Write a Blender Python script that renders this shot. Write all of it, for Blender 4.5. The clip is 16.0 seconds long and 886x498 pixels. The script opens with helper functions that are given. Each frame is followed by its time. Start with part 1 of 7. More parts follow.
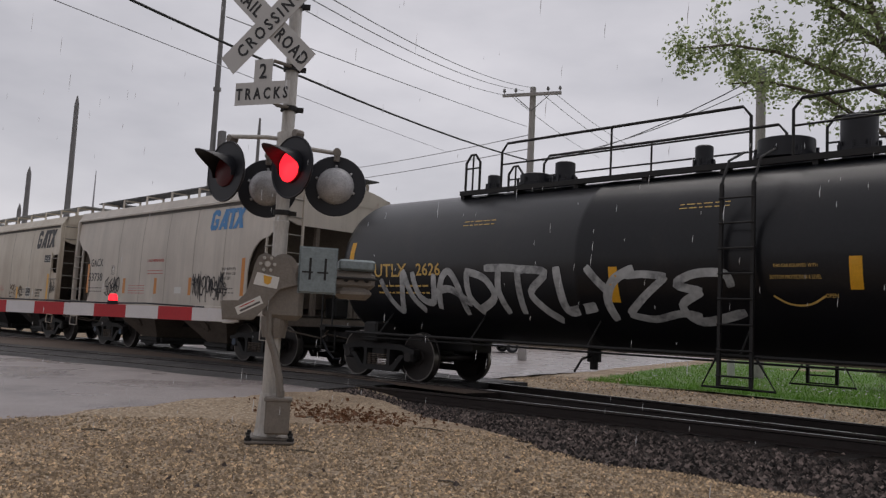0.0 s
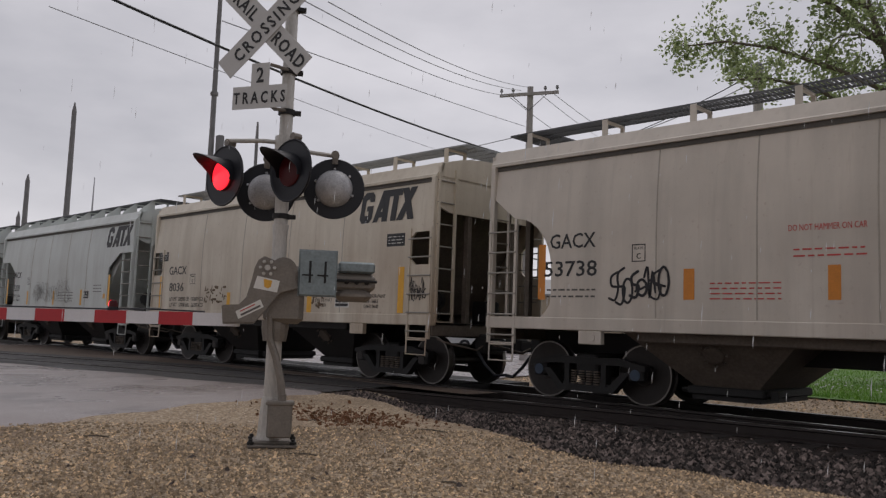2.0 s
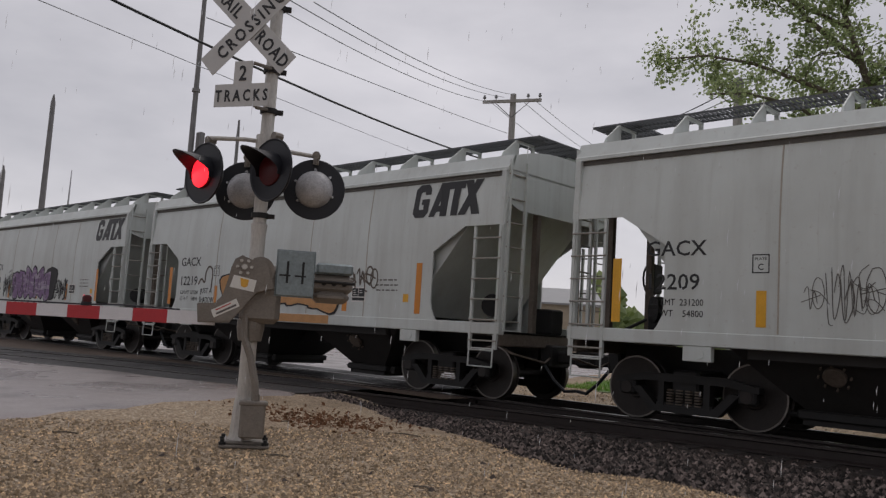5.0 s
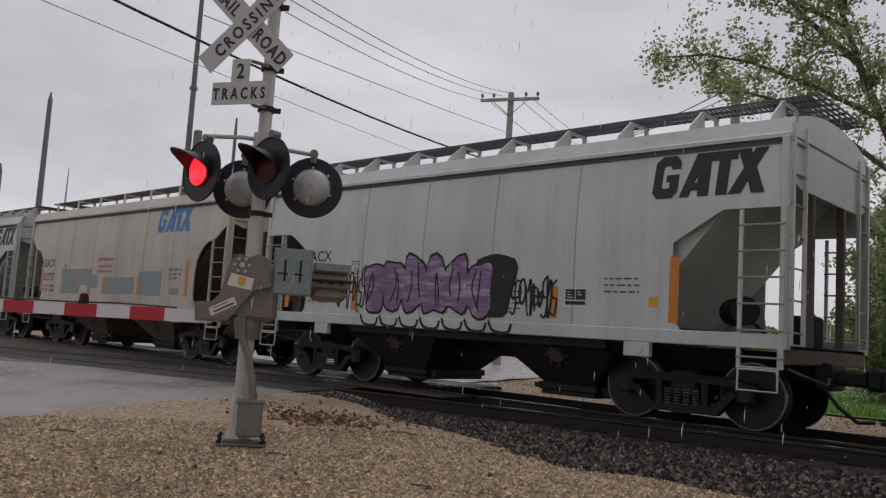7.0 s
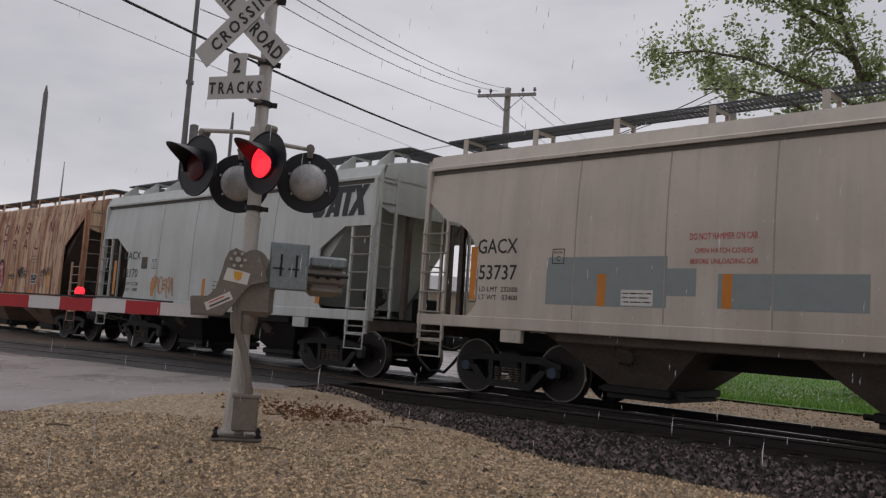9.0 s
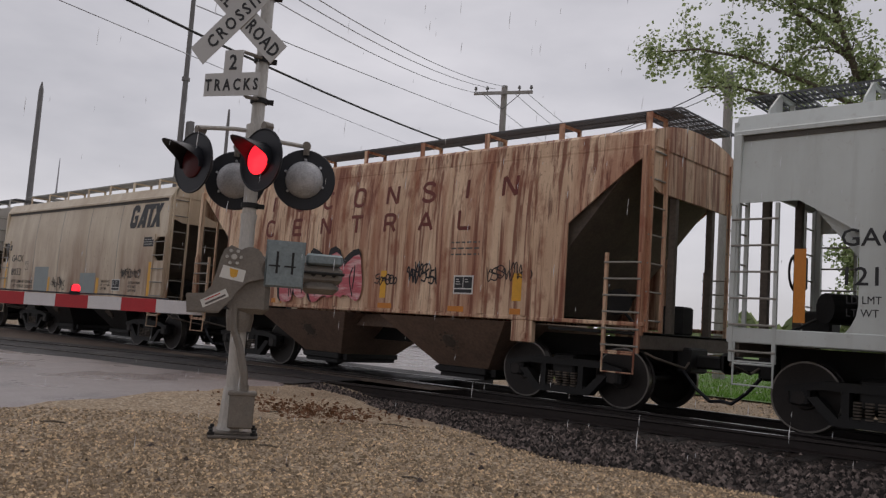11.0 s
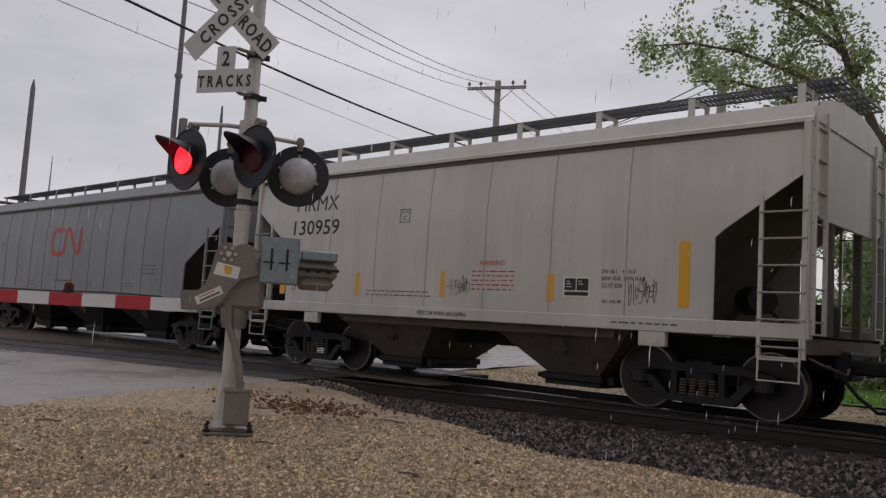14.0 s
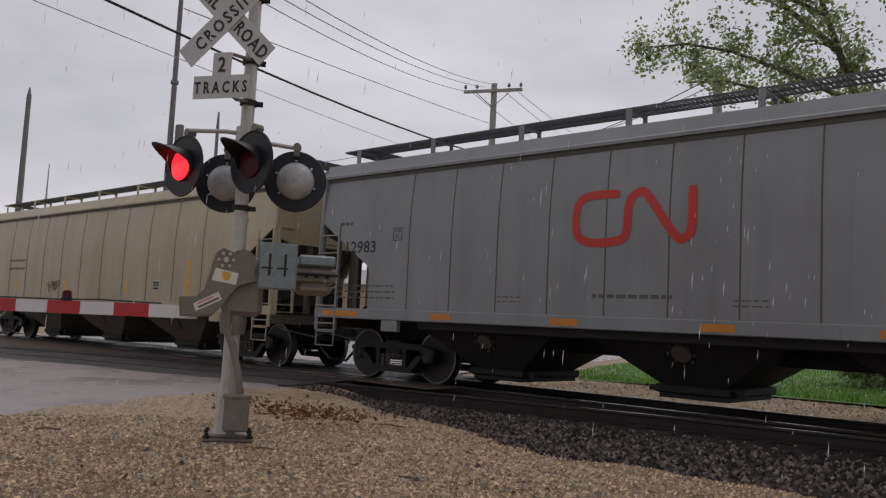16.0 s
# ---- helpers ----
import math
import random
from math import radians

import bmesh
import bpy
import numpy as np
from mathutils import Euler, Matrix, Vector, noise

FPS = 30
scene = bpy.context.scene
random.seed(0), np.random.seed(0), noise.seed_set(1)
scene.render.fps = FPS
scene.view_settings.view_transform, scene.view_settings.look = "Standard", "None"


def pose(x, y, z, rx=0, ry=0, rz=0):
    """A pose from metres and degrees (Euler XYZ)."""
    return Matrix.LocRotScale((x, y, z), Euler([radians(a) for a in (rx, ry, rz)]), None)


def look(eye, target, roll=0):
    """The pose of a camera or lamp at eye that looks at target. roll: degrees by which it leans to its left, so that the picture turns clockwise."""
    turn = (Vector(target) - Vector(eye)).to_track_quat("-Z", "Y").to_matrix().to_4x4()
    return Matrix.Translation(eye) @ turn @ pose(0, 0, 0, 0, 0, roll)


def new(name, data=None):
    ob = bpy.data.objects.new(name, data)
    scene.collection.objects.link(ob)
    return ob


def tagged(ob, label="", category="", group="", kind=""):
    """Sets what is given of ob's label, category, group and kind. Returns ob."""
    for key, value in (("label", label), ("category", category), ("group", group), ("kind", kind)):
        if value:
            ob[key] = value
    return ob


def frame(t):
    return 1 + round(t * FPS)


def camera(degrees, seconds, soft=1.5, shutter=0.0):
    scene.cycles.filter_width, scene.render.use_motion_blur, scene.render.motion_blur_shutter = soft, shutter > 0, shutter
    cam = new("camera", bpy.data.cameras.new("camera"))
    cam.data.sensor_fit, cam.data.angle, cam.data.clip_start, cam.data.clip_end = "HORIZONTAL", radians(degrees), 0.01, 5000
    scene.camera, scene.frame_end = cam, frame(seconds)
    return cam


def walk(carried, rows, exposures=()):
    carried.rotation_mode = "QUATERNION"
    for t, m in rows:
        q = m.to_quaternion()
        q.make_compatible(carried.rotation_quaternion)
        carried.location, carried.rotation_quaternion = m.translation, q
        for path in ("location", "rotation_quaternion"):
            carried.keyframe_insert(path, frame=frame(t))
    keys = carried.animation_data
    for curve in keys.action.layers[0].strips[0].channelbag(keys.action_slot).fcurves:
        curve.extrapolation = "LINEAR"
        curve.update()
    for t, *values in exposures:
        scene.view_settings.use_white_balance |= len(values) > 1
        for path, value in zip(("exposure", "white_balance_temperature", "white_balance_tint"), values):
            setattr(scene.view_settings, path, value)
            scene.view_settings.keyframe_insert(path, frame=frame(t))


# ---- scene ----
DEGREES = 56.28
EYE = (0.0, 0.0, 1.2)
# seconds, heading, tilt, lean
TURNS = (
    (0, -44.87, 5.40, 2.91),
    (0.5, -44.87, 5.37, 2.82),
    (1, -44.92, 5.32, 2.44),
    (1.5, -44.87, 5.40, 2.27),
    (2, -44.85, 5.47, 2.03),
    (2.5, -44.94, 5.67, 2.72),
    (3, -44.77, 5.70, 3.44),
    (3.5, -44.10, 5.70, 3.59),
    (4, -43.60, 5.85, 3.59),
    (6.5, -43.27, 5.77, 3.52),
    (7, -43.22, 5.74, 3.57),
    (7.5, -43.23, 5.61, 3.46),
    (8, -43.24, 5.57, 3.61),
    (8.5, -43.15, 5.49, 3.81),
    (9, -42.94, 5.44, 3.75),
    (11.5, -42.60, 5.23, 3.79),
    (12, -42.53, 5.16, 3.37),
    (12.5, -42.55, 5.11, 3.29),
    (13, -42.56, 5.08, 3.39),
    (13.5, -42.39, 5.04, 3.32),
    (14, -42.27, 5.01, 3.44),
    (14.5, -42.12, 4.97, 3.84),
    (15, -42.10, 5.12, 3.40),
    (15.5, -42.10, 5.26, 2.89),
    (16, -42.15, 5.25, 2.75),
)


def aimed(heading, tilt, lean):
    h, p = radians(heading), radians(tilt)
    way = Vector((math.sin(h) * math.cos(p), math.cos(h) * math.cos(p), math.sin(p)))
    return look(EYE, Vector(EYE) + way * 10, lean)


cam = camera(DEGREES, 16.0, soft=1.3)
walk(cam, [(t, aimed(h, p, l)) for t, h, p, l in TURNS], [(0.0, 0.05, 6750, 14), (16.0, 0.05, 6750, 14)])

# ---- sky and light: an overcast, rainy afternoon ----
world = bpy.data.worlds.new("world")
scene.world = world
world.use_nodes = True
nt = world.node_tree
nt.nodes.clear()
w_out = nt.nodes.new("ShaderNodeOutputWorld")
w_bg = nt.nodes.new("ShaderNodeBackground")
w_sky = nt.nodes.new("ShaderNodeTexSky")
w_sky.sky_type = "NISHITA"
w_sky.sun_disc = False
w_sky.sun_elevation = radians(50)
w_sky.sun_rotation = radians(330)
w_tc = nt.nodes.new("ShaderNodeTexCoord")
w_map = nt.nodes.new("ShaderNodeMapping")
w_map.inputs["Scale"].default_value = (1.0, 1.0, 2.6)
w_map.inputs["Location"].default_value = (0.35, 0.1, 0.2)
w_noise = nt.nodes.new("ShaderNodeTexNoise")
w_noise.inputs["Scale"].default_value = 2.6
w_noise.inputs["Detail"].default_value = 7.0
w_noise.inputs["Roughness"].default_value = 0.5
w_ramp = nt.nodes.new("ShaderNodeValToRGB")
w_ramp.color_ramp.elements[0].position = 0.36
w_ramp.color_ramp.elements[0].color = (4.0, 4.12, 4.5, 1)
w_ramp.color_ramp.elements[1].position = 0.62
w_ramp.color_ramp.elements[1].color = (5.5, 5.6, 6.0, 1)
w_mix = nt.nodes.new("ShaderNodeMixRGB")
w_mix.inputs["Fac"].default_value = 0.95
w_bg.inputs["Strength"].default_value = 0.1
nt.links.new(w_tc.outputs["Generated"], w_map.inputs["Vector"])
nt.links.new(w_map.outputs["Vector"], w_noise.inputs["Vector"])
nt.links.new(w_noise.outputs["Fac"], w_ramp.inputs["Fac"])
nt.links.new(w_sky.outputs["Color"], w_mix.inputs["Color1"])
nt.links.new(w_ramp.outputs["Color"], w_mix.inputs["Color2"])
# the cloud is thinnest ahead, over the tracks
w_dot = nt.nodes.new("ShaderNodeVectorMath")
w_dot.operation = "DOT_PRODUCT"
w_dot.inputs[1].default_value = (-0.42, 0.9, 0.12)
w_glow = nt.nodes.new("ShaderNodeMapRange")
w_glow.inputs["From Min"].default_value, w_glow.inputs["From Max"].default_value = -1.0, 1.0
w_glow.inputs["To Min"].default_value, w_glow.inputs["To Max"].default_value = 0.82, 1.2
w_mul = nt.nodes.new("ShaderNodeVectorMath")
w_mul.operation = "MULTIPLY"
nt.links.new(w_tc.outputs["Generated"], w_dot.inputs[0])
nt.links.new(w_dot.outputs["Value"], w_glow.inputs["Value"])
nt.links.new(w_mix.outputs["Color"], w_mul.inputs[0])
nt.links.new(w_glow.outputs["Result"], w_mul.inputs[1])
nt.links.new(w_mul.outputs["Vector"], w_bg.inputs["Color"])
nt.links.new(w_bg.outputs["Background"], w_out.inputs["Surface"])

sun_data = bpy.data.lights.new("sun", "SUN")
sun_data.energy = 0.5
sun_data.angle = radians(40)
sun_data.color = (1.0, 0.98, 0.95)
sun = new("sun", sun_data)
sun.matrix_world = look((0, 0, 30), (8, -14, 0))

# ---- materials ----
def srgb(r, g, b):
    return tuple(((c / 255 + 0.055) / 1.055) ** 2.4 if c > 10 else c / 255 / 12.92 for c in (r, g, b)) + (1.0,)


def node(tree, kind, **inputs):
    n = tree.nodes.new(kind)
    for k, v in inputs.items():
        n.inputs[k].default_value = v
    return n


def material(name, color, rough=0.6, metal=0.0, vary=0.25, scale=6.0, fine=60.0, bump=0.0, bump_scale=80.0,
             second=None, second_at=0.6, second_scale=2.0, spec=0.5, emit=None, emit_power=0.0, stretch=(1, 1, 1), coat=0.0):
    """A surface with a base colour that varies at two scales, an optional second colour in patches, and fine relief."""
    m = bpy.data.materials.new(name)
    m.use_nodes = True
    t = m.node_tree
    b = t.nodes["Principled BSDF"]
    b.inputs["Roughness"].default_value = rough
    b.inputs["Metallic"].default_value = metal
    b.inputs["Specular IOR Level"].default_value = spec
    b.inputs["Coat Weight"].default_value = coat
    b.inputs["Coat Roughness"].default_value = 0.15
    tc = t.nodes.new("ShaderNodeTexCoord")
    mp = t.nodes.new("ShaderNodeMapping")
    mp.inputs["Scale"].default_value = stretch
    t.links.new(tc.outputs["Object"], mp.inputs["Vector"])
    n1 = node(t, "ShaderNodeTexNoise", Scale=scale, Detail=5.0, Roughness=0.6)
    n2 = node(t, "ShaderNodeTexNoise", Scale=fine, Detail=3.0)
    for n in (n1, n2):
        t.links.new(mp.outputs["Vector"], n.inputs["Vector"])
    add = t.nodes.new("ShaderNodeMath")
    add.operation = "ADD"
    t.links.new(n1.outputs["Fac"], add.inputs[0])
    t.links.new(n2.outputs["Fac"], add.inputs[1])
    r = node(t, "ShaderNodeMapRange")
    r.inputs["From Min"].default_value, r.inputs["From Max"].default_value = 0.6, 1.4
    r.inputs["To Min"].default_value, r.inputs["To Max"].default_value = 1 - vary, 1 + vary
    t.links.new(add.outputs[0], r.inputs["Value"])
    base = node(t, "ShaderNodeRGB")
    base.outputs[0].default_value = color
    last = base.outputs[0]
    if second:
        n3 = node(t, "ShaderNodeTexNoise", Scale=second_scale, Detail=8.0, Roughness=0.65)
        t.links.new(mp.outputs["Vector"], n3.inputs["Vector"])
        rr = node(t, "ShaderNodeMapRange")
        rr.inputs["From Min"].default_value, rr.inputs["From Max"].default_value = second_at - 0.07, second_at + 0.07
        t.links.new(n3.outputs["Fac"], rr.inputs["Value"])
        mx = node(t, "ShaderNodeMixRGB")
        mx.inputs["Color2"].default_value = second
        t.links.new(rr.outputs["Result"], mx.inputs["Fac"])
        t.links.new(last, mx.inputs["Color1"])
        last = mx.outputs["Color"]
    mul = node(t, "ShaderNodeVectorMath")
    mul.operation = "MULTIPLY"
    t.links.new(last, mul.inputs[0])
    t.links.new(r.outputs["Result"], mul.inputs[1])
    t.links.new(mul.outputs["Vector"], b.inputs["Base Color"])
    if bump:
        bn = node(t, "ShaderNodeTexNoise", Scale=bump_scale, Detail=4.0)
        t.links.new(tc.outputs["Object"], bn.inputs["Vector"])
        bp = node(t, "ShaderNodeBump", Strength=bump, Distance=0.02)
        t.links.new(bn.outputs["Fac"], bp.inputs["Height"])
        t.links.new(bp.outputs["Normal"], b.inputs["Normal"])
    if emit:
        b.inputs["Emission Color"].default_value = emit
        b.inputs["Emission Strength"].default_value = emit_power
    return m


def car_paint(name, color, grime, rust, grime_amount, rust_amount, rough=0.42):
    """Weathered freight-car paint: vertical run-off streaks, low grime and rust patches."""
    m = bpy.data.materials.new(name)
    m.use_nodes = True
    t = m.node_tree
    b = t.nodes["Principled BSDF"]
    b.inputs["Roughness"].default_value = rough
    tc = t.nodes.new("ShaderNodeTexCoord")

    def noise_mask(scale, stretch, lo, hi, to):
        mp = t.nodes.new("ShaderNodeMapping")
        mp.inputs["Scale"].default_value = stretch
        t.links.new(tc.outputs["Object"], mp.inputs["Vector"])
        n = node(t, "ShaderNodeTexNoise", Scale=scale, Detail=7.0, Roughness=0.62)
        t.links.new(mp.outputs["Vector"], n.inputs["Vector"])
        r = node(t, "ShaderNodeMapRange")
        r.inputs["From Min"].default_value, r.inputs["From Max"].default_value = lo, hi
        r.inputs["To Max"].default_value = to
        t.links.new(n.outputs["Fac"], r.inputs["Value"])
        return r.outputs["Result"]

    def mix(fac, a, color2):
        x = node(t, "ShaderNodeMixRGB")
        x.inputs["Color2"].default_value = color2
        if hasattr(fac, "node"):
            t.links.new(fac, x.inputs["Fac"])
        t.links.new(a, x.inputs["Color1"])
        return x.outputs["Color"]

    base = node(t, "ShaderNodeRGB")
    base.outputs[0].default_value = color
    c = mix(noise_mask(1.0, (1.7, 1.7, 0.16), 0.45, 0.75, grime_amount), base.outputs[0], grime)
    c = mix(noise_mask(0.8, (1, 1, 1), 0.4, 0.8, grime_amount * 0.8), c, grime)
    # wear gathers low on the side sheet
    sep = t.nodes.new("ShaderNodeSeparateXYZ")
    t.links.new(tc.outputs["Object"], sep.inputs[0])
    low = node(t, "ShaderNodeMapRange")
    low.inputs["From Min"].default_value, low.inputs["From Max"].default_value = 3.3, 1.2
    t.links.new(sep.outputs["Z"], low.inputs["Value"])
    rm = noise_mask(1.0, (1.5, 1.5, 0.3), 0.38, 0.66, 1.0)
    mul = t.nodes.new("ShaderNodeMath")
    mul.operation = "MULTIPLY"
    add = node(t, "ShaderNodeMath")
    add.operation = "MULTIPLY_ADD"
    add.inputs[1].default_value, add.inputs[2].default_value = rust_amount, rust_amount * 0.15
    t.links.new(low.outputs["Result"], add.inputs[0])
    t.links.new(rm, mul.inputs[0])
    t.links.new(add.outputs[0], mul.inputs[1])
    c = mix(mul.outputs[0], c, rust)
    # narrow run-off streaks and broad tone from sheet to sheet
    c = mix(noise_mask(2.2, (3.2, 3.2, 0.09), 0.55, 0.8, 0.15 + 0.35 * grime_amount), c, grime)
    c = mix(noise_mask(5.0, (2.0, 2.0, 0.05), 0.62, 0.78, 0.1 + 0.75 * rust_amount), c, rust)
    c = mix(noise_mask(14.0, (1, 1, 1), 0.62, 0.72, 0.12 + 0.5 * rust_amount), c, rust)
    t.links.new(c, b.inputs["Base Color"])
    bn = node(t, "ShaderNodeTexNoise", Scale=1.6, Detail=2.0)
    t.links.new(tc.outputs["Object"], bn.inputs["Vector"])
    bp = node(t, "ShaderNodeBump", Strength=0.25, Distance=0.05)
    t.links.new(bn.outputs["Fac"], bp.inputs["Height"])
    t.links.new(bp.outputs["Normal"], b.inputs["Normal"])
    return m


GRIME = srgb(134, 130, 122)
RUST = srgb(122, 78, 48)
M_CREAM = car_paint("cream_paint", srgb(208, 199, 187), GRIME, RUST, 0.35, 0.15)
M_CREAM_DIRTY = car_paint("dirty_cream_paint", srgb(226, 212, 188), srgb(176, 150, 116), srgb(126, 74, 40), 0.6, 1.0)
M_CREAM_STAINED = car_paint("stained_cream_paint", srgb(216, 207, 190), srgb(160, 144, 120), srgb(132, 92, 58), 0.45, 0.5)
M_GREY = car_paint("light_grey_paint", srgb(206, 212, 209), GRIME, RUST, 0.28, 0.1)
M_GREY_PALE = car_paint("pale_grey_paint", srgb(204, 200, 193), GRIME, RUST, 0.25, 0.1)
M_CNGREY = car_paint("mid_grey_paint", srgb(140, 143, 145), srgb(95, 95, 93), RUST, 0.35, 0.05)
M_TAN = car_paint("tan_paint", srgb(190, 178, 152), srgb(150, 130, 100), srgb(150, 110, 70), 0.4, 0.4)
M_BLACK_TANK = material("black_tank_paint", srgb(20, 21, 25), 0.34, vary=0.35, scale=1.2, fine=20, bump=0.05, bump_scale=3, coat=0.12, spec=0.35, second=srgb(30, 29, 30), second_at=0.6, second_scale=1.1)


def rusted_paint():
    """Peeling cream paint on a rusted side: long rust runs, blotches and bare patches."""
    m = bpy.data.materials.new("rusted_cream_paint")
    m.use_nodes = True
    t = m.node_tree
    b = t.nodes["Principled BSDF"]
    b.inputs["Roughness"].default_value = 0.6
    tc = t.nodes.new("ShaderNodeTexCoord")
    last = node(t, "ShaderNodeRGB")
    last.outputs[0].default_value = srgb(236, 206, 174)
    last = last.outputs[0]
    for scale, stretch, lo, hi, most, color in (
            (0.9, (1, 1, 0.5), 0.42, 0.62, 0.55, srgb(182, 140, 110)),
            (1.6, (1.6, 1.6, 0.12), 0.47, 0.58, 0.7, srgb(162, 98, 70)),
            (4.0, (2.4, 2.4, 0.09), 0.50, 0.60, 0.85, srgb(124, 66, 46)),
            (2.2, (1, 1, 0.6), 0.55, 0.64, 0.65, srgb(146, 84, 60)),
            (9.0, (2.0, 2.0, 0.12), 0.60, 0.70, 0.8, srgb(98, 46, 32)),
            (22.0, (1, 1, 1), 0.60, 0.70, 0.5, srgb(112, 58, 40))):
        mp = t.nodes.new("ShaderNodeMapping")
        mp.inputs["Scale"].default_value = stretch
        mp.inputs["Location"].default_value = (scale, 0.3 * scale, 0)
        t.links.new(tc.outputs["Object"], mp.inputs["Vector"])
        n = node(t, "ShaderNodeTexNoise", Scale=scale, Detail=6.0, Roughness=0.62)
        t.links.new(mp.outputs["Vector"], n.inputs["Vector"])
        r = node(t, "ShaderNodeMapRange")
        r.inputs["From Min"].default_value, r.inputs["From Max"].default_value = lo, hi
        r.inputs["To Max"].default_value = most
        t.links.new(n.outputs["Fac"], r.inputs["Value"])
        x = node(t, "ShaderNodeMixRGB")
        x.inputs["Color2"].default_value = color
        t.links.new(r.outputs["Result"], x.inputs["Fac"])
        t.links.new(last, x.inputs["Color1"])
        last = x.outputs["Color"]
    t.links.new(last, b.inputs["Base Color"])
    bn = node(t, "ShaderNodeTexNoise", Scale=30.0, Detail=4.0)
    t.links.new(tc.outputs["Object"], bn.inputs["Vector"])
    bp = node(t, "ShaderNodeBump", Strength=0.35, Distance=0.01)
    t.links.new(bn.outputs["Fac"], bp.inputs["Height"])
    t.links.new(bp.outputs["Normal"], b.inputs["Normal"])
    return m


M_RUSTY = rusted_paint()
M_DARK = material("grimy_dark_steel", srgb(24, 23, 23), 0.65, vary=0.35, scale=4, fine=30, bump=0.2)
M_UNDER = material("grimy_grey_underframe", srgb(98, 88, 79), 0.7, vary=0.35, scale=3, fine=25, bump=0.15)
M_WHEEL = material("wheel_steel", srgb(42, 37, 35), 0.5, metal=0.3, vary=0.3, scale=8, bump=0.1)
M_TREAD = material("polished_tread", srgb(120, 116, 112), 0.35, metal=0.9, vary=0.15)
M_GRATE = material("walkway_grating", srgb(92, 94, 96), 0.6, metal=0.3, vary=0.2)
M_BLACK = material("black_lettering", srgb(36, 36, 38), 0.5, vary=0.2, scale=10)
M_BLUE = material("blue_lettering", srgb(62, 130, 186), 0.5, vary=0.15, scale=10)
M_RED_LET = material("red_lettering", srgb(190, 70, 66), 0.5, vary=0.2)
M_CN_RED = material("red_stripe_paint", srgb(196, 54, 44), 0.45, vary=0.12)
M_BROWN_LET = material("brown_lettering", srgb(112, 48, 38), 0.55, vary=0.3, second=RUST, second_at=0.62, second_scale=5)
M_YELLOW = material("yellow_reflector", srgb(226, 166, 40), 0.35, vary=0.15)
M_ORANGE = material("orange_reflector", srgb(206, 128, 40), 0.35, vary=0.15)
M_TANK_LET = material("gold_lettering", srgb(208, 172, 96), 0.5, vary=0.15)
M_PATCH = material("grey_patch_paint", srgb(140, 150, 150), 0.45, vary=0.1)
M_GRAF_WHITE = material("white_spray_paint", srgb(176, 178, 178), 0.6, vary=0.35, scale=3, fine=9, second=srgb(104, 106, 108), second_at=0.58, second_scale=2.2)
M_GRAF_BLACK = material("black_spray_paint", srgb(30, 28, 32), 0.6, vary=0.2)
M_GRAF_PURPLE = material("purple_spray_paint", srgb(128, 100, 138), 0.6, vary=0.3, scale=4, second=srgb(176, 164, 180), second_at=0.56, second_scale=2.4, stretch=(0.6, 1, 3))
M_GRAF_PINK = material("pink_spray_paint", srgb(196, 96, 104), 0.6, vary=0.3, scale=3, second=srgb(222, 176, 174), second_at=0.54, second_scale=2.6, stretch=(0.6, 1, 4))
M_GRAF_TAN = material("tan_spray_paint", srgb(190, 140, 90), 0.6, vary=0.25)
M_GRAF_GREEN = material("green_spray_paint", srgb(52, 120, 84), 0.6, vary=0.25)
M_STICKER = material("white_sticker", srgb(214, 212, 206), 0.45, vary=0.08)
M_ALU = material("weathered_aluminium", srgb(186, 182, 176), 0.5, metal=0.35, vary=0.22, scale=9, bump=0.1, stretch=(1, 1, 0.3))
M_CAST = material("grey_cast_housing", srgb(124, 117, 109), 0.55, metal=0.3, vary=0.22, scale=7, bump=0.12)
M_GALV = material("galvanised_plate", srgb(128, 138, 140), 0.42, metal=0.5, vary=0.25, scale=14, fine=40)
M_SIGN = material("white_sign_face", srgb(190, 189, 187), 0.4, vary=0.06, scale=3)
M_LAMP_BLACK = material("black_lamp_paint", srgb(20, 22, 30), 0.5, vary=0.2)
M_LAMP_BACK = material("grey_lamp_housing", srgb(176, 176, 178), 0.5, metal=0.2, vary=0.35, scale=12)
M_LENS = material("unlit_red_lens", srgb(70, 12, 16), 0.4, vary=0.2, spec=0.25)
M_LIT = material("lit_red_lens", srgb(250, 30, 40), 0.3, vary=0.05, emit=(1.0, 0.02, 0.035, 1), emit_power=1.6)
M_HOOD_RED = material("red_lit_hood", srgb(70, 20, 24), 0.4, vary=0.2)
M_GATE_WHITE = material("white_gate_tape", srgb(214, 212, 214), 0.35, vary=0.07)
M_GATE_RED = material("red_gate_tape", srgb(178, 36, 44), 0.35, vary=0.12)
M_PRINT = material("faded_small_print", srgb(92, 88, 84), 0.6, vary=0.2)
M_GOLD = material("gold_decal", srgb(214, 160, 56), 0.4, vary=0.15)
M_RAIL = material("rusty_rail", srgb(46, 39, 37), 0.5, metal=0.3, vary=0.3, scale=5, bump=0.1)
M_RAILTOP = material("worn_rail_head", srgb(105, 100, 97), 0.28, metal=0.85, vary=0.2)
M_TIE = material("creosoted_tie", srgb(42, 36, 33), 0.75, vary=0.35, scale=6, bump=0.4, bump_scale=30)
M_WOOD_POLE = material("weathered_pole_wood", srgb(164, 160, 157), 0.85, vary=0.3, scale=4, bump=0.4, stretch=(1, 1, 0.15))
M_DARK_POLE = material("dark_pole", srgb(122, 121, 122), 0.7, vary=0.25, scale=3)
M_WIRE = material("black_cable", srgb(42, 44, 48), 0.6, vary=0.1)
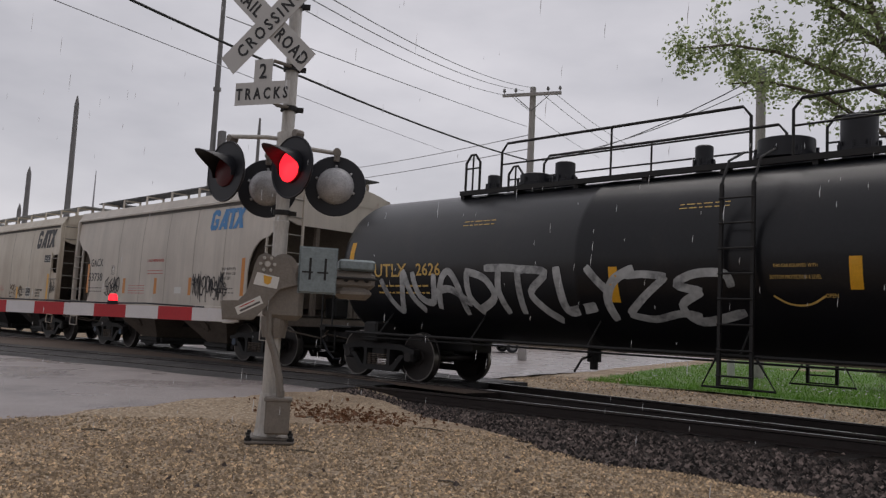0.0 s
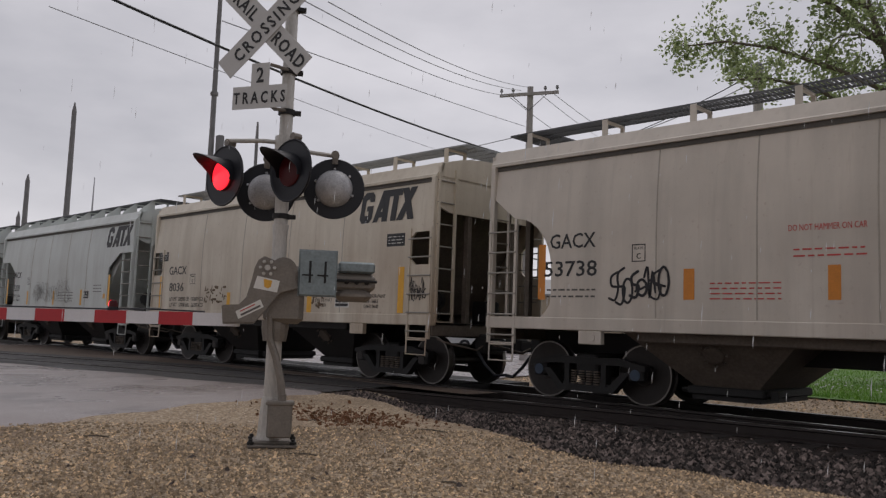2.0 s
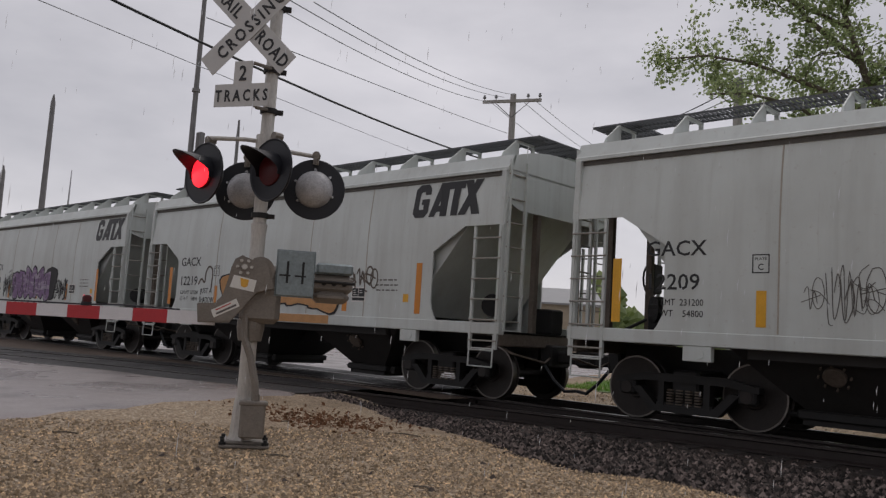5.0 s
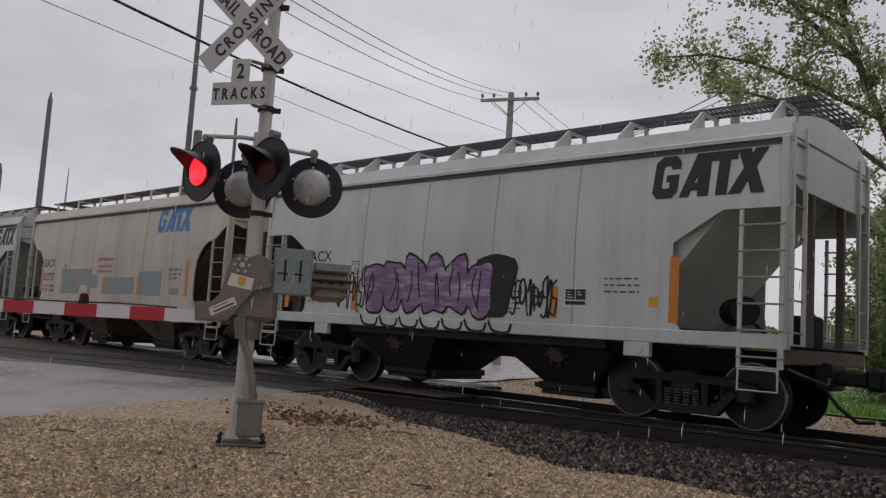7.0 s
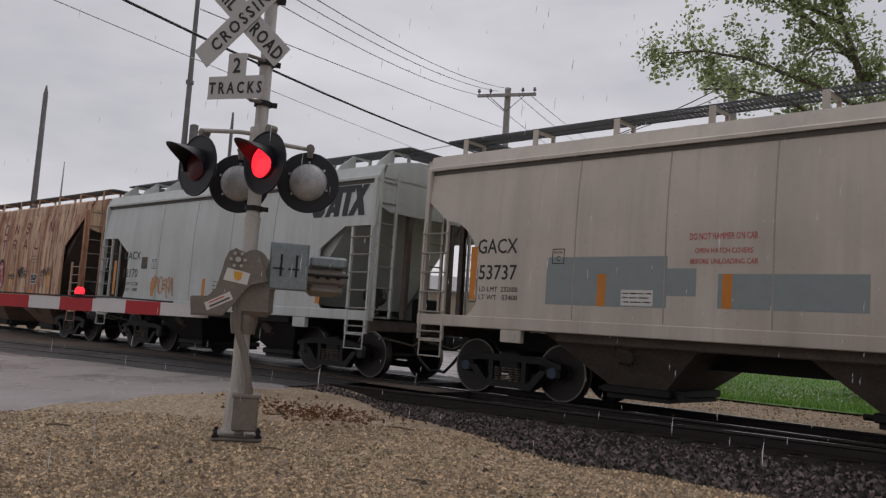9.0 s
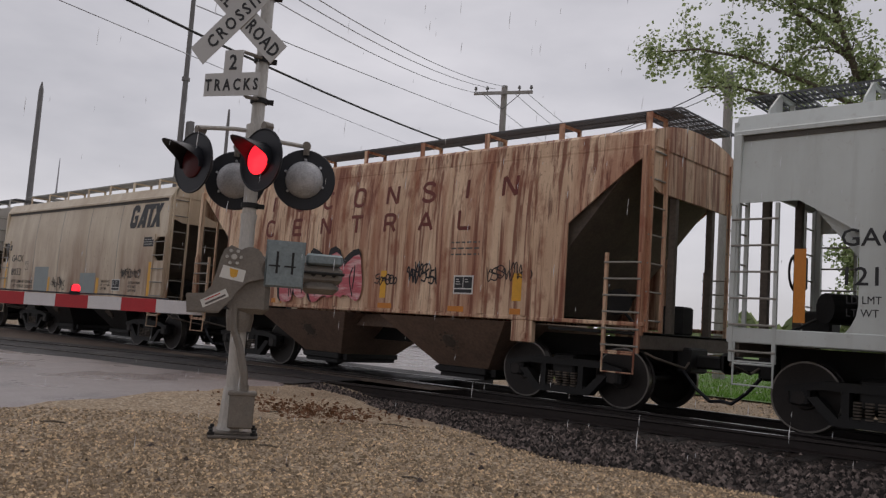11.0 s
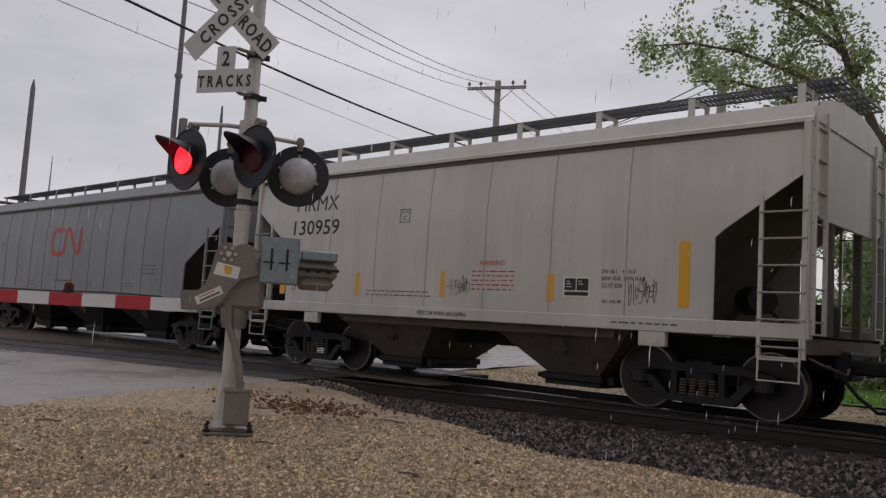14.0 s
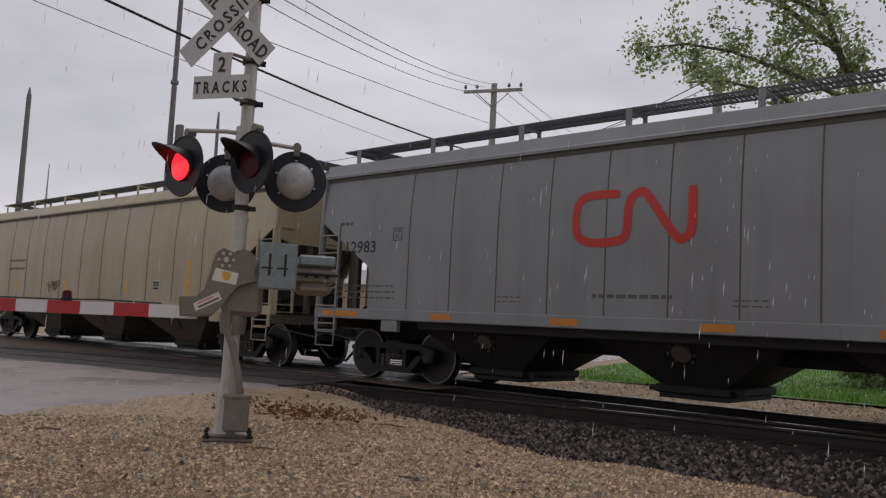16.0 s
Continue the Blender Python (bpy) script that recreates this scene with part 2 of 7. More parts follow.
M_WIRE_GREY = material("grey_wire", srgb(168, 171, 178), 0.5, vary=0.1)
M_BARK = material("tree_bark", srgb(104, 95, 84), 0.9, vary=0.35, scale=6, bump=0.6, bump_scale=25)


# ---- mesh helpers ----
class Shape:
    """Collects vertices and faces of one part."""

    def __init__(self):
        self.v, self.f = [], []

    def add(self, verts, faces):
        n = len(self.v)
        self.v.extend(tuple(p) for p in verts)
        self.f.extend(tuple(i + n for i in q) for q in faces)
        return self

    def box(self, x0, x1, y0, y1, z0, z1, m=None, bevel=0.0):
        x0, x1, y0, y1, z0, z1 = min(x0, x1), max(x0, x1), min(y0, y1), max(y0, y1), min(z0, z1), max(z0, z1)
        b = min(bevel, (x1 - x0) * 0.4, (y1 - y0) * 0.4, (z1 - z0) * 0.4)
        if b <= 0:
            p = [(x, y, z) for z in (z0, z1) for y in (y0, y1) for x in (x0, x1)]
            q = [(0, 2, 3, 1), (4, 5, 7, 6), (0, 1, 5, 4), (2, 6, 7, 3), (0, 4, 6, 2), (1, 3, 7, 5)]
        else:
            ring = [(x0 + b, y0), (x1 - b, y0), (x1, y0 + b), (x1, y1 - b), (x1 - b, y1), (x0 + b, y1), (x0, y1 - b), (x0, y0 + b)]
            cx, cy = (x0 + x1) / 2, (y0 + y1) / 2
            sx, sy = (x1 - x0 - 2 * b) / (x1 - x0), (y1 - y0 - 2 * b) / (y1 - y0)
            small = [(cx + (x - cx) * sx, cy + (y - cy) * sy) for x, y in ring]
            p = [(*a, z0) for a in small] + [(*a, z0 + b) for a in ring] + [(*a, z1 - b) for a in ring] + [(*a, z1) for a in small]
            q = [tuple(range(7, -1, -1)), tuple(range(24, 32))]
            for k in range(3):
                q += [(k * 8 + i, k * 8 + (i + 1) % 8, k * 8 + 8 + (i + 1) % 8, k * 8 + 8 + i) for i in range(8)]
        if m is not None:
            p = [m @ Vector(a) for a in p]
        return self.add(p, q)

    def tube(self, a, b, r, r2=None, n=8, caps=True):
        a, b = Vector(a), Vector(b)
        r2 = r if r2 is None else r2
        d = (b - a).normalized()
        u = d.orthogonal().normalized()
        w = d.cross(u)
        ring = [u * math.cos(2 * math.pi * i / n) + w * math.sin(2 * math.pi * i / n) for i in range(n)]
        p = [a + k * r for k in ring] + [b + k * r2 for k in ring]
        q = [(i, (i + 1) % n, n + (i + 1) % n, n + i) for i in range(n)]
        if caps:
            q += [tuple(range(n - 1, -1, -1)), tuple(range(n, 2 * n))]
        return self.add(p, q)

    def path(self, pts, r, n=6):
        """A round bar along points."""
        pts = [Vector(p) for p in pts]
        rings, up = [], None
        for i, p in enumerate(pts):
            d = (pts[min(i + 1, len(pts) - 1)] - pts[max(i - 1, 0)]).normalized()
            u = d.orthogonal().normalized() if up is None else (up - d * up.dot(d)).normalized()
            up, w = u, d.cross(u)
            k = r[i] if isinstance(r, (list, tuple)) else r
            rings.append([p + (u * math.cos(2 * math.pi * j / n) + w * math.sin(2 * math.pi * j / n)) * k for j in range(n)])
        verts = [v for ring in rings for v in ring]
        q = [(i * n + j, i * n + (j + 1) % n, (i + 1) * n + (j + 1) % n, (i + 1) * n + j) for i in range(len(pts) - 1) for j in range(n)]
        q += [tuple(range(n - 1, -1, -1)), tuple((len(pts) - 1) * n + j for j in range(n))]
        return self.add(verts, q)

    def lathe(self, rings, m=None, n=24, cap0=True, cap1=True):
        """Rings of (height, radius) round the z axis, placed by m."""
        verts = [(r * math.cos(2 * math.pi * i / n), r * math.sin(2 * math.pi * i / n), h) for h, r in rings for i in range(n)]
        q = [(k * n + i, k * n + (i + 1) % n, (k + 1) * n + (i + 1) % n, (k + 1) * n + i) for k in range(len(rings) - 1) for i in range(n)]
        if cap0:
            q.append(tuple(range(n - 1, -1, -1)))
        if cap1:
            q.append(tuple((len(rings) - 1) * n + i for i in range(n)))
        if m is not None:
            verts = [m @ Vector(v) for v in verts]
        return self.add(verts, q)

    def prism(self, poly, y0, y1, m=None):
        """A polygon in the x-z plane, given depth along y."""
        n = len(poly)
        p = [(x, y0, z) for x, z in poly] + [(x, y1, z) for x, z in poly]
        q = [tuple(range(n)), tuple(range(2 * n - 1, n - 1, -1))] + [(i, n + i, n + (i + 1) % n, (i + 1) % n) for i in range(n)]
        if m is not None:
            p = [m @ Vector(a) for a in p]
        return self.add(p, q)

    def strip(self, rows, closed=False):
        """Quads between rows of equally many points."""
        k = len(rows[0])
        verts = [p for r in rows for p in r]
        last = k if closed else k - 1
        return self.add(verts, [(i * k + j, i * k + (j + 1) % k, (i + 1) * k + (j + 1) % k, (i + 1) * k + j) for i in range(len(rows) - 1) for j in range(last)])

    def mesh(self, name, mat, smooth=False):
        me = bpy.data.meshes.new(name)
        me.from_pydata(self.v, [], self.f)
        me.materials.append(mat)
        if smooth:
            me.polygons.foreach_set("use_smooth", [True] * len(me.polygons))
            me.set_sharp_from_angle(angle=radians(40))
        me.update()
        return me


def part(name, shape, mat, parent, label="", smooth=False):
    ob = new(name, shape.mesh(name, mat, smooth) if isinstance(shape, Shape) else shape)
    ob.parent = parent
    if label:
        ob["label"] = label
    return ob


def thing(name, label, category, group="", kind="", at=None):
    ob = new(name)
    ob.empty_display_size = 0.2
    if at is not None:
        ob.matrix_basis = at
    return tagged(ob, label, category, group, kind)


def text_shape(words, height, m, align="LEFT", bold=0.0, squeeze=1.0, spacing=1.0):
    """Lettering of the built-in font as a thin solid, standing in the x-z plane at m."""
    cu = bpy.data.curves.new("letters", "FONT")
    cu.body = words
    cu.size = height * 1.37
    cu.align_x = align
    cu.offset = bold
    cu.extrude = 0.0015
    cu.resolution_u = 2
    cu.space_character = spacing
    ob = bpy.data.objects.new("letters", cu)
    scene.collection.objects.link(ob)
    dg = bpy.context.evaluated_depsgraph_get()
    me = bpy.data.meshes.new_from_object(ob.evaluated_get(dg))
    s = Shape()
    fix = m @ Matrix.Rotation(radians(90), 4, "X") @ Matrix.Diagonal((squeeze, 1, 1, 1))
    s.add([fix @ v.co for v in me.vertices], [tuple(p.vertices) for p in me.polygons])
    bpy.data.objects.remove(ob)
    bpy.data.meshes.remove(me)
    bpy.data.curves.remove(cu)
    return s


# ---- ground, road and tracks ----
RAIL_TOP = 0.15
TRAIN_Y = 11.86
GAUGE_HALF = 0.7525


def ground_material(name, tones, scale, rough, bump, wet=0.0, patch=None, patch_scale=0.5, patch_at=0.55):
    """Stony or paved ground: cells of differing tone, broad stains and wet sheen."""
    m = bpy.data.materials.new(name)
    m.use_nodes = True
    t = m.node_tree
    b = t.nodes["Principled BSDF"]
    b.inputs["Roughness"].default_value = rough
    tc = t.nodes.new("ShaderNodeTexCoord")
    vo = node(t, "ShaderNodeTexVoronoi", Scale=scale)
    t.links.new(tc.outputs["Object"], vo.inputs["Vector"])
    ramp = t.nodes.new("ShaderNodeValToRGB")
    els = ramp.color_ramp.elements
    while len(els) < len(tones):
        els.new(0.5)
    for i, c in enumerate(tones):
        els[i].position, els[i].color = i / max(1, len(tones) - 1), c
    sep = t.nodes.new("ShaderNodeSeparateColor")
    t.links.new(vo.outputs["Color"], sep.inputs[0])
    t.links.new(sep.outputs[0], ramp.inputs["Fac"])
    last = ramp.outputs["Color"]
    n = node(t, "ShaderNodeTexNoise", Scale=patch_scale, Detail=8.0, Roughness=0.6)
    t.links.new(tc.outputs["Object"], n.inputs["Vector"])
    if patch:
        r = node(t, "ShaderNodeMapRange")
        r.inputs["From Min"].default_value, r.inputs["From Max"].default_value = patch_at - 0.08, patch_at + 0.08
        r.inputs["To Max"].default_value = 0.75
        t.links.new(n.outputs["Fac"], r.inputs["Value"])
        mx = node(t, "ShaderNodeMixRGB")
        mx.inputs["Color2"].default_value = patch
        t.links.new(r.outputs["Result"], mx.inputs["Fac"])
        t.links.new(last, mx.inputs["Color1"])
        last = mx.outputs["Color"]
    t.links.new(last, b.inputs["Base Color"])
    if wet:
        rr = node(t, "ShaderNodeMapRange")
        rr.inputs["From Min"].default_value, rr.inputs["From Max"].default_value = 0.35, 0.65
        rr.inputs["To Min"].default_value, rr.inputs["To Max"].default_value = rough, wet
        n4 = node(t, "ShaderNodeTexNoise", Scale=0.7, Detail=6.0)
        t.links.new(tc.outputs["Object"], n4.inputs["Vector"])
        t.links.new(n4.outputs["Fac"], rr.inputs["Value"])
        t.links.new(rr.outputs["Result"], b.inputs["Roughness"])
    bp = node(t, "ShaderNodeBump", Strength=bump, Distance=0.02)
    t.links.new(vo.outputs["Distance"], bp.inputs["Height"])
    t.links.new(bp.outputs["Normal"], b.inputs["Normal"])
    return m


M_GRAVEL = ground_material("fine_tan_gravel", [srgb(100, 84, 66), srgb(158, 136, 110), srgb(190, 168, 140), srgb(132, 112, 90), srgb(212, 196, 172)], 42, 0.8, 0.9,
                           patch=srgb(116, 96, 74), patch_scale=0.6)
M_BALLAST = ground_material("dark_ballast", [srgb(30, 26, 25), srgb(56, 48, 43), srgb(40, 34, 31), srgb(70, 60, 54)], 20, 0.6, 1.0, patch=srgb(52, 39, 32), patch_scale=1.2)
M_ROAD = ground_material("wet_asphalt", [srgb(130, 121, 120), srgb(144, 135, 133), srgb(156, 147, 144)], 90, 0.45, 0.15, wet=0.18, patch=srgb(108, 101, 100), patch_scale=0.9, patch_at=0.6)
M_ROAD_DARK = ground_material("dark_crossing_asphalt", [srgb(30, 29, 30), srgb(40, 38, 39), srgb(52, 50, 50)], 60, 0.8, 0.5, wet=0.45)
M_DIRT = ground_material("brown_dirt", [srgb(86, 72, 62), srgb(104, 88, 76), srgb(70, 58, 50)], 30, 0.7, 0.4, patch=srgb(90, 76, 64))
M_GRASS_SOIL = ground_material("grassy_soil", [srgb(74, 106, 42), srgb(92, 128, 52), srgb(80, 114, 44)], 25, 0.8, 0.5, patch=srgb(92, 110, 50), patch_scale=0.3)
M_GRASS = material("grass_blades", srgb(112, 160, 56), 0.6, vary=0.3, scale=1.5, fine=8, second=srgb(120, 150, 66), second_at=0.6, second_scale=0.6)
M_STONE = material("tan_stones", srgb(158, 136, 108), 0.7, vary=0.25)
M_STONE_DARK = material("ballast_stones", srgb(80, 71, 67), 0.75, vary=0.3, spec=0.25)
for mat_, low_, high_ in ((M_STONE, 0.55, 2.5), (M_STONE_DARK, 0.14, 3.3)):
    t_ = mat_.node_tree
    geo_ = t_.nodes.new("ShaderNodeNewGeometry")
    rng_ = t_.nodes.new("ShaderNodeMapRange")
    rng_.inputs["To Min"].default_value, rng_.inputs["To Max"].default_value = low_, high_
    pow_ = t_.nodes.new("ShaderNodeMath")
    pow_.operation = "POWER"
    pow_.inputs[1].default_value = 2.4
    t_.links.new(geo_.outputs["Random Per Island"], pow_.inputs[0])
    t_.links.new(pow_.outputs[0], rng_.inputs["Value"])
    mul_ = t_.nodes.new("ShaderNodeVectorMath")
    mul_.operation = "MULTIPLY"
    src_ = t_.nodes["Principled BSDF"].inputs["Base Color"].links[0].from_socket
    t_.links.new(src_, mul_.inputs[0])
    t_.links.new(rng_.outputs["Result"], mul_.inputs[1])
    t_.links.new(mul_.outputs["Vector"], t_.nodes["Principled BSDF"].inputs["Base Color"])


def spur_y(x):
    """The near rail of the spur, which curves away from the main track towards the crossing."""
    return TRAIN_Y - GAUGE_HALF - ((0.074 * (7.5 - x)) ** 2 if x < 7.5 else 0.0)


def spur_slope(x):
    return 2 * 0.074 ** 2 * (7.5 - x) if x < 7.5 else 0.0


def road_edge(y):
    """The gravel side of the road."""
    return -8.0 - 0.33 * y if y < 22 else -15.26 - 0.36 * (y - 22)


def road_height(x, y):
    return 0.045 + 0.08 * min(1.0, max(0.0, (y - 1.0) / 5.0)) * (1.0 - min(1.0, max(0.0, (y - 18) / 8.0)))


def ballast_reach(x):
    """How far the loose stone spreads in front of the spur."""
    return 0.8 + 2.55 * min(1.0, max(0.0, (x + 9.6) / 5.0)) + 0.12 * math.sin(x * 2.1) + 0.06 * math.sin(x * 5.3)


def ground_height(x, y):
    """Gravel at the crossing, a shallow dip along the ballast, then level ground behind the tracks."""
    front = spur_y(x) - ballast_reach(x)
    z = 0.03 + 0.012 * math.sin(x * 1.3) * math.sin(y * 1.7)
    k = min(1.0, max(0.0, (y - front + 0.5) / 0.9))
    back = min(1.0, max(0.0, (y - 13.6) / 2.0))
    z -= 0.13 * k * (1 - back) * min(1.0, max(0.0, (x - road_edge(y) + 0.1) / 1.2) if x > road_edge(y) else 1.0)
    near_road = min(1.0, max(0.0, 1.0 - (x - road_edge(y)) / 1.6)) if x > road_edge(y) - 0.3 else 0.0
    if -9 < y < 10:
        z += (max(z, road_height(x, y) - 0.012) - z) * near_road
    return z


def sheet(name, xs, ys, height, mat, label, category):
    s = Shape()
    s.strip([[(x, y, height(x, y)) for y in ys] for x in xs])
    s.f = [tuple(reversed(q)) for q in s.f]
    ob = new(name, s.mesh(name, mat, True))
    return tagged(ob, label, category, "", "structure")


def spread(lo, hi, step, far=()):
    n = int(round((hi - lo) / step))
    return sorted(list(far) + [lo + (hi - lo) * i / n for i in range(n + 1)])


sheet("ground", spread(-34, 16, 0.5, (-3000, -800, -300, -120, -60, 30, 60, 120, 300, 800, 3000)),
      spread(-6, 26, 0.4, (-3000, -400, -100, -30, 40, 60, 100, 250, 800, 3000)), ground_height, M_GRAVEL,
      "tan gravel ground beside the crossing", "ground")


def road_sheet():
    s = Shape()
    ys = spread(-8, 26, 0.5, (32, 40, 55, 80, 120, 200, -40))
    rows = []
    for y in ys:
        e = road_edge(y) + 0.06 * math.sin(y * 3.1) + 0.04 * math.sin(y * 7.7)
        rows.append([(e - d, y, road_height(0, y) - (0.05 if d == 0 else 0.0)) for d in (0.0, 0.12, 3, 6, 9, 14, 20)])
    s.strip(rows)
    return s


tagged(new("road", road_sheet().mesh("road", M_ROAD, True)), "wet grey asphalt road over the tracks", "road", "", "structure")


def ballast_bed():
    s = Shape()
    rows = []
    for x in spread(-60, 40, 0.5):
        n = spur_y(max(x, -34))
        f = n - ballast_reach(x) - 0.3
        rows.append([(x, f, -0.06), (x, n - 1.0, -0.05), (x, n - 0.7, -0.035), (x, TRAIN_Y, -0.032), (x, TRAIN_Y + 1.5, -0.06), (x, TRAIN_Y + 2.3, -0.05)])
    s.strip(rows)
    s.f = [tuple(reversed(q)) for q in s.f]
    return s


tagged(new("ballast", ballast_bed().mesh("ballast", M_BALLAST, True)), "dark crushed-stone ballast under the tracks", "ballast", "", "structure")

RAIL_PROFILE = [(-0.035, 0.0), (-0.037, -0.03), (-0.01, -0.045), (-0.009, -0.13), (-0.07, -0.155), (-0.07, -0.17),
                (0.07, -0.17), (0.07, -0.155), (0.009, -0.13), (0.01, -0.045), (0.037, -0.03), (0.035, 0.0)]


def rail(name, line, label):
    """A rail swept along a line of (x, y)."""
    s, rows = Shape(), []
    for i, (x, y) in enumerate(line):
        a, b = line[max(i - 1, 0)], line[min(i + 1, len(line) - 1)]
        d = Vector((b[0] - a[0], b[1] - a[1])).normalized()
        rows.append([(x - d.y * o, y + d.x * o, RAIL_TOP + h) for o, h in RAIL_PROFILE])
    s.strip(rows, closed=True)
    ob = new(name, s.mesh(name, M_RAIL))
    ob.data.materials.append(M_RAILTOP)
    for p in ob.data.polygons:
        if all(ob.data.vertices[i].co.z > RAIL_TOP - 0.002 for i in p.vertices):
            p.material_index = 1
    return tagged(ob, label, "rail", "rails of the crossing", "structure")


rail("rail", [(-90, TRAIN_Y - GAUGE_HALF), (60, TRAIN_Y - GAUGE_HALF)], "worn steel rail under the train")
rail("rail", [(-90, TRAIN_Y + GAUGE_HALF), (60, TRAIN_Y + GAUGE_HALF)], "worn steel rail under the train, far side")
spur_line = [(x, spur_y(x)) for x in spread(-34, 7, 0.5)]
rail("rail", spur_line, "rusty rail of the curving spur track")
spur_far = [(x - 1.505 * spur_slope(x), spur_y(x) + 1.505) for x in spread(-34, -9.2, 0.5)]
rail("rail", spur_far, "rusty far rail of the curving spur track")


def ties():
    """Sleepers of both tracks outside the crossing."""
    s = Shape().box(-0.115, 0.115, -1.3, 1.3, -0.17, 0.0, bevel=0.012)
    s2 = Shape().box(-0.115, 0.115, -2.05, 1.3, -0.17, 0.0, bevel=0.012)
    bed = thing("sleeper_row", "dark creosoted wooden sleepers bedded in ballast", "sleepers", "", "structure")
    me, me2 = s.mesh("tie", M_TIE), s2.mesh("tie", M_TIE)
    x = -8.6
    while x < 12:
        y = spur_y(x)
        lone = TRAIN_Y - 0.75 - y
        ob = new("tie", me2 if lone < 1.6 else me)
        ob.matrix_basis = pose(x, TRAIN_Y if lone < 1.6 else TRAIN_Y, RAIL_TOP - 0.172, 0, 0, random.uniform(-1, 1))
        ob.parent = bed
        x += 0.52 + random.uniform(-0.03, 0.03)
    x = -10.6
    while x < -8.0:
        ob = new("tie", me)
        ob.matrix_basis = pose(x, spur_y(x) + 0.75, RAIL_TOP - 0.176, 0, 0, math.degrees(spur_slope(x)))
        ob.parent = bed
        x += 0.52


ties()


def crossing():
    """Dark asphalt and rubber panels round the rails where the road passes, and the brown strip between the tracks."""
    s = Shape()
    for a, b in ((-0.95, -0.10), (0.12, 1.32), (1.60, 2.35)):
        rows = []
        for x in spread(-34, -10.9, 0.6):
            y = spur_y(x)
            m = spur_slope(x)
            e0 = a + (0.1 * math.sin(x * 1.9) if a < -0.5 else 0)
            lim = TRAIN_Y - GAUGE_HALF - 0.9
            rows.append([(x - m * e0, min(y + e0, lim - 0.02), 0.128 if a < 0 else 0.142), (x - m * b, min(y + b, lim), 0.142)])
        s.strip(rows)
    s.f = [tuple(reversed(q)) for q in s.f]
    tagged(new("crossing_panel", s.mesh("crossing_panel", M_ROAD_DARK)), "dark wet panels between the spur rails", "crossing panel", "", "structure")
    s = Shape()
    for a, b in ((-0.95, -0.83), (-0.67, 0.67), (0.85, 1.9)):
        s.box(-30, -11.0, TRAIN_Y + a, TRAIN_Y + b, 0.0, 0.144)
    tagged(new("crossing_panel", s.mesh("crossing_panel", M_ROAD_DARK)), "dark wet panels along the main rails", "crossing panel", "", "structure")
    s = Shape()
    rows = []
    for x in spread(-30, -9.4, 0.6):
        rows.append([(x, min(spur_y(x) + 2.3, TRAIN_Y - 1.72), 0.132), (x, TRAIN_Y - 1.7, 0.136), (x, TRAIN_Y - 0.95, 0.136)])
    s.strip(rows)
    s.f = [tuple(reversed(q)) for q in s.f]
    tagged(new("dirt_strip", s.mesh("dirt_strip", M_DIRT, True)), "brown dirt strip between the two tracks", "dirt", "", "structure")


crossing()


def lawn_height(x, y):
    return 0.06 + 0.03 * math.sin(x * 0.3) * math.cos(y * 0.23)


def lawn():
    s = Shape()
    rows = []
    for y in spread(17.6, 60, 0.8, (75, 100)):
        e = road_edge(y) + 1.2 + 1.6 * max(0, (21 - y) / 3.4) + 0.3 * math.sin(y * 1.7)
        rows.append([(e + d, y + (0.35 * math.sin((e + d) * 1.3) if y < 19 else 0), lawn_height(e + d, y) - (0.06 if d == 0 else 0)) for d in (0, 0.4, 2, 5, 9, 14, 22, 34, 60)])
    s.strip(rows)
    s.f = [tuple(reversed(q)) for q in s.f]
    return s


tagged(new("lawn", lawn().mesh("lawn", M_GRASS_SOIL, True)), "green lawn behind the tracks", "lawn", "", "structure")


# ---- crossing signal with gate ----
SIGNAL_AT = pose(-6.82, 4.59, 0.03, 0, 0, 56.06)   # local x to the side, local y away over the tracks


def facing(x, y, z, degrees):
    """A frame whose z axis points level, turned by degrees from local -y towards -x; its y axis points up."""
    a = radians(degrees)
    d = Vector((-math.sin(a), -math.cos(a), 0))
    up = Vector((0, 0, 1))
    side = up.cross(d)
    m = Matrix((side, up, d)).transposed().to_4x4()
    m.translation = (x, y, z)
    return m


LAMP_FRONT = 52.0
FRONT_LAMPS = ((-0.565, 0.05, 2.58), (0.063, -0.37, 2.60))
BACK_LAMPS = ((-0.165, 0.42, 2.50), (0.50, -0.02, 2.51))
signal = thing("crossing_signal", "grey railroad crossing mast with flashing lamps and lowered gate", "crossing signal", at=SIGNAL_AT)


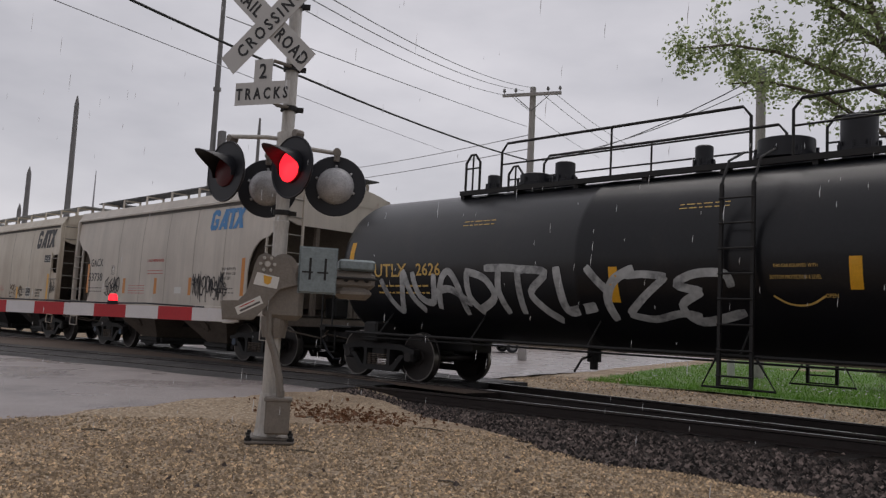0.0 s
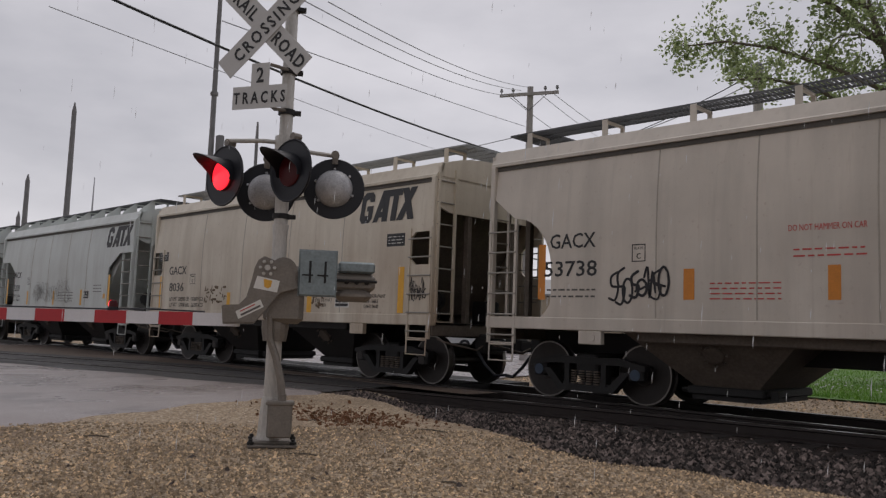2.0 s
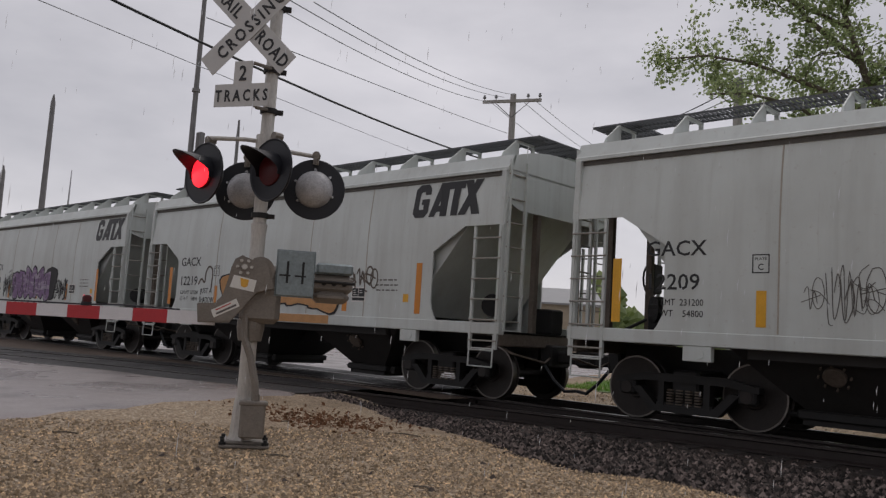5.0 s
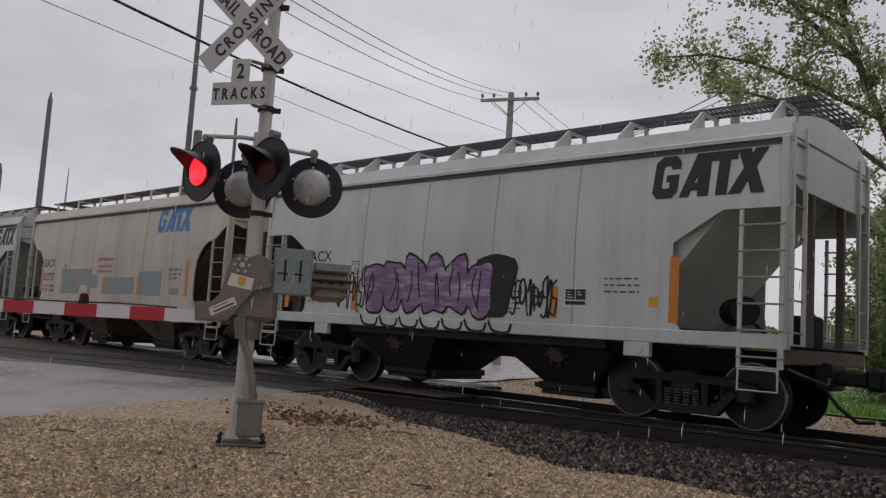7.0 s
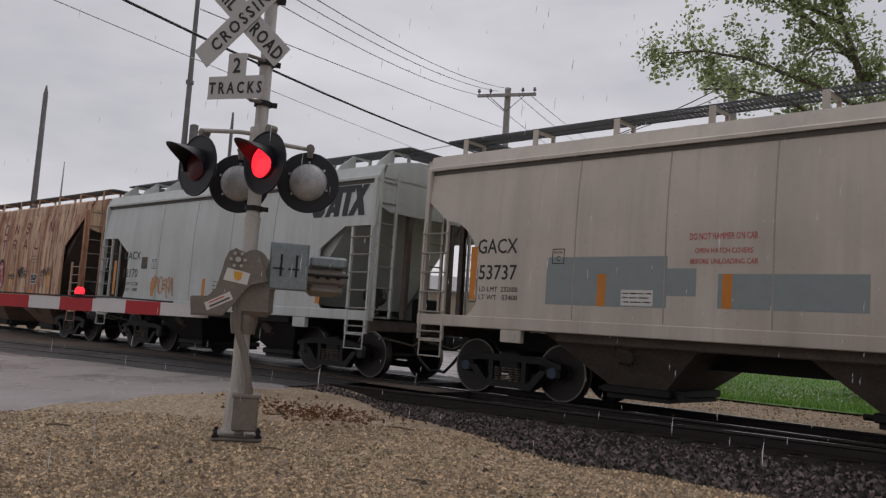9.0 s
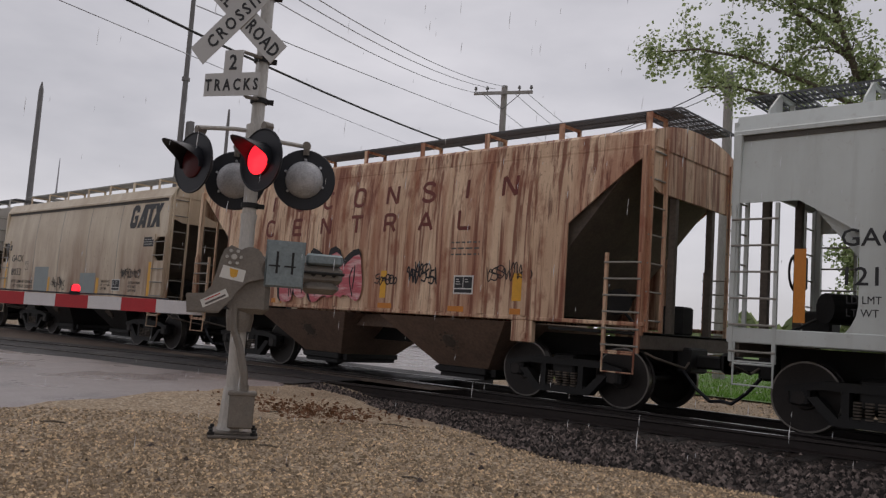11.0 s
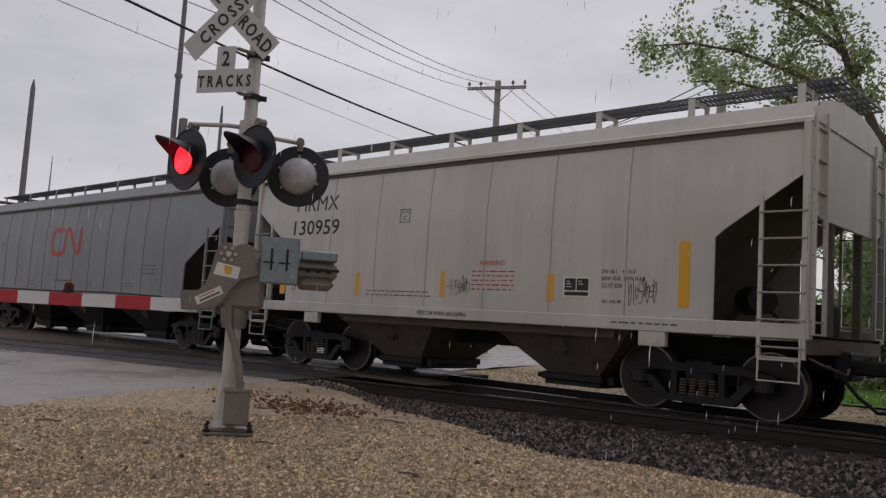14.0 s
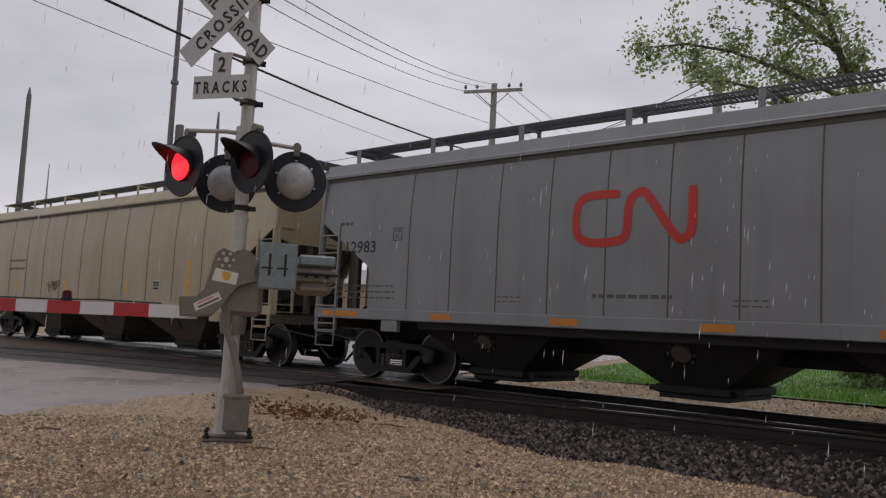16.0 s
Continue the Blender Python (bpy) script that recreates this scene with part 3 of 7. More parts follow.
def signal_mast():
    s = Shape()
    s.box(-0.2, 0.26, -0.2, 0.24, 0.0, 0.03, bevel=0.008)
    s.box(-0.16, 0.2, -0.17, 0.18, 0.03, 0.06, bevel=0.01)
    base = part("base_plate", s, M_CAST, signal)
    for x, y in ((-0.17, -0.17), (0.22, -0.17), (-0.17, 0.2), (0.22, 0.2)):
        part("anchor_bolt", Shape().tube((x, y, 0.02), (x, y, 0.08), 0.02, n=6).tube((x, y, 0.03), (x, y, 0.055), 0.035, n=6), M_DARK, base)
    s = Shape()
    s.lathe([(0.05, 0.13), (0.12, 0.115), (0.34, 0.1), (0.42, 0.092), (0.46, 0.084)], n=8)
    part("pole_base", s, M_ALU, signal)
    s = Shape()
    s.lathe([(0.4, 0.074), (2.0, 0.07), (2.12, 0.08), (2.13, 0.066), (4.75, 0.06), (4.79, 0.04)], n=20)
    part("pole", s, M_ALU, signal, smooth=True)
    s = Shape().box(-0.03, 0.2, -0.26, -0.1, 0.1, 0.42, bevel=0.015)
    s.box(-0.045, 0.215, -0.27, -0.09, 0.4, 0.44, bevel=0.01)
    s.tube((0.1, -0.19, 0.44), (0.1, -0.19, 0.5), 0.04, n=10)
    part("junction_box", s, M_CAST, signal, "grey cast junction box at the foot")
    s = Shape().path([(0.1, -0.19, 0.45), (0.08, -0.18, 0.62), (0.02, -0.15, 0.85), (-0.05, -0.14, 1.02), (-0.06, -0.14, 1.25)], 0.035, n=8)
    part("conduit", s, M_CAST, signal)
    for z in (2.18, 3.22, 3.63, 4.28):
        s = Shape().lathe([(0, 0.085), (0.05, 0.085)], pose(0, 0, z), n=14)
        s.box(0.05, 0.14, -0.03, 0.03, z + 0.005, z + 0.045)
        part("pole_band", s, M_DARK, signal)
    s = Shape().path([(0, -0.06, 3.25), (-0.12, -0.13, 3.24), (-0.2, -0.16, 3.29), (-0.22, -0.17, 3.37)], 0.018)
    part("sign_bracket", s, M_CAST, signal)
    s = Shape().path([(0, -0.06, 3.66), (-0.1, -0.14, 3.66), (-0.18, -0.16, 3.67)], 0.018)
    part("sign_bracket", s, M_CAST, signal)


def sign_plate(name, outline, m, mat, label):
    """A flat metal plate with a thin edge in the frame m."""
    s = Shape()
    n = len(outline)
    s.add([m @ Vector((x, y, 0.003)) for x, y in outline] + [m @ Vector((x, y, -0.003)) for x, y in outline],
          [tuple(range(n)), tuple(range(2 * n - 1, n - 1, -1))] + [(i, n + i, n + (i + 1) % n, (i + 1) % n) for i in range(n)])
    return part(name, s, mat, signal, label)


def sign_words(words, height, m, x, y, turn, plate, squeeze=0.85, spacing=1.15, bold=0.004):
    fix = m @ pose(x, y, 0.006, 0, 0, turn) @ Matrix.Rotation(radians(-90), 4, "X")
    return part("lettering", text_shape(words, height, fix, "CENTER", bold, squeeze, spacing), M_BLACK, plate)


def signs():
    m = facing(-0.235, -0.16, 4.04, 31)
    half, wide = 0.61, 0.1145
    for turn, lift, words in ((42, 0.012, (("CROSSING", 0.0),)), (-44, 0.0, (("RAIL", -0.34), ("ROAD", 0.36)))):
        k = m @ pose(0, 0, lift, 0, 0, turn)
        outline = [(-half, -wide), (half, -wide), (half, wide), (-half, wide)]
        plate = sign_plate("crossbuck_blade", outline, k, M_SIGN, "white crossbuck blade with black letters")
        for w, x in words:
            sign_words(w, 0.13, k, x, -0.065, 0, plate, 0.82, 1.2 if w != "CROSSING" else 1.35)
    m = facing(-0.27, -0.16, 3.335, 31)
    outline = [(-0.3, -0.11), (0.3, -0.11), (0.3, 0.115), (0.1, 0.115), (0.1, 0.34), (-0.1, 0.34), (-0.1, 0.115), (-0.3, 0.115)]
    plate = sign_plate("track_sign", outline, m, M_SIGN, "white track-count sign with black letters")
    sign_words("2", 0.15, m, 0, 0.15, 0, plate, 0.85)
    sign_words("TRACKS", 0.115, m, 0, -0.055, 0, plate, 0.72, 1.55)


def lamp(x, y, z, turn, front):
    m = facing(x, y, z, turn)
    s = Shape().lathe([(-0.012, 0.27), (-0.012, 0.295), (0.0, 0.303), (0.012, 0.295), (0.004, 0.28), (0.004, 0.16)], m, n=40, cap0=True, cap1=True)
    unit = part("lamp", s, M_LAMP_BLACK, signal, "black round target with a red lamp")
    s = Shape().lathe([(-0.012, 0.185), (-0.03, 0.183), (-0.09, 0.165), (-0.14, 0.125), (-0.165, 0.07), (-0.17, 0.0)][::-1], m, n=28, cap0=False, cap1=False)
    for a in (20, 140, 200, 320, 90):
        c = m @ Vector((0.18 * math.cos(radians(a)), 0.18 * math.sin(radians(a)), -0.02))
        s.tube(c, m @ Vector((0.2 * math.cos(radians(a)), 0.2 * math.sin(radians(a)), -0.045)), 0.013, n=6)
    part("lamp_housing", s, M_LAMP_BACK if not front else M_LAMP_BLACK, unit, "domed grey lamp housing" if not front else "", smooth=True)
    s = Shape().lathe([(0.006, 0.155), (0.02, 0.15), (0.032, 0.11), (0.036, 0.0)], m, n=28, cap0=False, cap1=False)
    part("lens", s, M_LENS, unit, "dark red unlit lens", smooth=True)
    # visor: an open half tube over the lens
    s, rows, inner = Shape(), [], []
    n = 16
    for i in range(n + 1):
        a = radians(-20 + 220 * i / n)
        reach = 0.05 + 0.3 * max(0.0, math.sin(a)) ** 1.3
        rows.append([m @ Vector((0.165 * math.cos(a), 0.165 * math.sin(a), d)) for d in (0.0, reach)])
        inner.append([m @ Vector((0.158 * math.cos(a), 0.158 * math.sin(a), d)) for d in (0.0, reach)])
    s.strip(rows)
    s.strip(inner)
    s.strip([[r[1] for r in rows], [r[1] for r in inner]])
    part("visor", s, M_LAMP_BLACK, unit, smooth=True)
    s = Shape().tube(m @ Vector((0, 0.24, -0.05)), m @ Vector((0, 0.35, -0.06)), 0.03, n=8)
    s.tube(m @ Vector((0, 0.33, -0.09)), m @ Vector((0, 0.33, -0.0)), 0.04, n=10)
    part("lamp_hanger", s, M_CAST, unit)
    return m


def lamps():
    for p in FRONT_LAMPS:
        lamp(*p, LAMP_FRONT, True)
    for p in BACK_LAMPS:
        lamp(*p, 186, False)
    s = Shape()
    s.path([(-0.56, 0.06, 2.93), (-0.2, -0.02, 2.94), (-0.05, 0.0, 2.94)], 0.022, n=8)
    s.path([(0.05, -0.1, 2.95), (0.063, -0.3, 2.94), (0.063, -0.34, 2.9)], 0.022, n=8)
    s.path([(0.06, 0.0, 2.88), (0.3, -0.0, 2.86), (0.5, 0.02, 2.85)], 0.022, n=8)
    s.path([(0.0, 0.08, 2.86), (-0.1, 0.3, 2.85), (-0.165, 0.4, 2.84)], 0.022, n=8)
    s.lathe([(2.84, 0.1), (3.0, 0.1)], n=14)
    part("cross_arm", s, M_ALU, signal)


ARM_DIR = Vector((-math.cos(radians(33)), math.sin(radians(33)), -0.006))


def gate():
    # gate mechanism and the curved arm casting
    s = Shape().box(-0.12, 0.26, -0.16, 0.2, 1.16, 1.72, bevel=0.05)
    s.lathe([(-0.2, 0.13), (0.22, 0.13)], pose(0.05, 0.0, 1.66, 90, 0, 0), n=18)
    s.lathe([(0, 0.11), (0.12, 0.13), (0.2, 0.13)], pose(0, 0, 0.99), n=16)
    part("gate_mechanism", s, M_CAST, signal, "grey cast gate motor housing")
    outline = [(-0.13, 1.79), (0.0, 1.74), (0.1, 1.77), (0.19, 1.5), (0.03, 1.45), (-0.04, 1.36), (-0.09, 1.28), (-0.16, 1.2), (-0.2, 1.15), (-0.48, 1.14), (-0.5, 1.31),
               (-0.35, 1.32), (-0.28, 1.4), (-0.24, 1.56), (-0.22, 1.67), (-0.19, 1.75)]
    s = Shape().prism(outline[::-1], -0.24, -0.19)
    s.prism([(x * 0.97 - 0.004, 1.45 + (z - 1.45) * 0.95) for x, z in outline][::-1], -0.255, -0.18)
    arm = part("arm_casting", s, M_CAST, signal, "grey curved gate-arm casting")
    s = Shape()
    for k in range(6):
        a = k * math.pi / 3
        s.lathe([(0, 0.018), (0.02, 0.014)], pose(-0.1 + 0.065 * math.cos(a), -0.256, 1.68 + 0.065 * math.sin(a), 90, 0, 0), n=6)
    s.lathe([(0, 0.03), (0.02, 0.025)], pose(-0.1, -0.256, 1.68, 90, 0, 0), n=8)
    part("pivot_bolt", s, M_ALU, arm)
    s = Shape().prism([(-0.19, 1.6), (0.02, 1.56), (0.0, 1.45), (-0.22, 1.485)], -0.26, -0.257)
    decal = part("decal", s, M_STICKER, arm, "white decal with a gold mark")
    part("decal_mark", Shape().prism([(-0.13, 1.575), (-0.05, 1.56), (-0.06, 1.5), (-0.09, 1.485), (-0.12, 1.5)], -0.263, -0.2605), M_GOLD, decal)
    s = Shape().prism([(-0.37, 1.26), (-0.15, 1.38), (-0.115, 1.31), (-0.34, 1.19)], -0.26, -0.257)
    tag = part("contact_decal", s, M_STICKER, arm, "white decal with dark lines")
    part("decal_line", Shape().prism([(-0.325, 1.235), (-0.15, 1.33), (-0.141, 1.314), (-0.316, 1.219)], -0.263, -0.2605), M_PRINT, tag)
    part("decal_line", Shape().prism([(-0.33, 1.265), (-0.2, 1.336), (-0.195, 1.328), (-0.325, 1.257)], -0.263, -0.2605), M_GATE_RED, tag)
    # counterweight with its galvanised plate
    s = Shape()
    s.box(0.5, 0.95, -0.06, 0.16, 1.5, 1.68, bevel=0.04)
    s.box(0.56, 0.92, -0.08, 0.18, 1.4, 1.52, bevel=0.05)
    part("counterweight", s, M_CAST, signal, "grey cast counterweights")
    s = Shape().box(0.58, 0.94, -0.08, 0.18, 1.68, 1.79, bevel=0.02)
    part("counterweight", s, M_GALV, signal, "galvanised counterweight plate")
    s = Shape()
    for x in (0.66, 0.76, 0.86):
        s.tube((x, -0.09, 1.59), (x, -0.06, 1.59), 0.025, n=6)
    s.tube((0.5, -0.1, 1.6), (0.96, -0.1, 1.6), 0.015, n=6)
    part("counterweight_bolt", s, M_DARK, signal)
    s = Shape().box(0.2, 0.55, -0.2, -0.17, 1.44, 1.87, bevel=0.006)
    s.box(0.19, 0.56, -0.17, -0.155, 1.43, 1.88)
    plate = part("cover_plate", s, M_GALV, signal, "galvanised steel cover plate with slots")
    s = Shape()
    for x in (0.30, 0.445):
        s.box(x - 0.011, x + 0.011, -0.204, -0.199, 1.56, 1.77)
        s.box(x - 0.075, x + 0.03, -0.206, -0.2, 1.625, 1.64)
    part("slot", s, M_DARK, plate)
    # the arm across the road, in red and white tape
    start = Vector((-0.42, -0.13, 1.18))
    up = Vector((0, 0, 1))
    side = ARM_DIR.cross(up).normalized()

    def arm_piece(a, b, h, t, mat, name, parent, label=""):
        p, q = start + ARM_DIR * a, start + ARM_DIR * b
        v = [c + side * sx * t + up * sz * h for c in (p, q) for sx, sz in ((-1, -1), (1, -1), (1, 1), (-1, 1))]
        sh = Shape().add(v, [(0, 1, 2, 3), (7, 6, 5, 4), (0, 4, 5, 1), (1, 5, 6, 2), (2, 6, 7, 3), (3, 7, 4, 0)])
        return part(name, sh, mat, parent, label)

    beam = arm_piece(-0.1, 7.0, 0.062, 0.018, M_GATE_WHITE, "gate_arm", signal, "red and white striped gate arm")
    x, red = 0.05, False
    for i in range(17):
        step = 0.405
        if red:
            arm_piece(x, x + step, 0.064, 0.0205, M_GATE_RED, "stripe", beam, "red tape stripe")
        x, red = x + (0.37 if i == 0 else step), not red
    s = Shape().path([start + ARM_DIR * 0.3 + up * 0.07, start + ARM_DIR * 1.0 + up * 0.085, start + ARM_DIR * 1.5 + up * 0.075, start + ARM_DIR * 3 + up * 0.08, start + ARM_DIR * 6.5 + up * 0.075], 0.008)
    part("arm_cable", s, M_LAMP_BLACK, beam)
    p = start + ARM_DIR * 1.42
    s = Shape().box(p.x - 0.045, p.x + 0.045, p.y - 0.04, p.y + 0.04, p.z + 0.062, p.z + 0.085)
    s.tube(p + up * 0.085, p + up * 0.1, 0.05, n=12)
    lampbody = part("arm_lamp", s, M_LAMP_BLACK, beam, "small red lamp on the gate arm")
    s = Shape().lathe([(0.0, 0.045), (0.06, 0.045), (0.08, 0.03), (0.085, 0.0)], Matrix.Translation(p + up * 0.085), n=16)
    part("arm_lens", s, M_LENS, lampbody, "dark red lens", smooth=True)
    return p + up * 0.085


signal_mast()
signs()
lamps()
ARM_LAMP = gate()

# the glow behind the lenses passes from one lamp to the other
glow_shape = Shape().lathe([(0.036, 0.148), (0.044, 0.12), (0.048, 0.0)], n=28, cap0=True, cap1=False)
lamp_glow = part("lamp_glow", glow_shape, M_LIT, signal, "bright red glow of the lit lamp", smooth=True)
lamp_glow.matrix_basis = facing(*FRONT_LAMPS[1], LAMP_FRONT)
arm_shell, shell_rows = Shape(), []
for k in range(9):
    a = radians(214 + 134 * k / 8)
    shell_rows.append([(0.048 * math.cos(a), 0.048 * math.sin(a), 0.0), (0.048 * math.cos(a), 0.048 * math.sin(a), 0.06), (0.032 * math.cos(a), 0.032 * math.sin(a), 0.083)])
arm_shell.strip(shell_rows)
arm_glow = part("arm_lamp_glow", arm_shell, M_LIT, signal, "red glowing half of the arm lamp", smooth=True)
arm_glow.matrix_basis = Matrix.Translation(ARM_LAMP)


# ---- the train ----
M_CAP_BLUE = material("blue_bearing_cap", srgb(52, 68, 88), 0.5, vary=0.3)
M_RUNG = material("grab_iron_paint", srgb(150, 146, 138), 0.5, vary=0.2)
SILL, EAVE = 1.24, 3.94
HALF_W = 1.6
WHEEL_R = 0.457


def side_y(z):
    """Half width of a car's side at a height: nearly upright, drawn in under the eave."""
    k = max(0.0, (z - 2.6) / (EAVE - 2.6))
    return HALF_W - 0.10 * k * k


def truck(parent, x, rolling, cap=None):
    """A freight truck: two cast side frames, bolster, springs and two wheelsets."""
    base = new("truck")
    base.parent = parent
    base.matrix_basis = pose(x, 0, 0)
    for side in (-1, 1):
        y0, y1 = side * 0.93, side * 1.09
        lo, hi = min(y0, y1), max(y0, y1)
        s = Shape()
        c = RAIL_TOP + WHEEL_R
        s.prism([(-1.06, c + 0.14), (-1.06, c + 0.06), (-0.62, c + 0.12), (0.62, c + 0.12), (1.06, c + 0.06), (1.06, c + 0.14), (0.6, c + 0.23), (-0.6, c + 0.23)][::-1], lo, hi)
        s.prism([(-0.8, c + 0.02), (-0.5, c - 0.3), (0.5, c - 0.3), (0.8, c + 0.02), (0.66, c + 0.03), (0.42, c - 0.21), (-0.42, c - 0.21), (-0.66, c + 0.03)][::-1], lo + 0.002, hi - 0.002)
        s.box(-0.42, 0.42, lo + 0.02, hi - 0.02, c - 0.22, c - 0.17)
        for q in (-1, 1):
            s.box(q * 0.34 - 0.045, q * 0.34 + 0.045, lo + 0.004, hi - 0.004, c - 0.22, c + 0.2)
            s.box(q * 0.89 - 0.13, q * 0.89 + 0.13, lo + 0.01, hi - 0.01, c - 0.1, c + 0.12, bevel=0.03)
        part("side_frame", s, M_DARK, base)
        s = Shape()
        for q in range(4):
            for k in range(6):
                s.lathe([(0, 0.052), (0.018, 0.052)], pose(-0.21 + q * 0.14, side * 1.06, c - 0.19 + k * 0.038), n=8)
        part("spring", s, M_UNDER, base)
        for q in (-1, 1):
            hub = Shape().lathe([(0, 0.085), (0.05, 0.08), (0.06, 0.05), (0.085, 0.045)], pose(q * 0.89, side * 1.09, c, 90 * side, 0, 0), n=14)
            part("bearing_cap", hub, cap or M_WHEEL, base)
    part("bolster", Shape().box(-0.2, 0.2, -1.05, 1.05, RAIL_TOP + 0.38, RAIL_TOP + 0.75, bevel=0.03), M_DARK, base)
    for q in (-1, 1):
        s = Shape()
        for side in (-1, 1):
            s.lathe([(-0.065, WHEEL_R - 0.1), (-0.065, WHEEL_R - 0.028), (-0.065, WHEEL_R - 0.005), (0.045, WHEEL_R), (0.055, WHEEL_R + 0.026), (0.075, WHEEL_R + 0.02), (0.075, WHEEL_R - 0.06), (0.03, WHEEL_R - 0.11),
                     (0.02, 0.14), (0.06, 0.13), (0.06, 0.09)], pose(0, side * 0.745, 0, 90 * side, 0, 0), n=32)
            s.lathe([(-0.064, WHEEL_R - 0.05), (-0.058, WHEEL_R - 0.07), (-0.05, 0.2), (-0.056, 0.17), (-0.085, 0.15), (-0.085, 0.03)], pose(0, side * 0.745, 0, 90 * side, 0, 0), n=32)
            for k in range(3):
                a = k * 2 * math.pi / 3
                s.tube((0.3 * math.cos(a), side * 0.80, 0.3 * math.sin(a)), (0.3 * math.cos(a), side * 0.76, 0.3 * math.sin(a)), 0.03, n=6)
        s.tube((0, -1.0, 0), (0, 1.0, 0), 0.08, n=12)
        axle = part("wheelset", s, M_WHEEL, base, "brown steel wheels on an axle", smooth=True)
        axle.data.materials.append(M_TREAD)
        for p in axle.data.polygons:
            if all(WHEEL_R - 0.03 < math.hypot(axle.data.vertices[i].co.x, axle.data.vertices[i].co.z) < WHEEL_R + 0.001 for i in p.vertices):
                p.material_index = 1
        axle.matrix_basis = pose(q * 0.89, 0, RAIL_TOP + WHEEL_R)
        rolling.append((axle, q * 0.89))
    return base


RUNGS = {}


def rung(parent, at, length, along, mat=None):
    mat = mat if mat is M_DARK else M_RUNG
    key = (round(length, 2), along, mat.name)
    if key not in RUNGS:
        d = Vector((length / 2, 0, 0)) if along == "x" else Vector((0, length / 2, 0))
        RUNGS[key] = Shape().tube(-d, d, 0.014, n=6).mesh("rung", mat)
    ob = part("rung", RUNGS[key], None, parent)
    ob.matrix_basis = Matrix.Translation(at)


def ladder(parent, x0, x1, y, z0, z1, rungs, mat, name="ladder"):
    s = Shape()
    for x in (x0, x1):
        s.box(x - 0.022, x + 0.022, y - 0.02, y + 0.03, z0, z1)
    s.box(min(x0, x1), max(x0, x1), y - 0.01, y + 0.02, z0, z0 + 0.02)
    ob = part(name, s, mat, parent)
    for i in range(rungs):
        rung(ob, ((x0 + x1) / 2, y - 0.025, z0 + (z1 - z0) * (i + 0.4) / rungs), abs(x1 - x0) + 0.05, "x", mat)
    return ob


def cross_ladder(parent, x, y0, y1, z0, z1, rungs, mat):
    s = Shape()
    for y in (y0, y1):
        s.box(x - 0.02, x + 0.03, y - 0.022, y + 0.022, z0, z1)
    s.box(x - 0.01, x + 0.02, min(y0, y1), max(y0, y1), z0, z0 + 0.02)
    ob = part("end_ladder", s, mat, parent)
    for i in range(rungs):
        rung(ob, (x, (y0 + y1) / 2, z0 + (z1 - z0) * (i + 0.4) / rungs), abs(y1 - y0) + 0.05, "y")
    return ob


def grating(parent, x0, x1, y0, y1, z, mat):
    """An open roof walk of bars."""
    s = Shape()
    n = max(2, int((y1 - y0) / 0.24))
    for i in range(n + 1):
        y = y0 + (y1 - y0) * i / n
        s.box(x0, x1, y - 0.005, y + 0.005, z - 0.03, z)
    k = int(abs(x1 - x0) / 0.068)
    for i in range(k + 1):
        x = x0 + (x1 - x0) * i / k
        s.box(x - 0.009, x + 0.009, y0, y1, z - 0.03, z - 0.002)
    return part("roof_walk", s, mat, parent)


def coupler(parent, x, d):
    s = Shape()
    s.box(x, x + d * 0.5, -0.09, 0.09, 0.82, 1.02, bevel=0.03)
    s.box(x + d * 0.45, x + d * 0.68, -0.16, 0.14, 0.78, 1.08, bevel=0.05)
    s.box(x - d * 0.15, x + d * 0.08, -0.3, 0.3, 0.74, 1.12, bevel=0.03)
    part("coupler", s, M_DARK, parent)
    s = Shape()
    s.path([(x, -0.35, 0.78), (x + d * 0.2, -0.36, 0.55), (x + d * 0.42, -0.34, 0.38), (x + d * 0.62, -0.3, 0.4)], 0.028)
    part("air_hose", s, M_LAMP_BLACK, parent)
    s = Shape().path([(x - d * 0.1, -1.35, 1.02), (x + d * 0.05, -1.3, 0.95), (x + d * 0.1, -0.5, 0.82), (x + d * 0.06, -0.3, 0.9)], 0.018)
    part("uncoupling_lever", s, M_UNDER, parent)


def cut_line(style, half, z):
    """Where a side sheet ends at a height, for each style of car."""
    if style == "round":
        if z > 3.4:
            return half
        if z > 3.02:
            return half - 0.05 - 0.5 * (3.4 - z) / 0.38
        if z > 2.15:
            k = (3.02 - z) / (3.02 - 2.15)
            return half - 0.55 - 0.77 * math.sqrt(max(0.0, 1 - (1 - k) ** 2))
        k = max(0.0, (1.7 - z) / 0.27)
        return half - 1.32 + 0.2 * k * k
    if style == "panel":
        if z > 3.02:
            return half
        k = min(1.0, (3.02 - z) / 0.42)
        low = max(0.0, (1.75 - z) / 0.3)
        return half - 0.85 - 0.7 * k + 0.12 * low * low
    if style == "slant":
        top, deep = (3.08, 1.42) if half > 7 else (3.3, 1.15)
        if z > top:
            return half
        k = min(1.0, (top - z) / (0.9 if half > 7 else 0.78))
        return half - 0.05 - deep * k
    if style == "wedge":
        if z > 3.8:
            return half
        k = min(1.0, (3.8 - z) / 0.95)
        return half - 0.1 - 1.2 * k
    return half - 0.75


LEVELS = (1.43, 1.5, 1.62, 1.75, 1.9, 2.05, 2.1, 2.2, 2.35, 2.5, 2.6, 2.7, 2.78, 2.85, 2.93, 2.98, 3.02, 3.021, 3.15, 3.151, 3.3, 3.4, 3.401, 3.45, 3.55, 3.6, 3.72, 3.721, 3.85, 3.94)


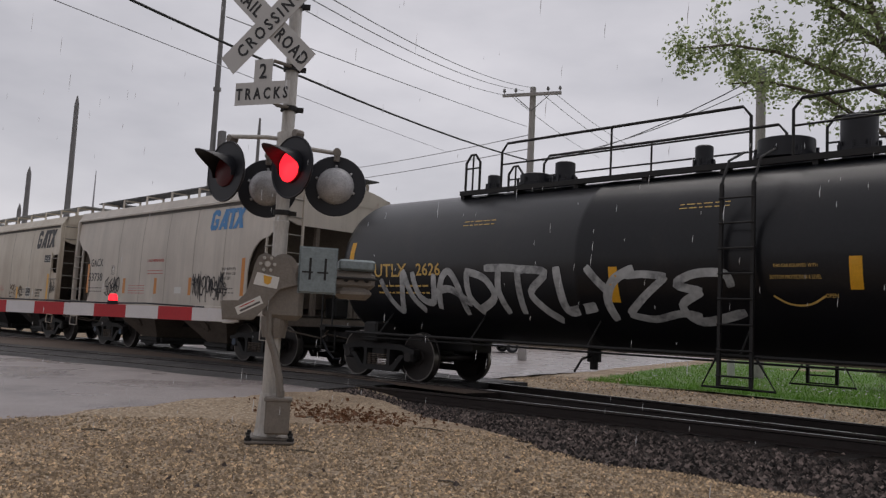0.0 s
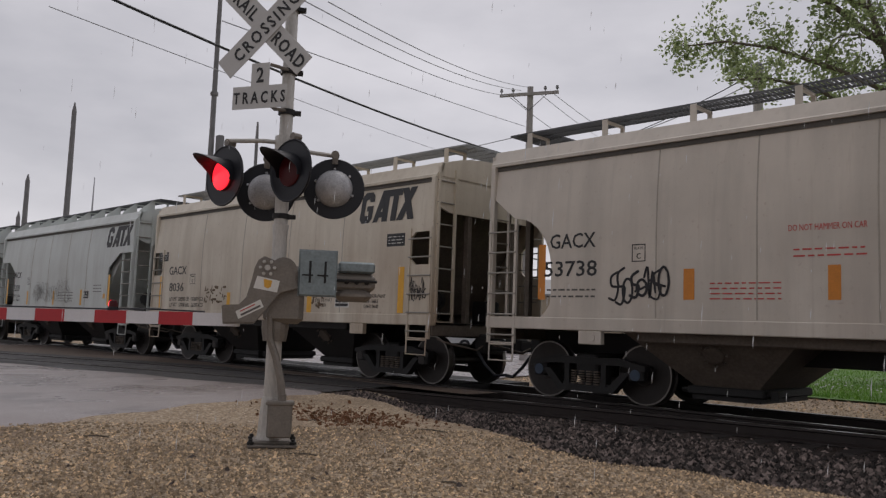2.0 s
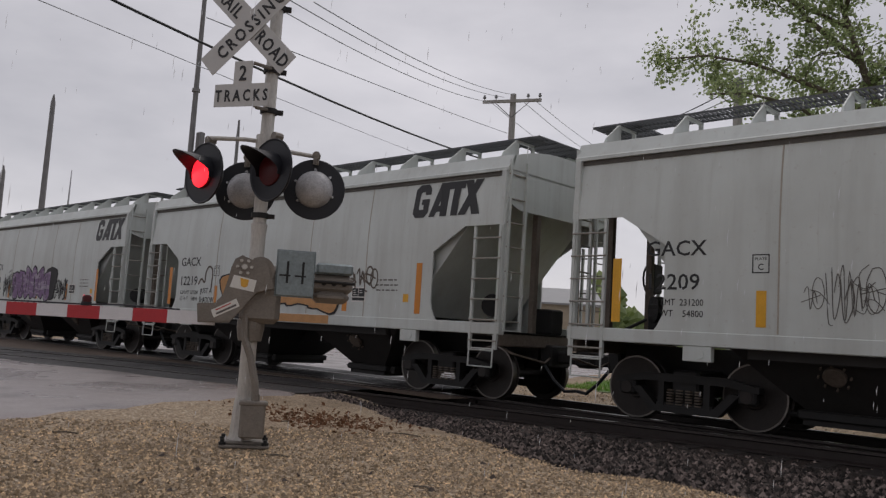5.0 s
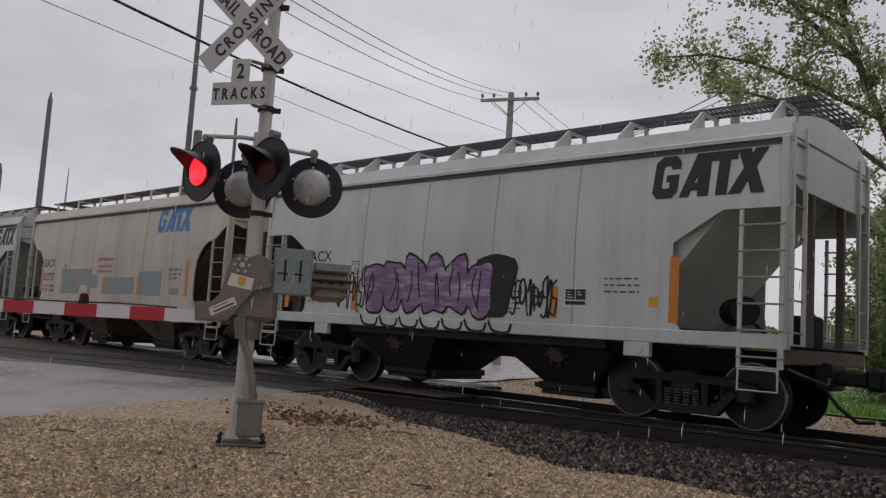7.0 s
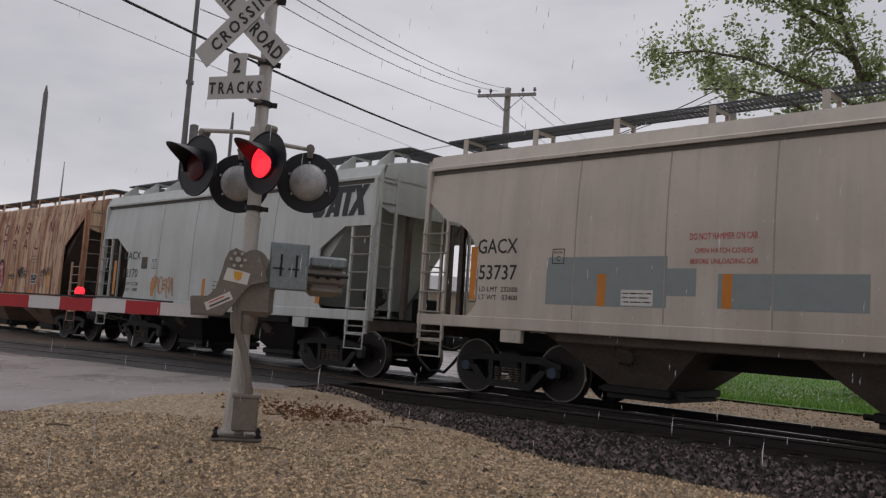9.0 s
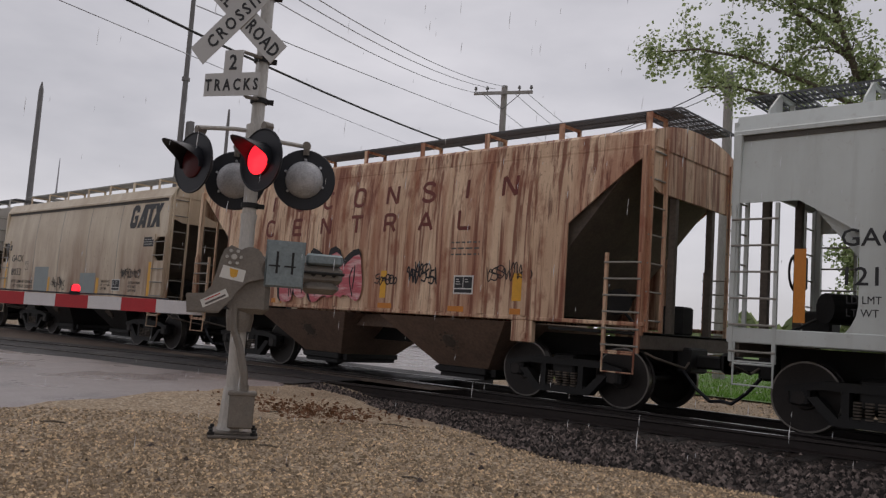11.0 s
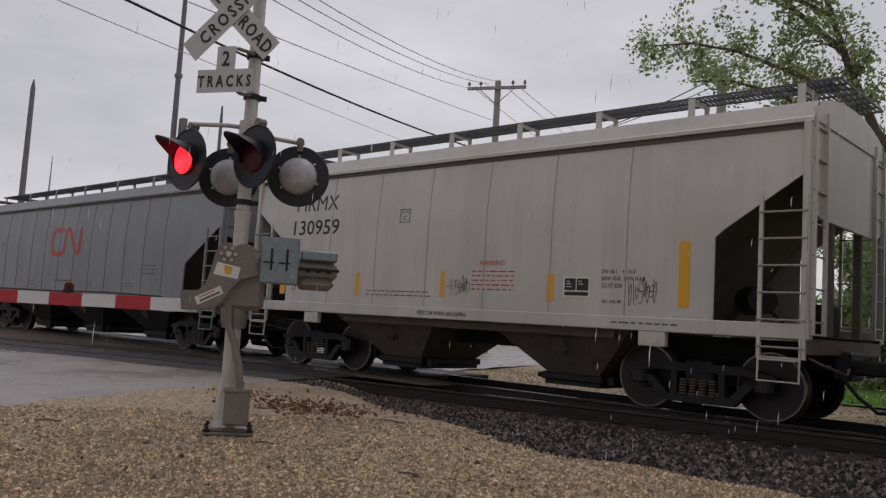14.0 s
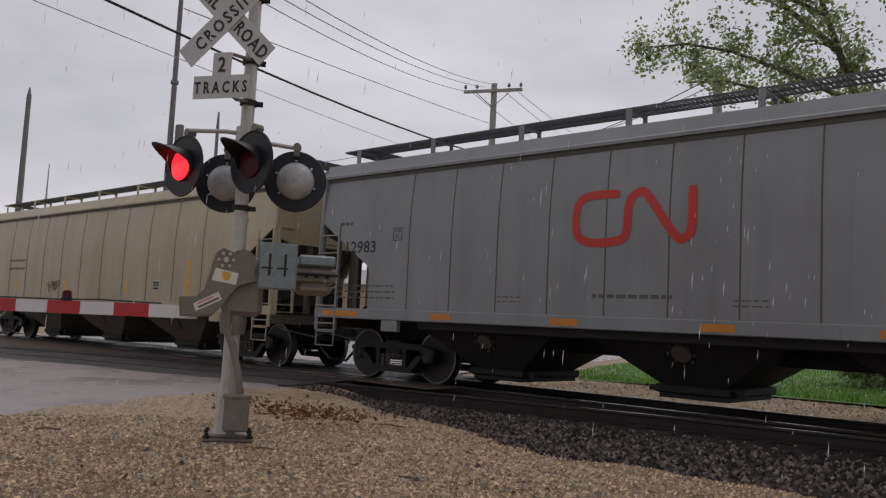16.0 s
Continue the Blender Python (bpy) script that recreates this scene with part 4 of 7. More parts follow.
def side_sheet(style, half, side):
    s, rows = Shape(), []
    for z in LEVELS:
        e = cut_line(style, half, z)
        y = side * side_y(z)
        rows.append([(-e + 2 * e * i / 8, y, z) for i in range(9)])
    s.strip(rows)
    inner = [[(x, y - side * 0.03, z) for x, y, z in r] for r in rows]
    s.strip([list(r) for r in inner])
    for k in (0, -1):
        s.strip([[r[k] for r in rows], [r[k] for r in inner]])
    s.strip([rows[0], inner[0]])
    return s


def window_sheet(half, q, side):
    """The last stretch of a side sheet, pierced by a half-octagon opening."""
    x0, x1 = half - 0.75, half - 0.09
    hole = [(x0 + 0.14, 2.45), (x0 + 0.14, 2.8), (x0 + 0.28, 2.93), (x1 - 0.02, 2.93), (x1 - 0.02, 2.33), (x0 + 0.28, 2.33)]
    s = Shape()
    rows = []
    for z in (1.43, 1.9, 2.33):
        rows.append([(q * x0, side * side_y(z), z), (q * x1, side * side_y(z), z)])
    s.strip(rows)
    rows = []
    for z in (2.93, 3.2, 3.5, 3.75, EAVE):
        rows.append([(q * x0, side * side_y(z), z), (q * x1, side * side_y(z), z)])
    s.strip(rows)
    y = side_y(2.6) * side
    s.add([(q * x0, y, 2.33), (q * (x0 + 0.28), y, 2.33), (q * (x0 + 0.14), y, 2.45), (q * (x0 + 0.14), y, 2.8), (q * (x0 + 0.28), y, 2.93), (q * x0, y, 2.93)], [(0, 1, 2), (0, 2, 3, 5), (3, 4, 5)])
    back = Shape()
    back.add([(a, b - side * 0.03, c) for a, b, c in s.v], s.f)
    s.add(back.v, back.f)
    lip = [(q * a, c) for a, c in hole]
    for i in range(len(lip)):
        (xa, za), (xb, zb) = lip[i], lip[(i + 1) % len(lip)]
        s.add([(xa, y, za), (xb, y, zb), (xb, y - side * 0.05, zb), (xa, y - side * 0.05, za)], [(0, 1, 2, 3)])
    return s


def hopper(name, length, style, mat, label, lettering, seams=5, walk_mat=None, ribs=False, roof_mat=None, dark_ends=True, bays=2, under=None, seam_mat=None):
    """A covered hopper car, centred on its own origin at ground level, with its near side towards -y."""
    half = length / 2
    car = thing(name, label, "freight car", "cars of the freight train")
    rolling = []
    roof_mat = roof_mat or mat
    for side in (-1, 1):
        part("side_sheet", side_sheet(style, half, side), mat, car, smooth=True)
        if style == "octagon":
            for q in (-1, 1):
                part("end_sheet", window_sheet(half, q, side), mat, car, "side sheet with an octagonal opening", smooth=True)
        s = Shape()
        y = side * HALF_W
        s.box(-half, half, y - side * 0.14, y + side * 0.012, 1.37 if style == "wedge" else SILL, 1.43, bevel=0.012)
        part("side_sill", s, mat, car)
        s = Shape()
        w = side_y(EAVE)
        lip = [(side * (w - 0.03), EAVE - 0.03), (side * (w + 0.075), EAVE - 0.03), (side * (w + 0.075), EAVE + 0.02), (side * (w + 0.05), EAVE + 0.04), (side * (w - 0.06), EAVE + 0.25), (side * (w - 0.12), EAVE + 0.25)]
        if style == "wedge":
            lip = [(side * (w - 0.03), EAVE - 0.03), (side * (w + 0.006), EAVE - 0.03), (side * (w + 0.008), EAVE), (side * (w - 0.01), EAVE + 0.2), (side * (w - 0.06), EAVE + 0.25), (side * (w - 0.12), EAVE + 0.25)]
        s.strip([[(x, a, b) for a, b in lip] for x in [-half + length * i / 24 for i in range(25)]], closed=True)
        for x in (-half, half):
            s.add([(x, a, b) for a, b in lip], [tuple(range(6))])
        part("eave_rail", s, roof_mat, car, "broad sloping roof edge")
        if style != "wedge":
            # dark strip that stands in for the shadow under the eave overhang
            part("eave_shade", Shape().box(-half + 0.05, half - 0.05, side * (w + 0.005), side * (w + 0.03), EAVE - 0.1, EAVE - 0.032), M_SEAM_AND_SHADE, car)
        # jacking pads and brackets below the sill
        for q in (-1, 1):
            x = q * (half - 2.05)
            s = Shape().box(x - 0.2, x + 0.2, y - side * 0.1, y + side * 0.005, SILL - 0.2, (1.372 if style == "wedge" else SILL + 0.002), bevel=0.01)
            s.lathe([(0, 0.055), (0.012, 0.055)], pose(x + 0.05, y + side * 0.004, SILL - 0.1, 90 * (-side), 0, 0), n=12)
            part("jacking_pad", s, mat, car)
    # the tapered hopper shell behind the side sheets
    s = Shape()
    top, bot = half - 0.16, half - (2.2 if style != "octagon" else 1.7)
    prof = [(-top, 3.92), (-bot, 1.5), (bot, 1.5), (top, 3.92)]
    s.prism(prof[::-1], -1.46, 1.46)
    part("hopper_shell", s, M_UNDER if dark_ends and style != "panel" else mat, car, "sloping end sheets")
    # end plates under the roof
    for q in (-1, 1):
        n = 10
        w = side_y(EAVE)
        arc = [(-w, EAVE)] + [((w - 0.1) * (2 * i / n - 1), EAVE + 0.22 + 0.22 * (1 - (2 * i / n - 1) ** 2)) for i in range(n + 1)] + [(w, EAVE)]
        low = 2.75 if style == "slant" else 3.3
        poly = [(-w, low + 0.1)] + arc + [(w, low + 0.1), (w * 0.8, low), (-w * 0.8, low)]
        s = Shape()
        xe = q * (half - 0.02)
        k = len(poly)
        s.add([(xe, a, b) for a, b in poly] + [(xe - q * 0.05, a, b) for a, b in poly],
              [tuple(range(k)), tuple(range(2 * k - 1, k - 1, -1))] + [(i, k + i, k + (i + 1) % k, (i + 1) % k) for i in range(k)])
        part("end_plate", s, mat, car)
        # end posts and sill
        for side in (-1, 1):
            s = Shape()
            s.box(xe - q * 0.09, xe, side * 1.55 - 0.05, side * 1.55 + 0.05, 1.24, EAVE - 0.02, bevel=0.01)
            part("corner_post", s, mat, car)
            s = Shape().box(xe - q * 0.12, xe - q * 0.02, side * 0.62 - 0.05, side * 0.62 + 0.05, 1.25, 3.5)
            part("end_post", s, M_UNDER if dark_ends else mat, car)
        s = Shape()
        s.box(xe - q * 0.12, xe, -1.55, 1.55, 1.06, 1.3, bevel=0.015)
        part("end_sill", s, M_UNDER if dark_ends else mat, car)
        s = Shape().box(xe - q * 1.6, xe, -1.5, 1.5, 1.26, 1.3)
        part("end_platform", s, M_DARK, car)
        # ladders at each corner
        for side in (-1, 1):
            ladder(car, q * (half - 0.60), q * (half - 0.06), side * 1.6 - (0.0 if side < 0 else 0.02), 1.0, 3.0 if style in ("round", "panel", "slant", "octagon") else 2.4, 6, mat)
            cross_ladder(car, xe + q * 0.02, side * 1.5, side * 1.08, 1.3, 4.1, 7, mat)
            s = Shape()
            x0, x1 = q * (half - 0.60), q * (half - 0.1)
            s.path([(x0, side * 1.6, 1.25), (x0, side * 1.62, 0.72), (x1, side * 1.62, 0.72), (x1, side * 1.6, 1.25)], 0.016)
            s.tube((x0, side * 1.61, 0.98), (x1, side * 1.61, 0.98), 0.014, n=6)
            part("sill_step", s, mat, car)
        # brake gear on the end platform
        s = Shape()
        s.tube((q * (half - 0.9), -0.7, 1.75), (q * (half - 1.3), -0.2, 1.75), 0.2, n=14)
        s.box(q * (half - 0.7), q * (half - 0.3), 0.2, 0.6, 1.3, 1.75, bevel=0.03)
        s.path([(q * (half - 0.8), -0.7, 1.6), (q * (half - 0.5), -0.9, 1.4), (q * (half - 0.3), -1.2, 1.35)], 0.025)
        part("brake_gear", s, M_DARK, car)
        if q < 0:
            s = Shape()
            s.path([(xe - 0.08, 0.95 + 0.28 * math.cos(k * math.pi / 8), 2.35 + 0.28 * math.sin(k * math.pi / 8)) for k in range(17)], 0.018)
            for k in range(3):
                s.tube((xe - 0.06, 0.95, 2.35), (xe - 0.08, 0.95 + 0.28 * math.cos(k * 2.094), 2.35 + 0.28 * math.sin(k * 2.094)), 0.014, n=5)
            s.box(xe - 0.06, xe + 0.05, 0.8, 1.1, 2.1, 2.6, bevel=0.02)
            part("brake_wheel", s, M_DARK, car)
        coupler(car, q * (half + 0.02), q)
        truck(car, q * (half - 1.62), rolling, M_CAP_BLUE if style == "round" else None)
    # roof, its walks and hatches
    w = side_y(EAVE) + 0.01
    n = 12
    s = Shape()
    arc = [(-w, EAVE)] + [((w - 0.1) * (2 * i / n - 1), EAVE + 0.24 + 0.22 * (1 - abs(2 * i / n - 1) ** 2.2)) for i in range(n + 1)] + [(w, EAVE)]
    s.strip([[(x, a, b) for a, b in arc] for x in (-half, -half / 2, 0, half / 2, half)])
    for q in (0, -1):
        x = (-half, half)[q]
        s.add([(x, a, b) for a, b in arc], [tuple(range(len(arc)))])
    s.f = [tuple(reversed(f)) for f in s.f]
    part("roof", s, roof_mat, car, smooth=True)
    walk_mat = walk_mat or M_GRATE
    for side in (-1, 1):
        grating(car, -half + 0.05, half - 0.05, side * 0.72 - 0.24, side * 0.72 + 0.24, 4.6, walk_mat)
        count = 10 if style == "panel" else 8
        for i in range(count):
            x = -half + 0.35 + (length - 0.7) * i / (count - 1)
            s = Shape()
            if style == "panel":
                fin = [(side * 1.36, 4.2), (side * 1.3, 4.3), (side * 0.98, 4.56), (side * 0.9, 4.56), (side * 0.9, 4.28)]
                s.add([(x + d, a, b) for d in (-0.012, 0.012) for a, b in fin], [(0, 1, 2, 3, 4), (9, 8, 7, 6, 5)] + [(i, 5 + i, 5 + (i + 1) % 5, (i + 1) % 5) for i in range(5)])
            else:
                s.box(x - 0.05, x + 0.05, side * 1.0 - 0.01, side * 1.0 + 0.01, 4.24, 4.57)
            s.box(x - 0.03, x + 0.03, side * 0.48, side * 0.98, 4.53, 4.565)
            s.box(x - 0.03, x + 0.03, side * 0.5 - 0.02, side * 0.5 + 0.02, 4.3, 4.56)
            part("walk_bracket", s, mat, car)
    for q in (-1, 1):
        grating(car, q * (half - 0.6), q * (half + 0.12), -0.95, 0.95, 4.6, walk_mat)
    for i in range(4):
        x = -half + length * (i + 0.5) / 4
        part("roof_hatch", Shape().lathe([(4.36, 0.42), (4.46, 0.42), (4.5, 0.38)], pose(x, 0, 0), n=18), mat, car)
    # outlets below
    reach = length * (0.165 if bays == 2 else 0.235)
    for k in range(bays):
        x = -reach + 2 * reach * k / (bays - 1)
        s = Shape()
        t0, t1, b0, b1 = (length * 0.125 if bays == 2 else length * 0.116), 1.52 if style == "wedge" else 1.45, 0.55 if style == "wedge" else 0.45, 0.42
        p = [(x - t0, -t1, 1.34), (x + t0, -t1, 1.34), (x + t0, t1, 1.34), (x - t0, t1, 1.34), (x - b0, -b1 - 0.35, 0.5), (x + b0, -b1 - 0.35, 0.5), (x + b0, b1 + 0.35, 0.5), (x - b0, b1 + 0.35, 0.5)]
        s.add(p, [(0, 1, 2, 3), (7, 6, 5, 4), (0, 4, 5, 1), (1, 5, 6, 2), (2, 6, 7, 3), (3, 7, 4, 0)])
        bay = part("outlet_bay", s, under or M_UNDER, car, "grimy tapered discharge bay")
        for side in (-1, 1):
            tilt = math.degrees(math.atan2(t1 - b1 - 0.35, 0.84))
            at = pose(x, side * 1.165, 0.97) @ pose(0, 0, 0, -side * (90 + tilt), 0, 0)
            s = Shape().lathe([(-0.02, 0.14), (0.03, 0.14), (0.035, 0.11), (0.035, 0.01)], at, n=16)
            for k in range(8):
                s.lathe([(0.0, 0.016), (0.04, 0.016), (0.04, 0.002)], at @ pose(0.19 * math.cos(k * 0.785), 0.19 * math.sin(k * 0.785), 0), n=6)
            part("cleanout_hatch", s, M_UNDER, bay)
        s = Shape()
        s.box(x - 0.56, x + 0.56, -0.85, 0.85, 0.4, 0.52, bevel=0.02)
        s.box(x - 0.5, x + 0.5, -0.8, 0.8, 0.33, 0.41)
        s.tube((x - 0.7, -0.7, 0.45), (x + 0.7, -0.7, 0.45), 0.04, n=8)
        s.box(x + 0.62, x + 0.72, -0.76, -0.64, 0.39, 0.51)
        part("outlet_gate", s, M_DARK, car)
    t0 = length * 0.125 if bays == 2 else length * 0.116
    s = Shape().box(-reach - t0 + 0.35, reach + t0 - 0.35, -1.0 if style == "wedge" else -1.4, 1.0 if style == "wedge" else 1.4, 1.1, 1.34, bevel=0.02)
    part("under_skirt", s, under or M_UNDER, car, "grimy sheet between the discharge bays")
    s = Shape()
    s.box(-half + 0.2, half - 0.2, -0.25, 0.25, 1.03 if style == "octagon" else 0.85, 1.22)
    part("centre_sill", s, M_DARK, car)
    # weld seams or ribs on the side
    edge = cut_line(style, half, 2.0)
    for side in (-1, 1):
        for i in range(seams):
            x = -4.27 + 0.896 * i if ribs else -edge + 2 * edge * (i + 1) / (seams + 1) + (0.38 if style == "round" else 0.0)
            s = Shape()
            d = 0.03 if ribs else 0.006
            wv = 0.085 if ribs else 0.012
            zs = (1.44, 2.0, 2.6, 3.0, 3.4, 3.7, EAVE - 0.04)
            s.strip([[(x - wv, side * side_y(z), z), (x - wv * 0.6, side * (side_y(z) + d), z), (x + wv * 0.6, side * (side_y(z) + d), z), (x + wv, side * side_y(z), z)] for z in zs])
            part("rib" if ribs else "weld_seam", s, seam_mat or (mat if ribs else M_SEAM_LIGHT), car)
    lettering(car, half)
    return car, rolling


# grime of the dark seams; also the painted shade under the eaves
M_SEAM_AND_SHADE = material("seam_grime_and_eave_shade", srgb(84, 80, 74), 0.6, vary=0.3, scale=3, stretch=(1, 1, 0.3))


# ---- lettering, reflectors and sprayed marks ----
def hopper_skin(z):
    return side_y(z)


TANK_R, TANK_Z = 1.42, 2.36


def tank_skin(z):
    return math.sqrt(max(0.01, TANK_R ** 2 - (z - TANK_Z) ** 2))


def laid(shape, skin, lift=0.004):
    """Wrap a shape that stands in the x-z plane on to a car's near side."""
    shape.v = [(x, -(skin(z) + lift) + y, z) for x, y, z in shape.v]
    return shape


def block(car, name, x0, x1, z0, z1, mat, label="", skin=hopper_skin, lift=0.004, lean=0.0):
    s = Shape()
    n = 4
    s.strip([[(x0 + (x1 - x0) * i / 2 + lean * k / n, 0, z0 + (z1 - z0) * k / n) for i in range(3)] for k in range(n + 1)])
    return part(name, laid(s, skin, lift), mat, car, label)


def words(car, text, x0, x1, z0, z1, mat, skin=hopper_skin, bold=0.008):
    s = text_shape(text, 1.0, Matrix.Identity(4), "LEFT", bold * 1.6)
    xs, zs = [v[0] for v in s.v], [v[2] for v in s.v]
    kx, kz = (x1 - x0) / (max(xs) - min(xs)), (z1 - z0) / (max(zs) - min(zs))
    s.v = [(x0 + (x - min(xs)) * kx, 0.002 if y < 0 else 0.0, z0 + (z - min(zs)) * kz) for x, y, z in s.v]
    return part("lettering", laid(s, skin), mat, car)


def lines(car, x0, x1, z0, z1, rows, mat, seed=1, skin=hopper_skin):
    """Small unreadable print as plain bars."""
    rng = random.Random(seed)
    s = Shape()
    h = (z1 - z0) / rows
    for i in range(rows):
        z = z1 - h * (i + 1)
        x = x0
        while x < x1 - 0.02:
            w = min(x1 - x, rng.uniform(0.05, 0.16))
            s.add([(x, 0, z + h * 0.36), (x + w, 0, z + h * 0.36), (x + w, 0, z + h * 0.62), (x, 0, z + h * 0.62)], [(0, 1, 2, 3)])
            x += w + 0.035
    return part("small_print", laid(s, skin), M_PRINT if mat is M_BLACK else mat, car)


def stroke(shape, pts, width, box):
    """A sprayed line through points of a unit box, as a flat ribbon."""
    x0, x1, z0, z1 = box
    p = [Vector((x0 + (x1 - x0) * u, 0, z0 + (z1 - z0) * v)) for u, v in pts]
    q = [p[0]]
    for i in range(len(p) - 1):
        a, b, c, d = p[max(i - 1, 0)], p[i], p[i + 1], p[min(i + 2, len(p) - 1)]
        for k in range(1, 6):
            t = k / 5
            q.append(0.5 * ((2 * b) + (c - a) * t + (2 * a - 5 * b + 4 * c - d) * t * t + (3 * b - a - 3 * c + d) * t ** 3))
    rows = []
    lift = -1.5e-5 * len(shape.f)
    for i, c in enumerate(q):
        c = c + Vector((0, lift, 0))
        d = (q[min(i + 1, len(q) - 1)] - q[max(i - 1, 0)])
        d = d.normalized() if d.length > 1e-6 else Vector((1, 0, 0))
        n = Vector((-d.z, 0, d.x)) * width * 0.5 * (0.75 if i in (0, len(q) - 1) else 1.0)
        rows.append([c - n, c + n])
    shape.strip(rows)


def scribble(car, box, count, width, mat, seed, label="", skin=hopper_skin, lift=0.005, name="spray_tag"):
    """An unreadable sprayed tag: crowded loops, hooks and slashes."""
    rng = random.Random(seed)
    s = Shape()
    n = count * 2
    for i in range(n):
        u, w = (i + 0.5) / n, 1.0 / n
        lo, hi = rng.uniform(0.0, 0.35), rng.uniform(0.6, 1.0)
        mid = (lo + hi) / 2
        kind = rng.randrange(5)
        if kind == 0:
            pts = [(u + w * 0.7 * math.cos(k * 0.9 + i), mid + (hi - lo) * 0.42 * math.sin(k * 0.9 + i)) for k in range(8)]
        elif kind == 1:
            pts = [(u - w * 0.5, hi), (u - w * 0.3, lo + 0.1), (u, lo), (u + w * 0.5, mid), (u + w * 0.2, hi * 0.9), (u - w * 0.2, mid)]
        elif kind == 2:
            pts = [(u - w * 0.7, mid + 0.1), (u - w * 0.2, hi), (u + w * 0.1, lo), (u + w * 0.5, hi * 0.9), (u + w * 0.9, lo + 0.1)]
        elif kind == 3:
            pts = [(u + w * 0.6, hi), (u - w * 0.4, hi * 0.85), (u - w * 0.3, mid), (u + w * 0.6, mid * 0.9), (u + w * 0.2, lo), (u - w * 0.8, lo + 0.05)]
        else:
            pts = [(u - w * 0.2, hi), (u, mid), (u + w * 0.2, lo - 0.05), (u + w * 0.7, lo - 0.1)]
        stroke(s, pts, width * rng.uniform(0.6, 0.85), box)
        if rng.random() < 0.3:
            stroke(s, [(u - w, mid + rng.uniform(-0.1, 0.2)), (u + w * 0.2, mid), (u + w * 1.3, mid + rng.uniform(-0.2, 0.15))], width * 0.7, box)
    return part(name, laid(s, skin, lift), mat, car, label)


def bubble_tag(car, box, count, fill, edge, seed, label, swell=1.12, drift=(0.0, 0.0), proud=0.008):
    """Fat sprayed letters: filled rounded blobs with a dark outline."""
    rng = random.Random(seed)
    x0, x1, z0, z1 = box
    for i in range(count):
        f, o, shine = Shape(), Shape(), Shape()
        c = x0 + (x1 - x0) * (i + 0.5) / count
        w, h = (x1 - x0) / count * 0.56, (z1 - z0) * 0.5 * rng.uniform(0.85, 1.0)
        zc = (z0 + z1) / 2 + rng.uniform(-0.05, 0.08) * (z1 - z0)
        pts = []
        for k in range(20):
            a = 2 * math.pi * k / 20
            r = 1.0 + 0.12 * math.sin(3 * a + i) + 0.06 * math.sin(5 * a + 2 * i)
            pts.append((c + w * r * math.copysign(abs(math.cos(a)) ** 0.7, math.cos(a)), 0.0, zc + h * r * math.copysign(abs(math.sin(a)) ** 0.7, math.sin(a))))
        big = [(c + (x - c) * swell + drift[0], 0.0, min(z1 + 0.2, zc + (z - zc) * (swell - 0.02) + drift[1])) for x, _, z in pts]
        o.add([(x, -0.0004 * i, z) for x, _, z in big] + [(c, -0.0004 * i, zc)], [(k, (k + 1) % 20, 20) for k in range(20)])
        f.add([(x, -0.003 - 0.0004 * i, z) for x, _, z in pts] + [(c, -0.003 - 0.0004 * i, zc)], [(k, (k + 1) % 20, 20) for k in range(20)])
        n = Shape()
        unit = (c - w, c + w, zc - h, zc + h)
        for _ in range(2):
            u = rng.uniform(0.3, 0.7)
            stroke(n, [(u, rng.uniform(0.75, 0.95)), (u + rng.uniform(-0.15, 0.15), 0.5), (u + rng.uniform(-0.2, 0.2), rng.uniform(0.05, 0.3))], 0.03, unit)
        shine.add([(x, -0.006 - 0.0004 * i, z) for x, _, z in n.v], n.f)
        letter = part("spray_letter", laid(o, hopper_skin, proud), edge, car, label)
        part("spray_fill", laid(f, hopper_skin, proud + 0.001), fill, letter)
        part("spray_line", laid(shine, hopper_skin, proud + 0.002), edge, letter)


def emblem(car, x0, x1, z0, z1, mat):
    """The owner's mark as four slanted plain blocks."""
    w, h = x1 - x0, z1 - z0
    made = []

    def poly(pts, faces=None):
        s = Shape().add([(x0 + w * (u + 0.03 * v - 0.015), -0.0005 * len(made), z0 + h * v) for u, v in pts], faces or [tuple(range(len(pts)))])
        laid(s, hopper_skin, 0.006)
        if made:
            made.append(part("emblem_block", s, mat, made[0]))
        else:
            made.append(part("owner_emblem", s, mat, car, "large slanted owner's mark"))

    def bar(u0, v0, u1, v1):
        poly([(u0, v0), (u1, v0), (u1, (v0 + v1) / 2), (u1, v1), (u0, v1), (u0, (v0 + v1) / 2)])

    poly([(0.05, 0), (0.19, 0), (0.24, 0.14), (0.24, 0.55), (0.12, 0.55), (0.12, 0.38), (0.155, 0.38), (0.155, 0.24), (0.095, 0.24), (0.085, 0.3),
          (0.085, 0.7), (0.1, 0.77), (0.15, 0.77), (0.16, 0.68), (0.245, 0.68), (0.24, 0.86), (0.19, 1.0), (0.06, 1.0), (0.0, 0.86), (0.0, 0.14)])
    poly([(0.26, 0.0), (0.35, 0.0), (0.43, 0.6), (0.38, 1.0)])
    poly([(0.43, 0.0), (0.53, 0.0), (0.52, 1.0), (0.38, 1.0), (0.40, 0.72)])
    bar(0.35, 0.14, 0.46, 0.32)
    bar(0.52, 0.78, 0.75, 1.0), bar(0.59, 0.0, 0.69, 0.78)
    poly([(0.70, 0.0), (0.81, 0.0), (1.0, 1.0), (0.89, 1.0)])
    poly([(0.90, 0.0), (1.01, 0.0), (0.85, 1.0), (0.74, 1.0)])
    return made[0]


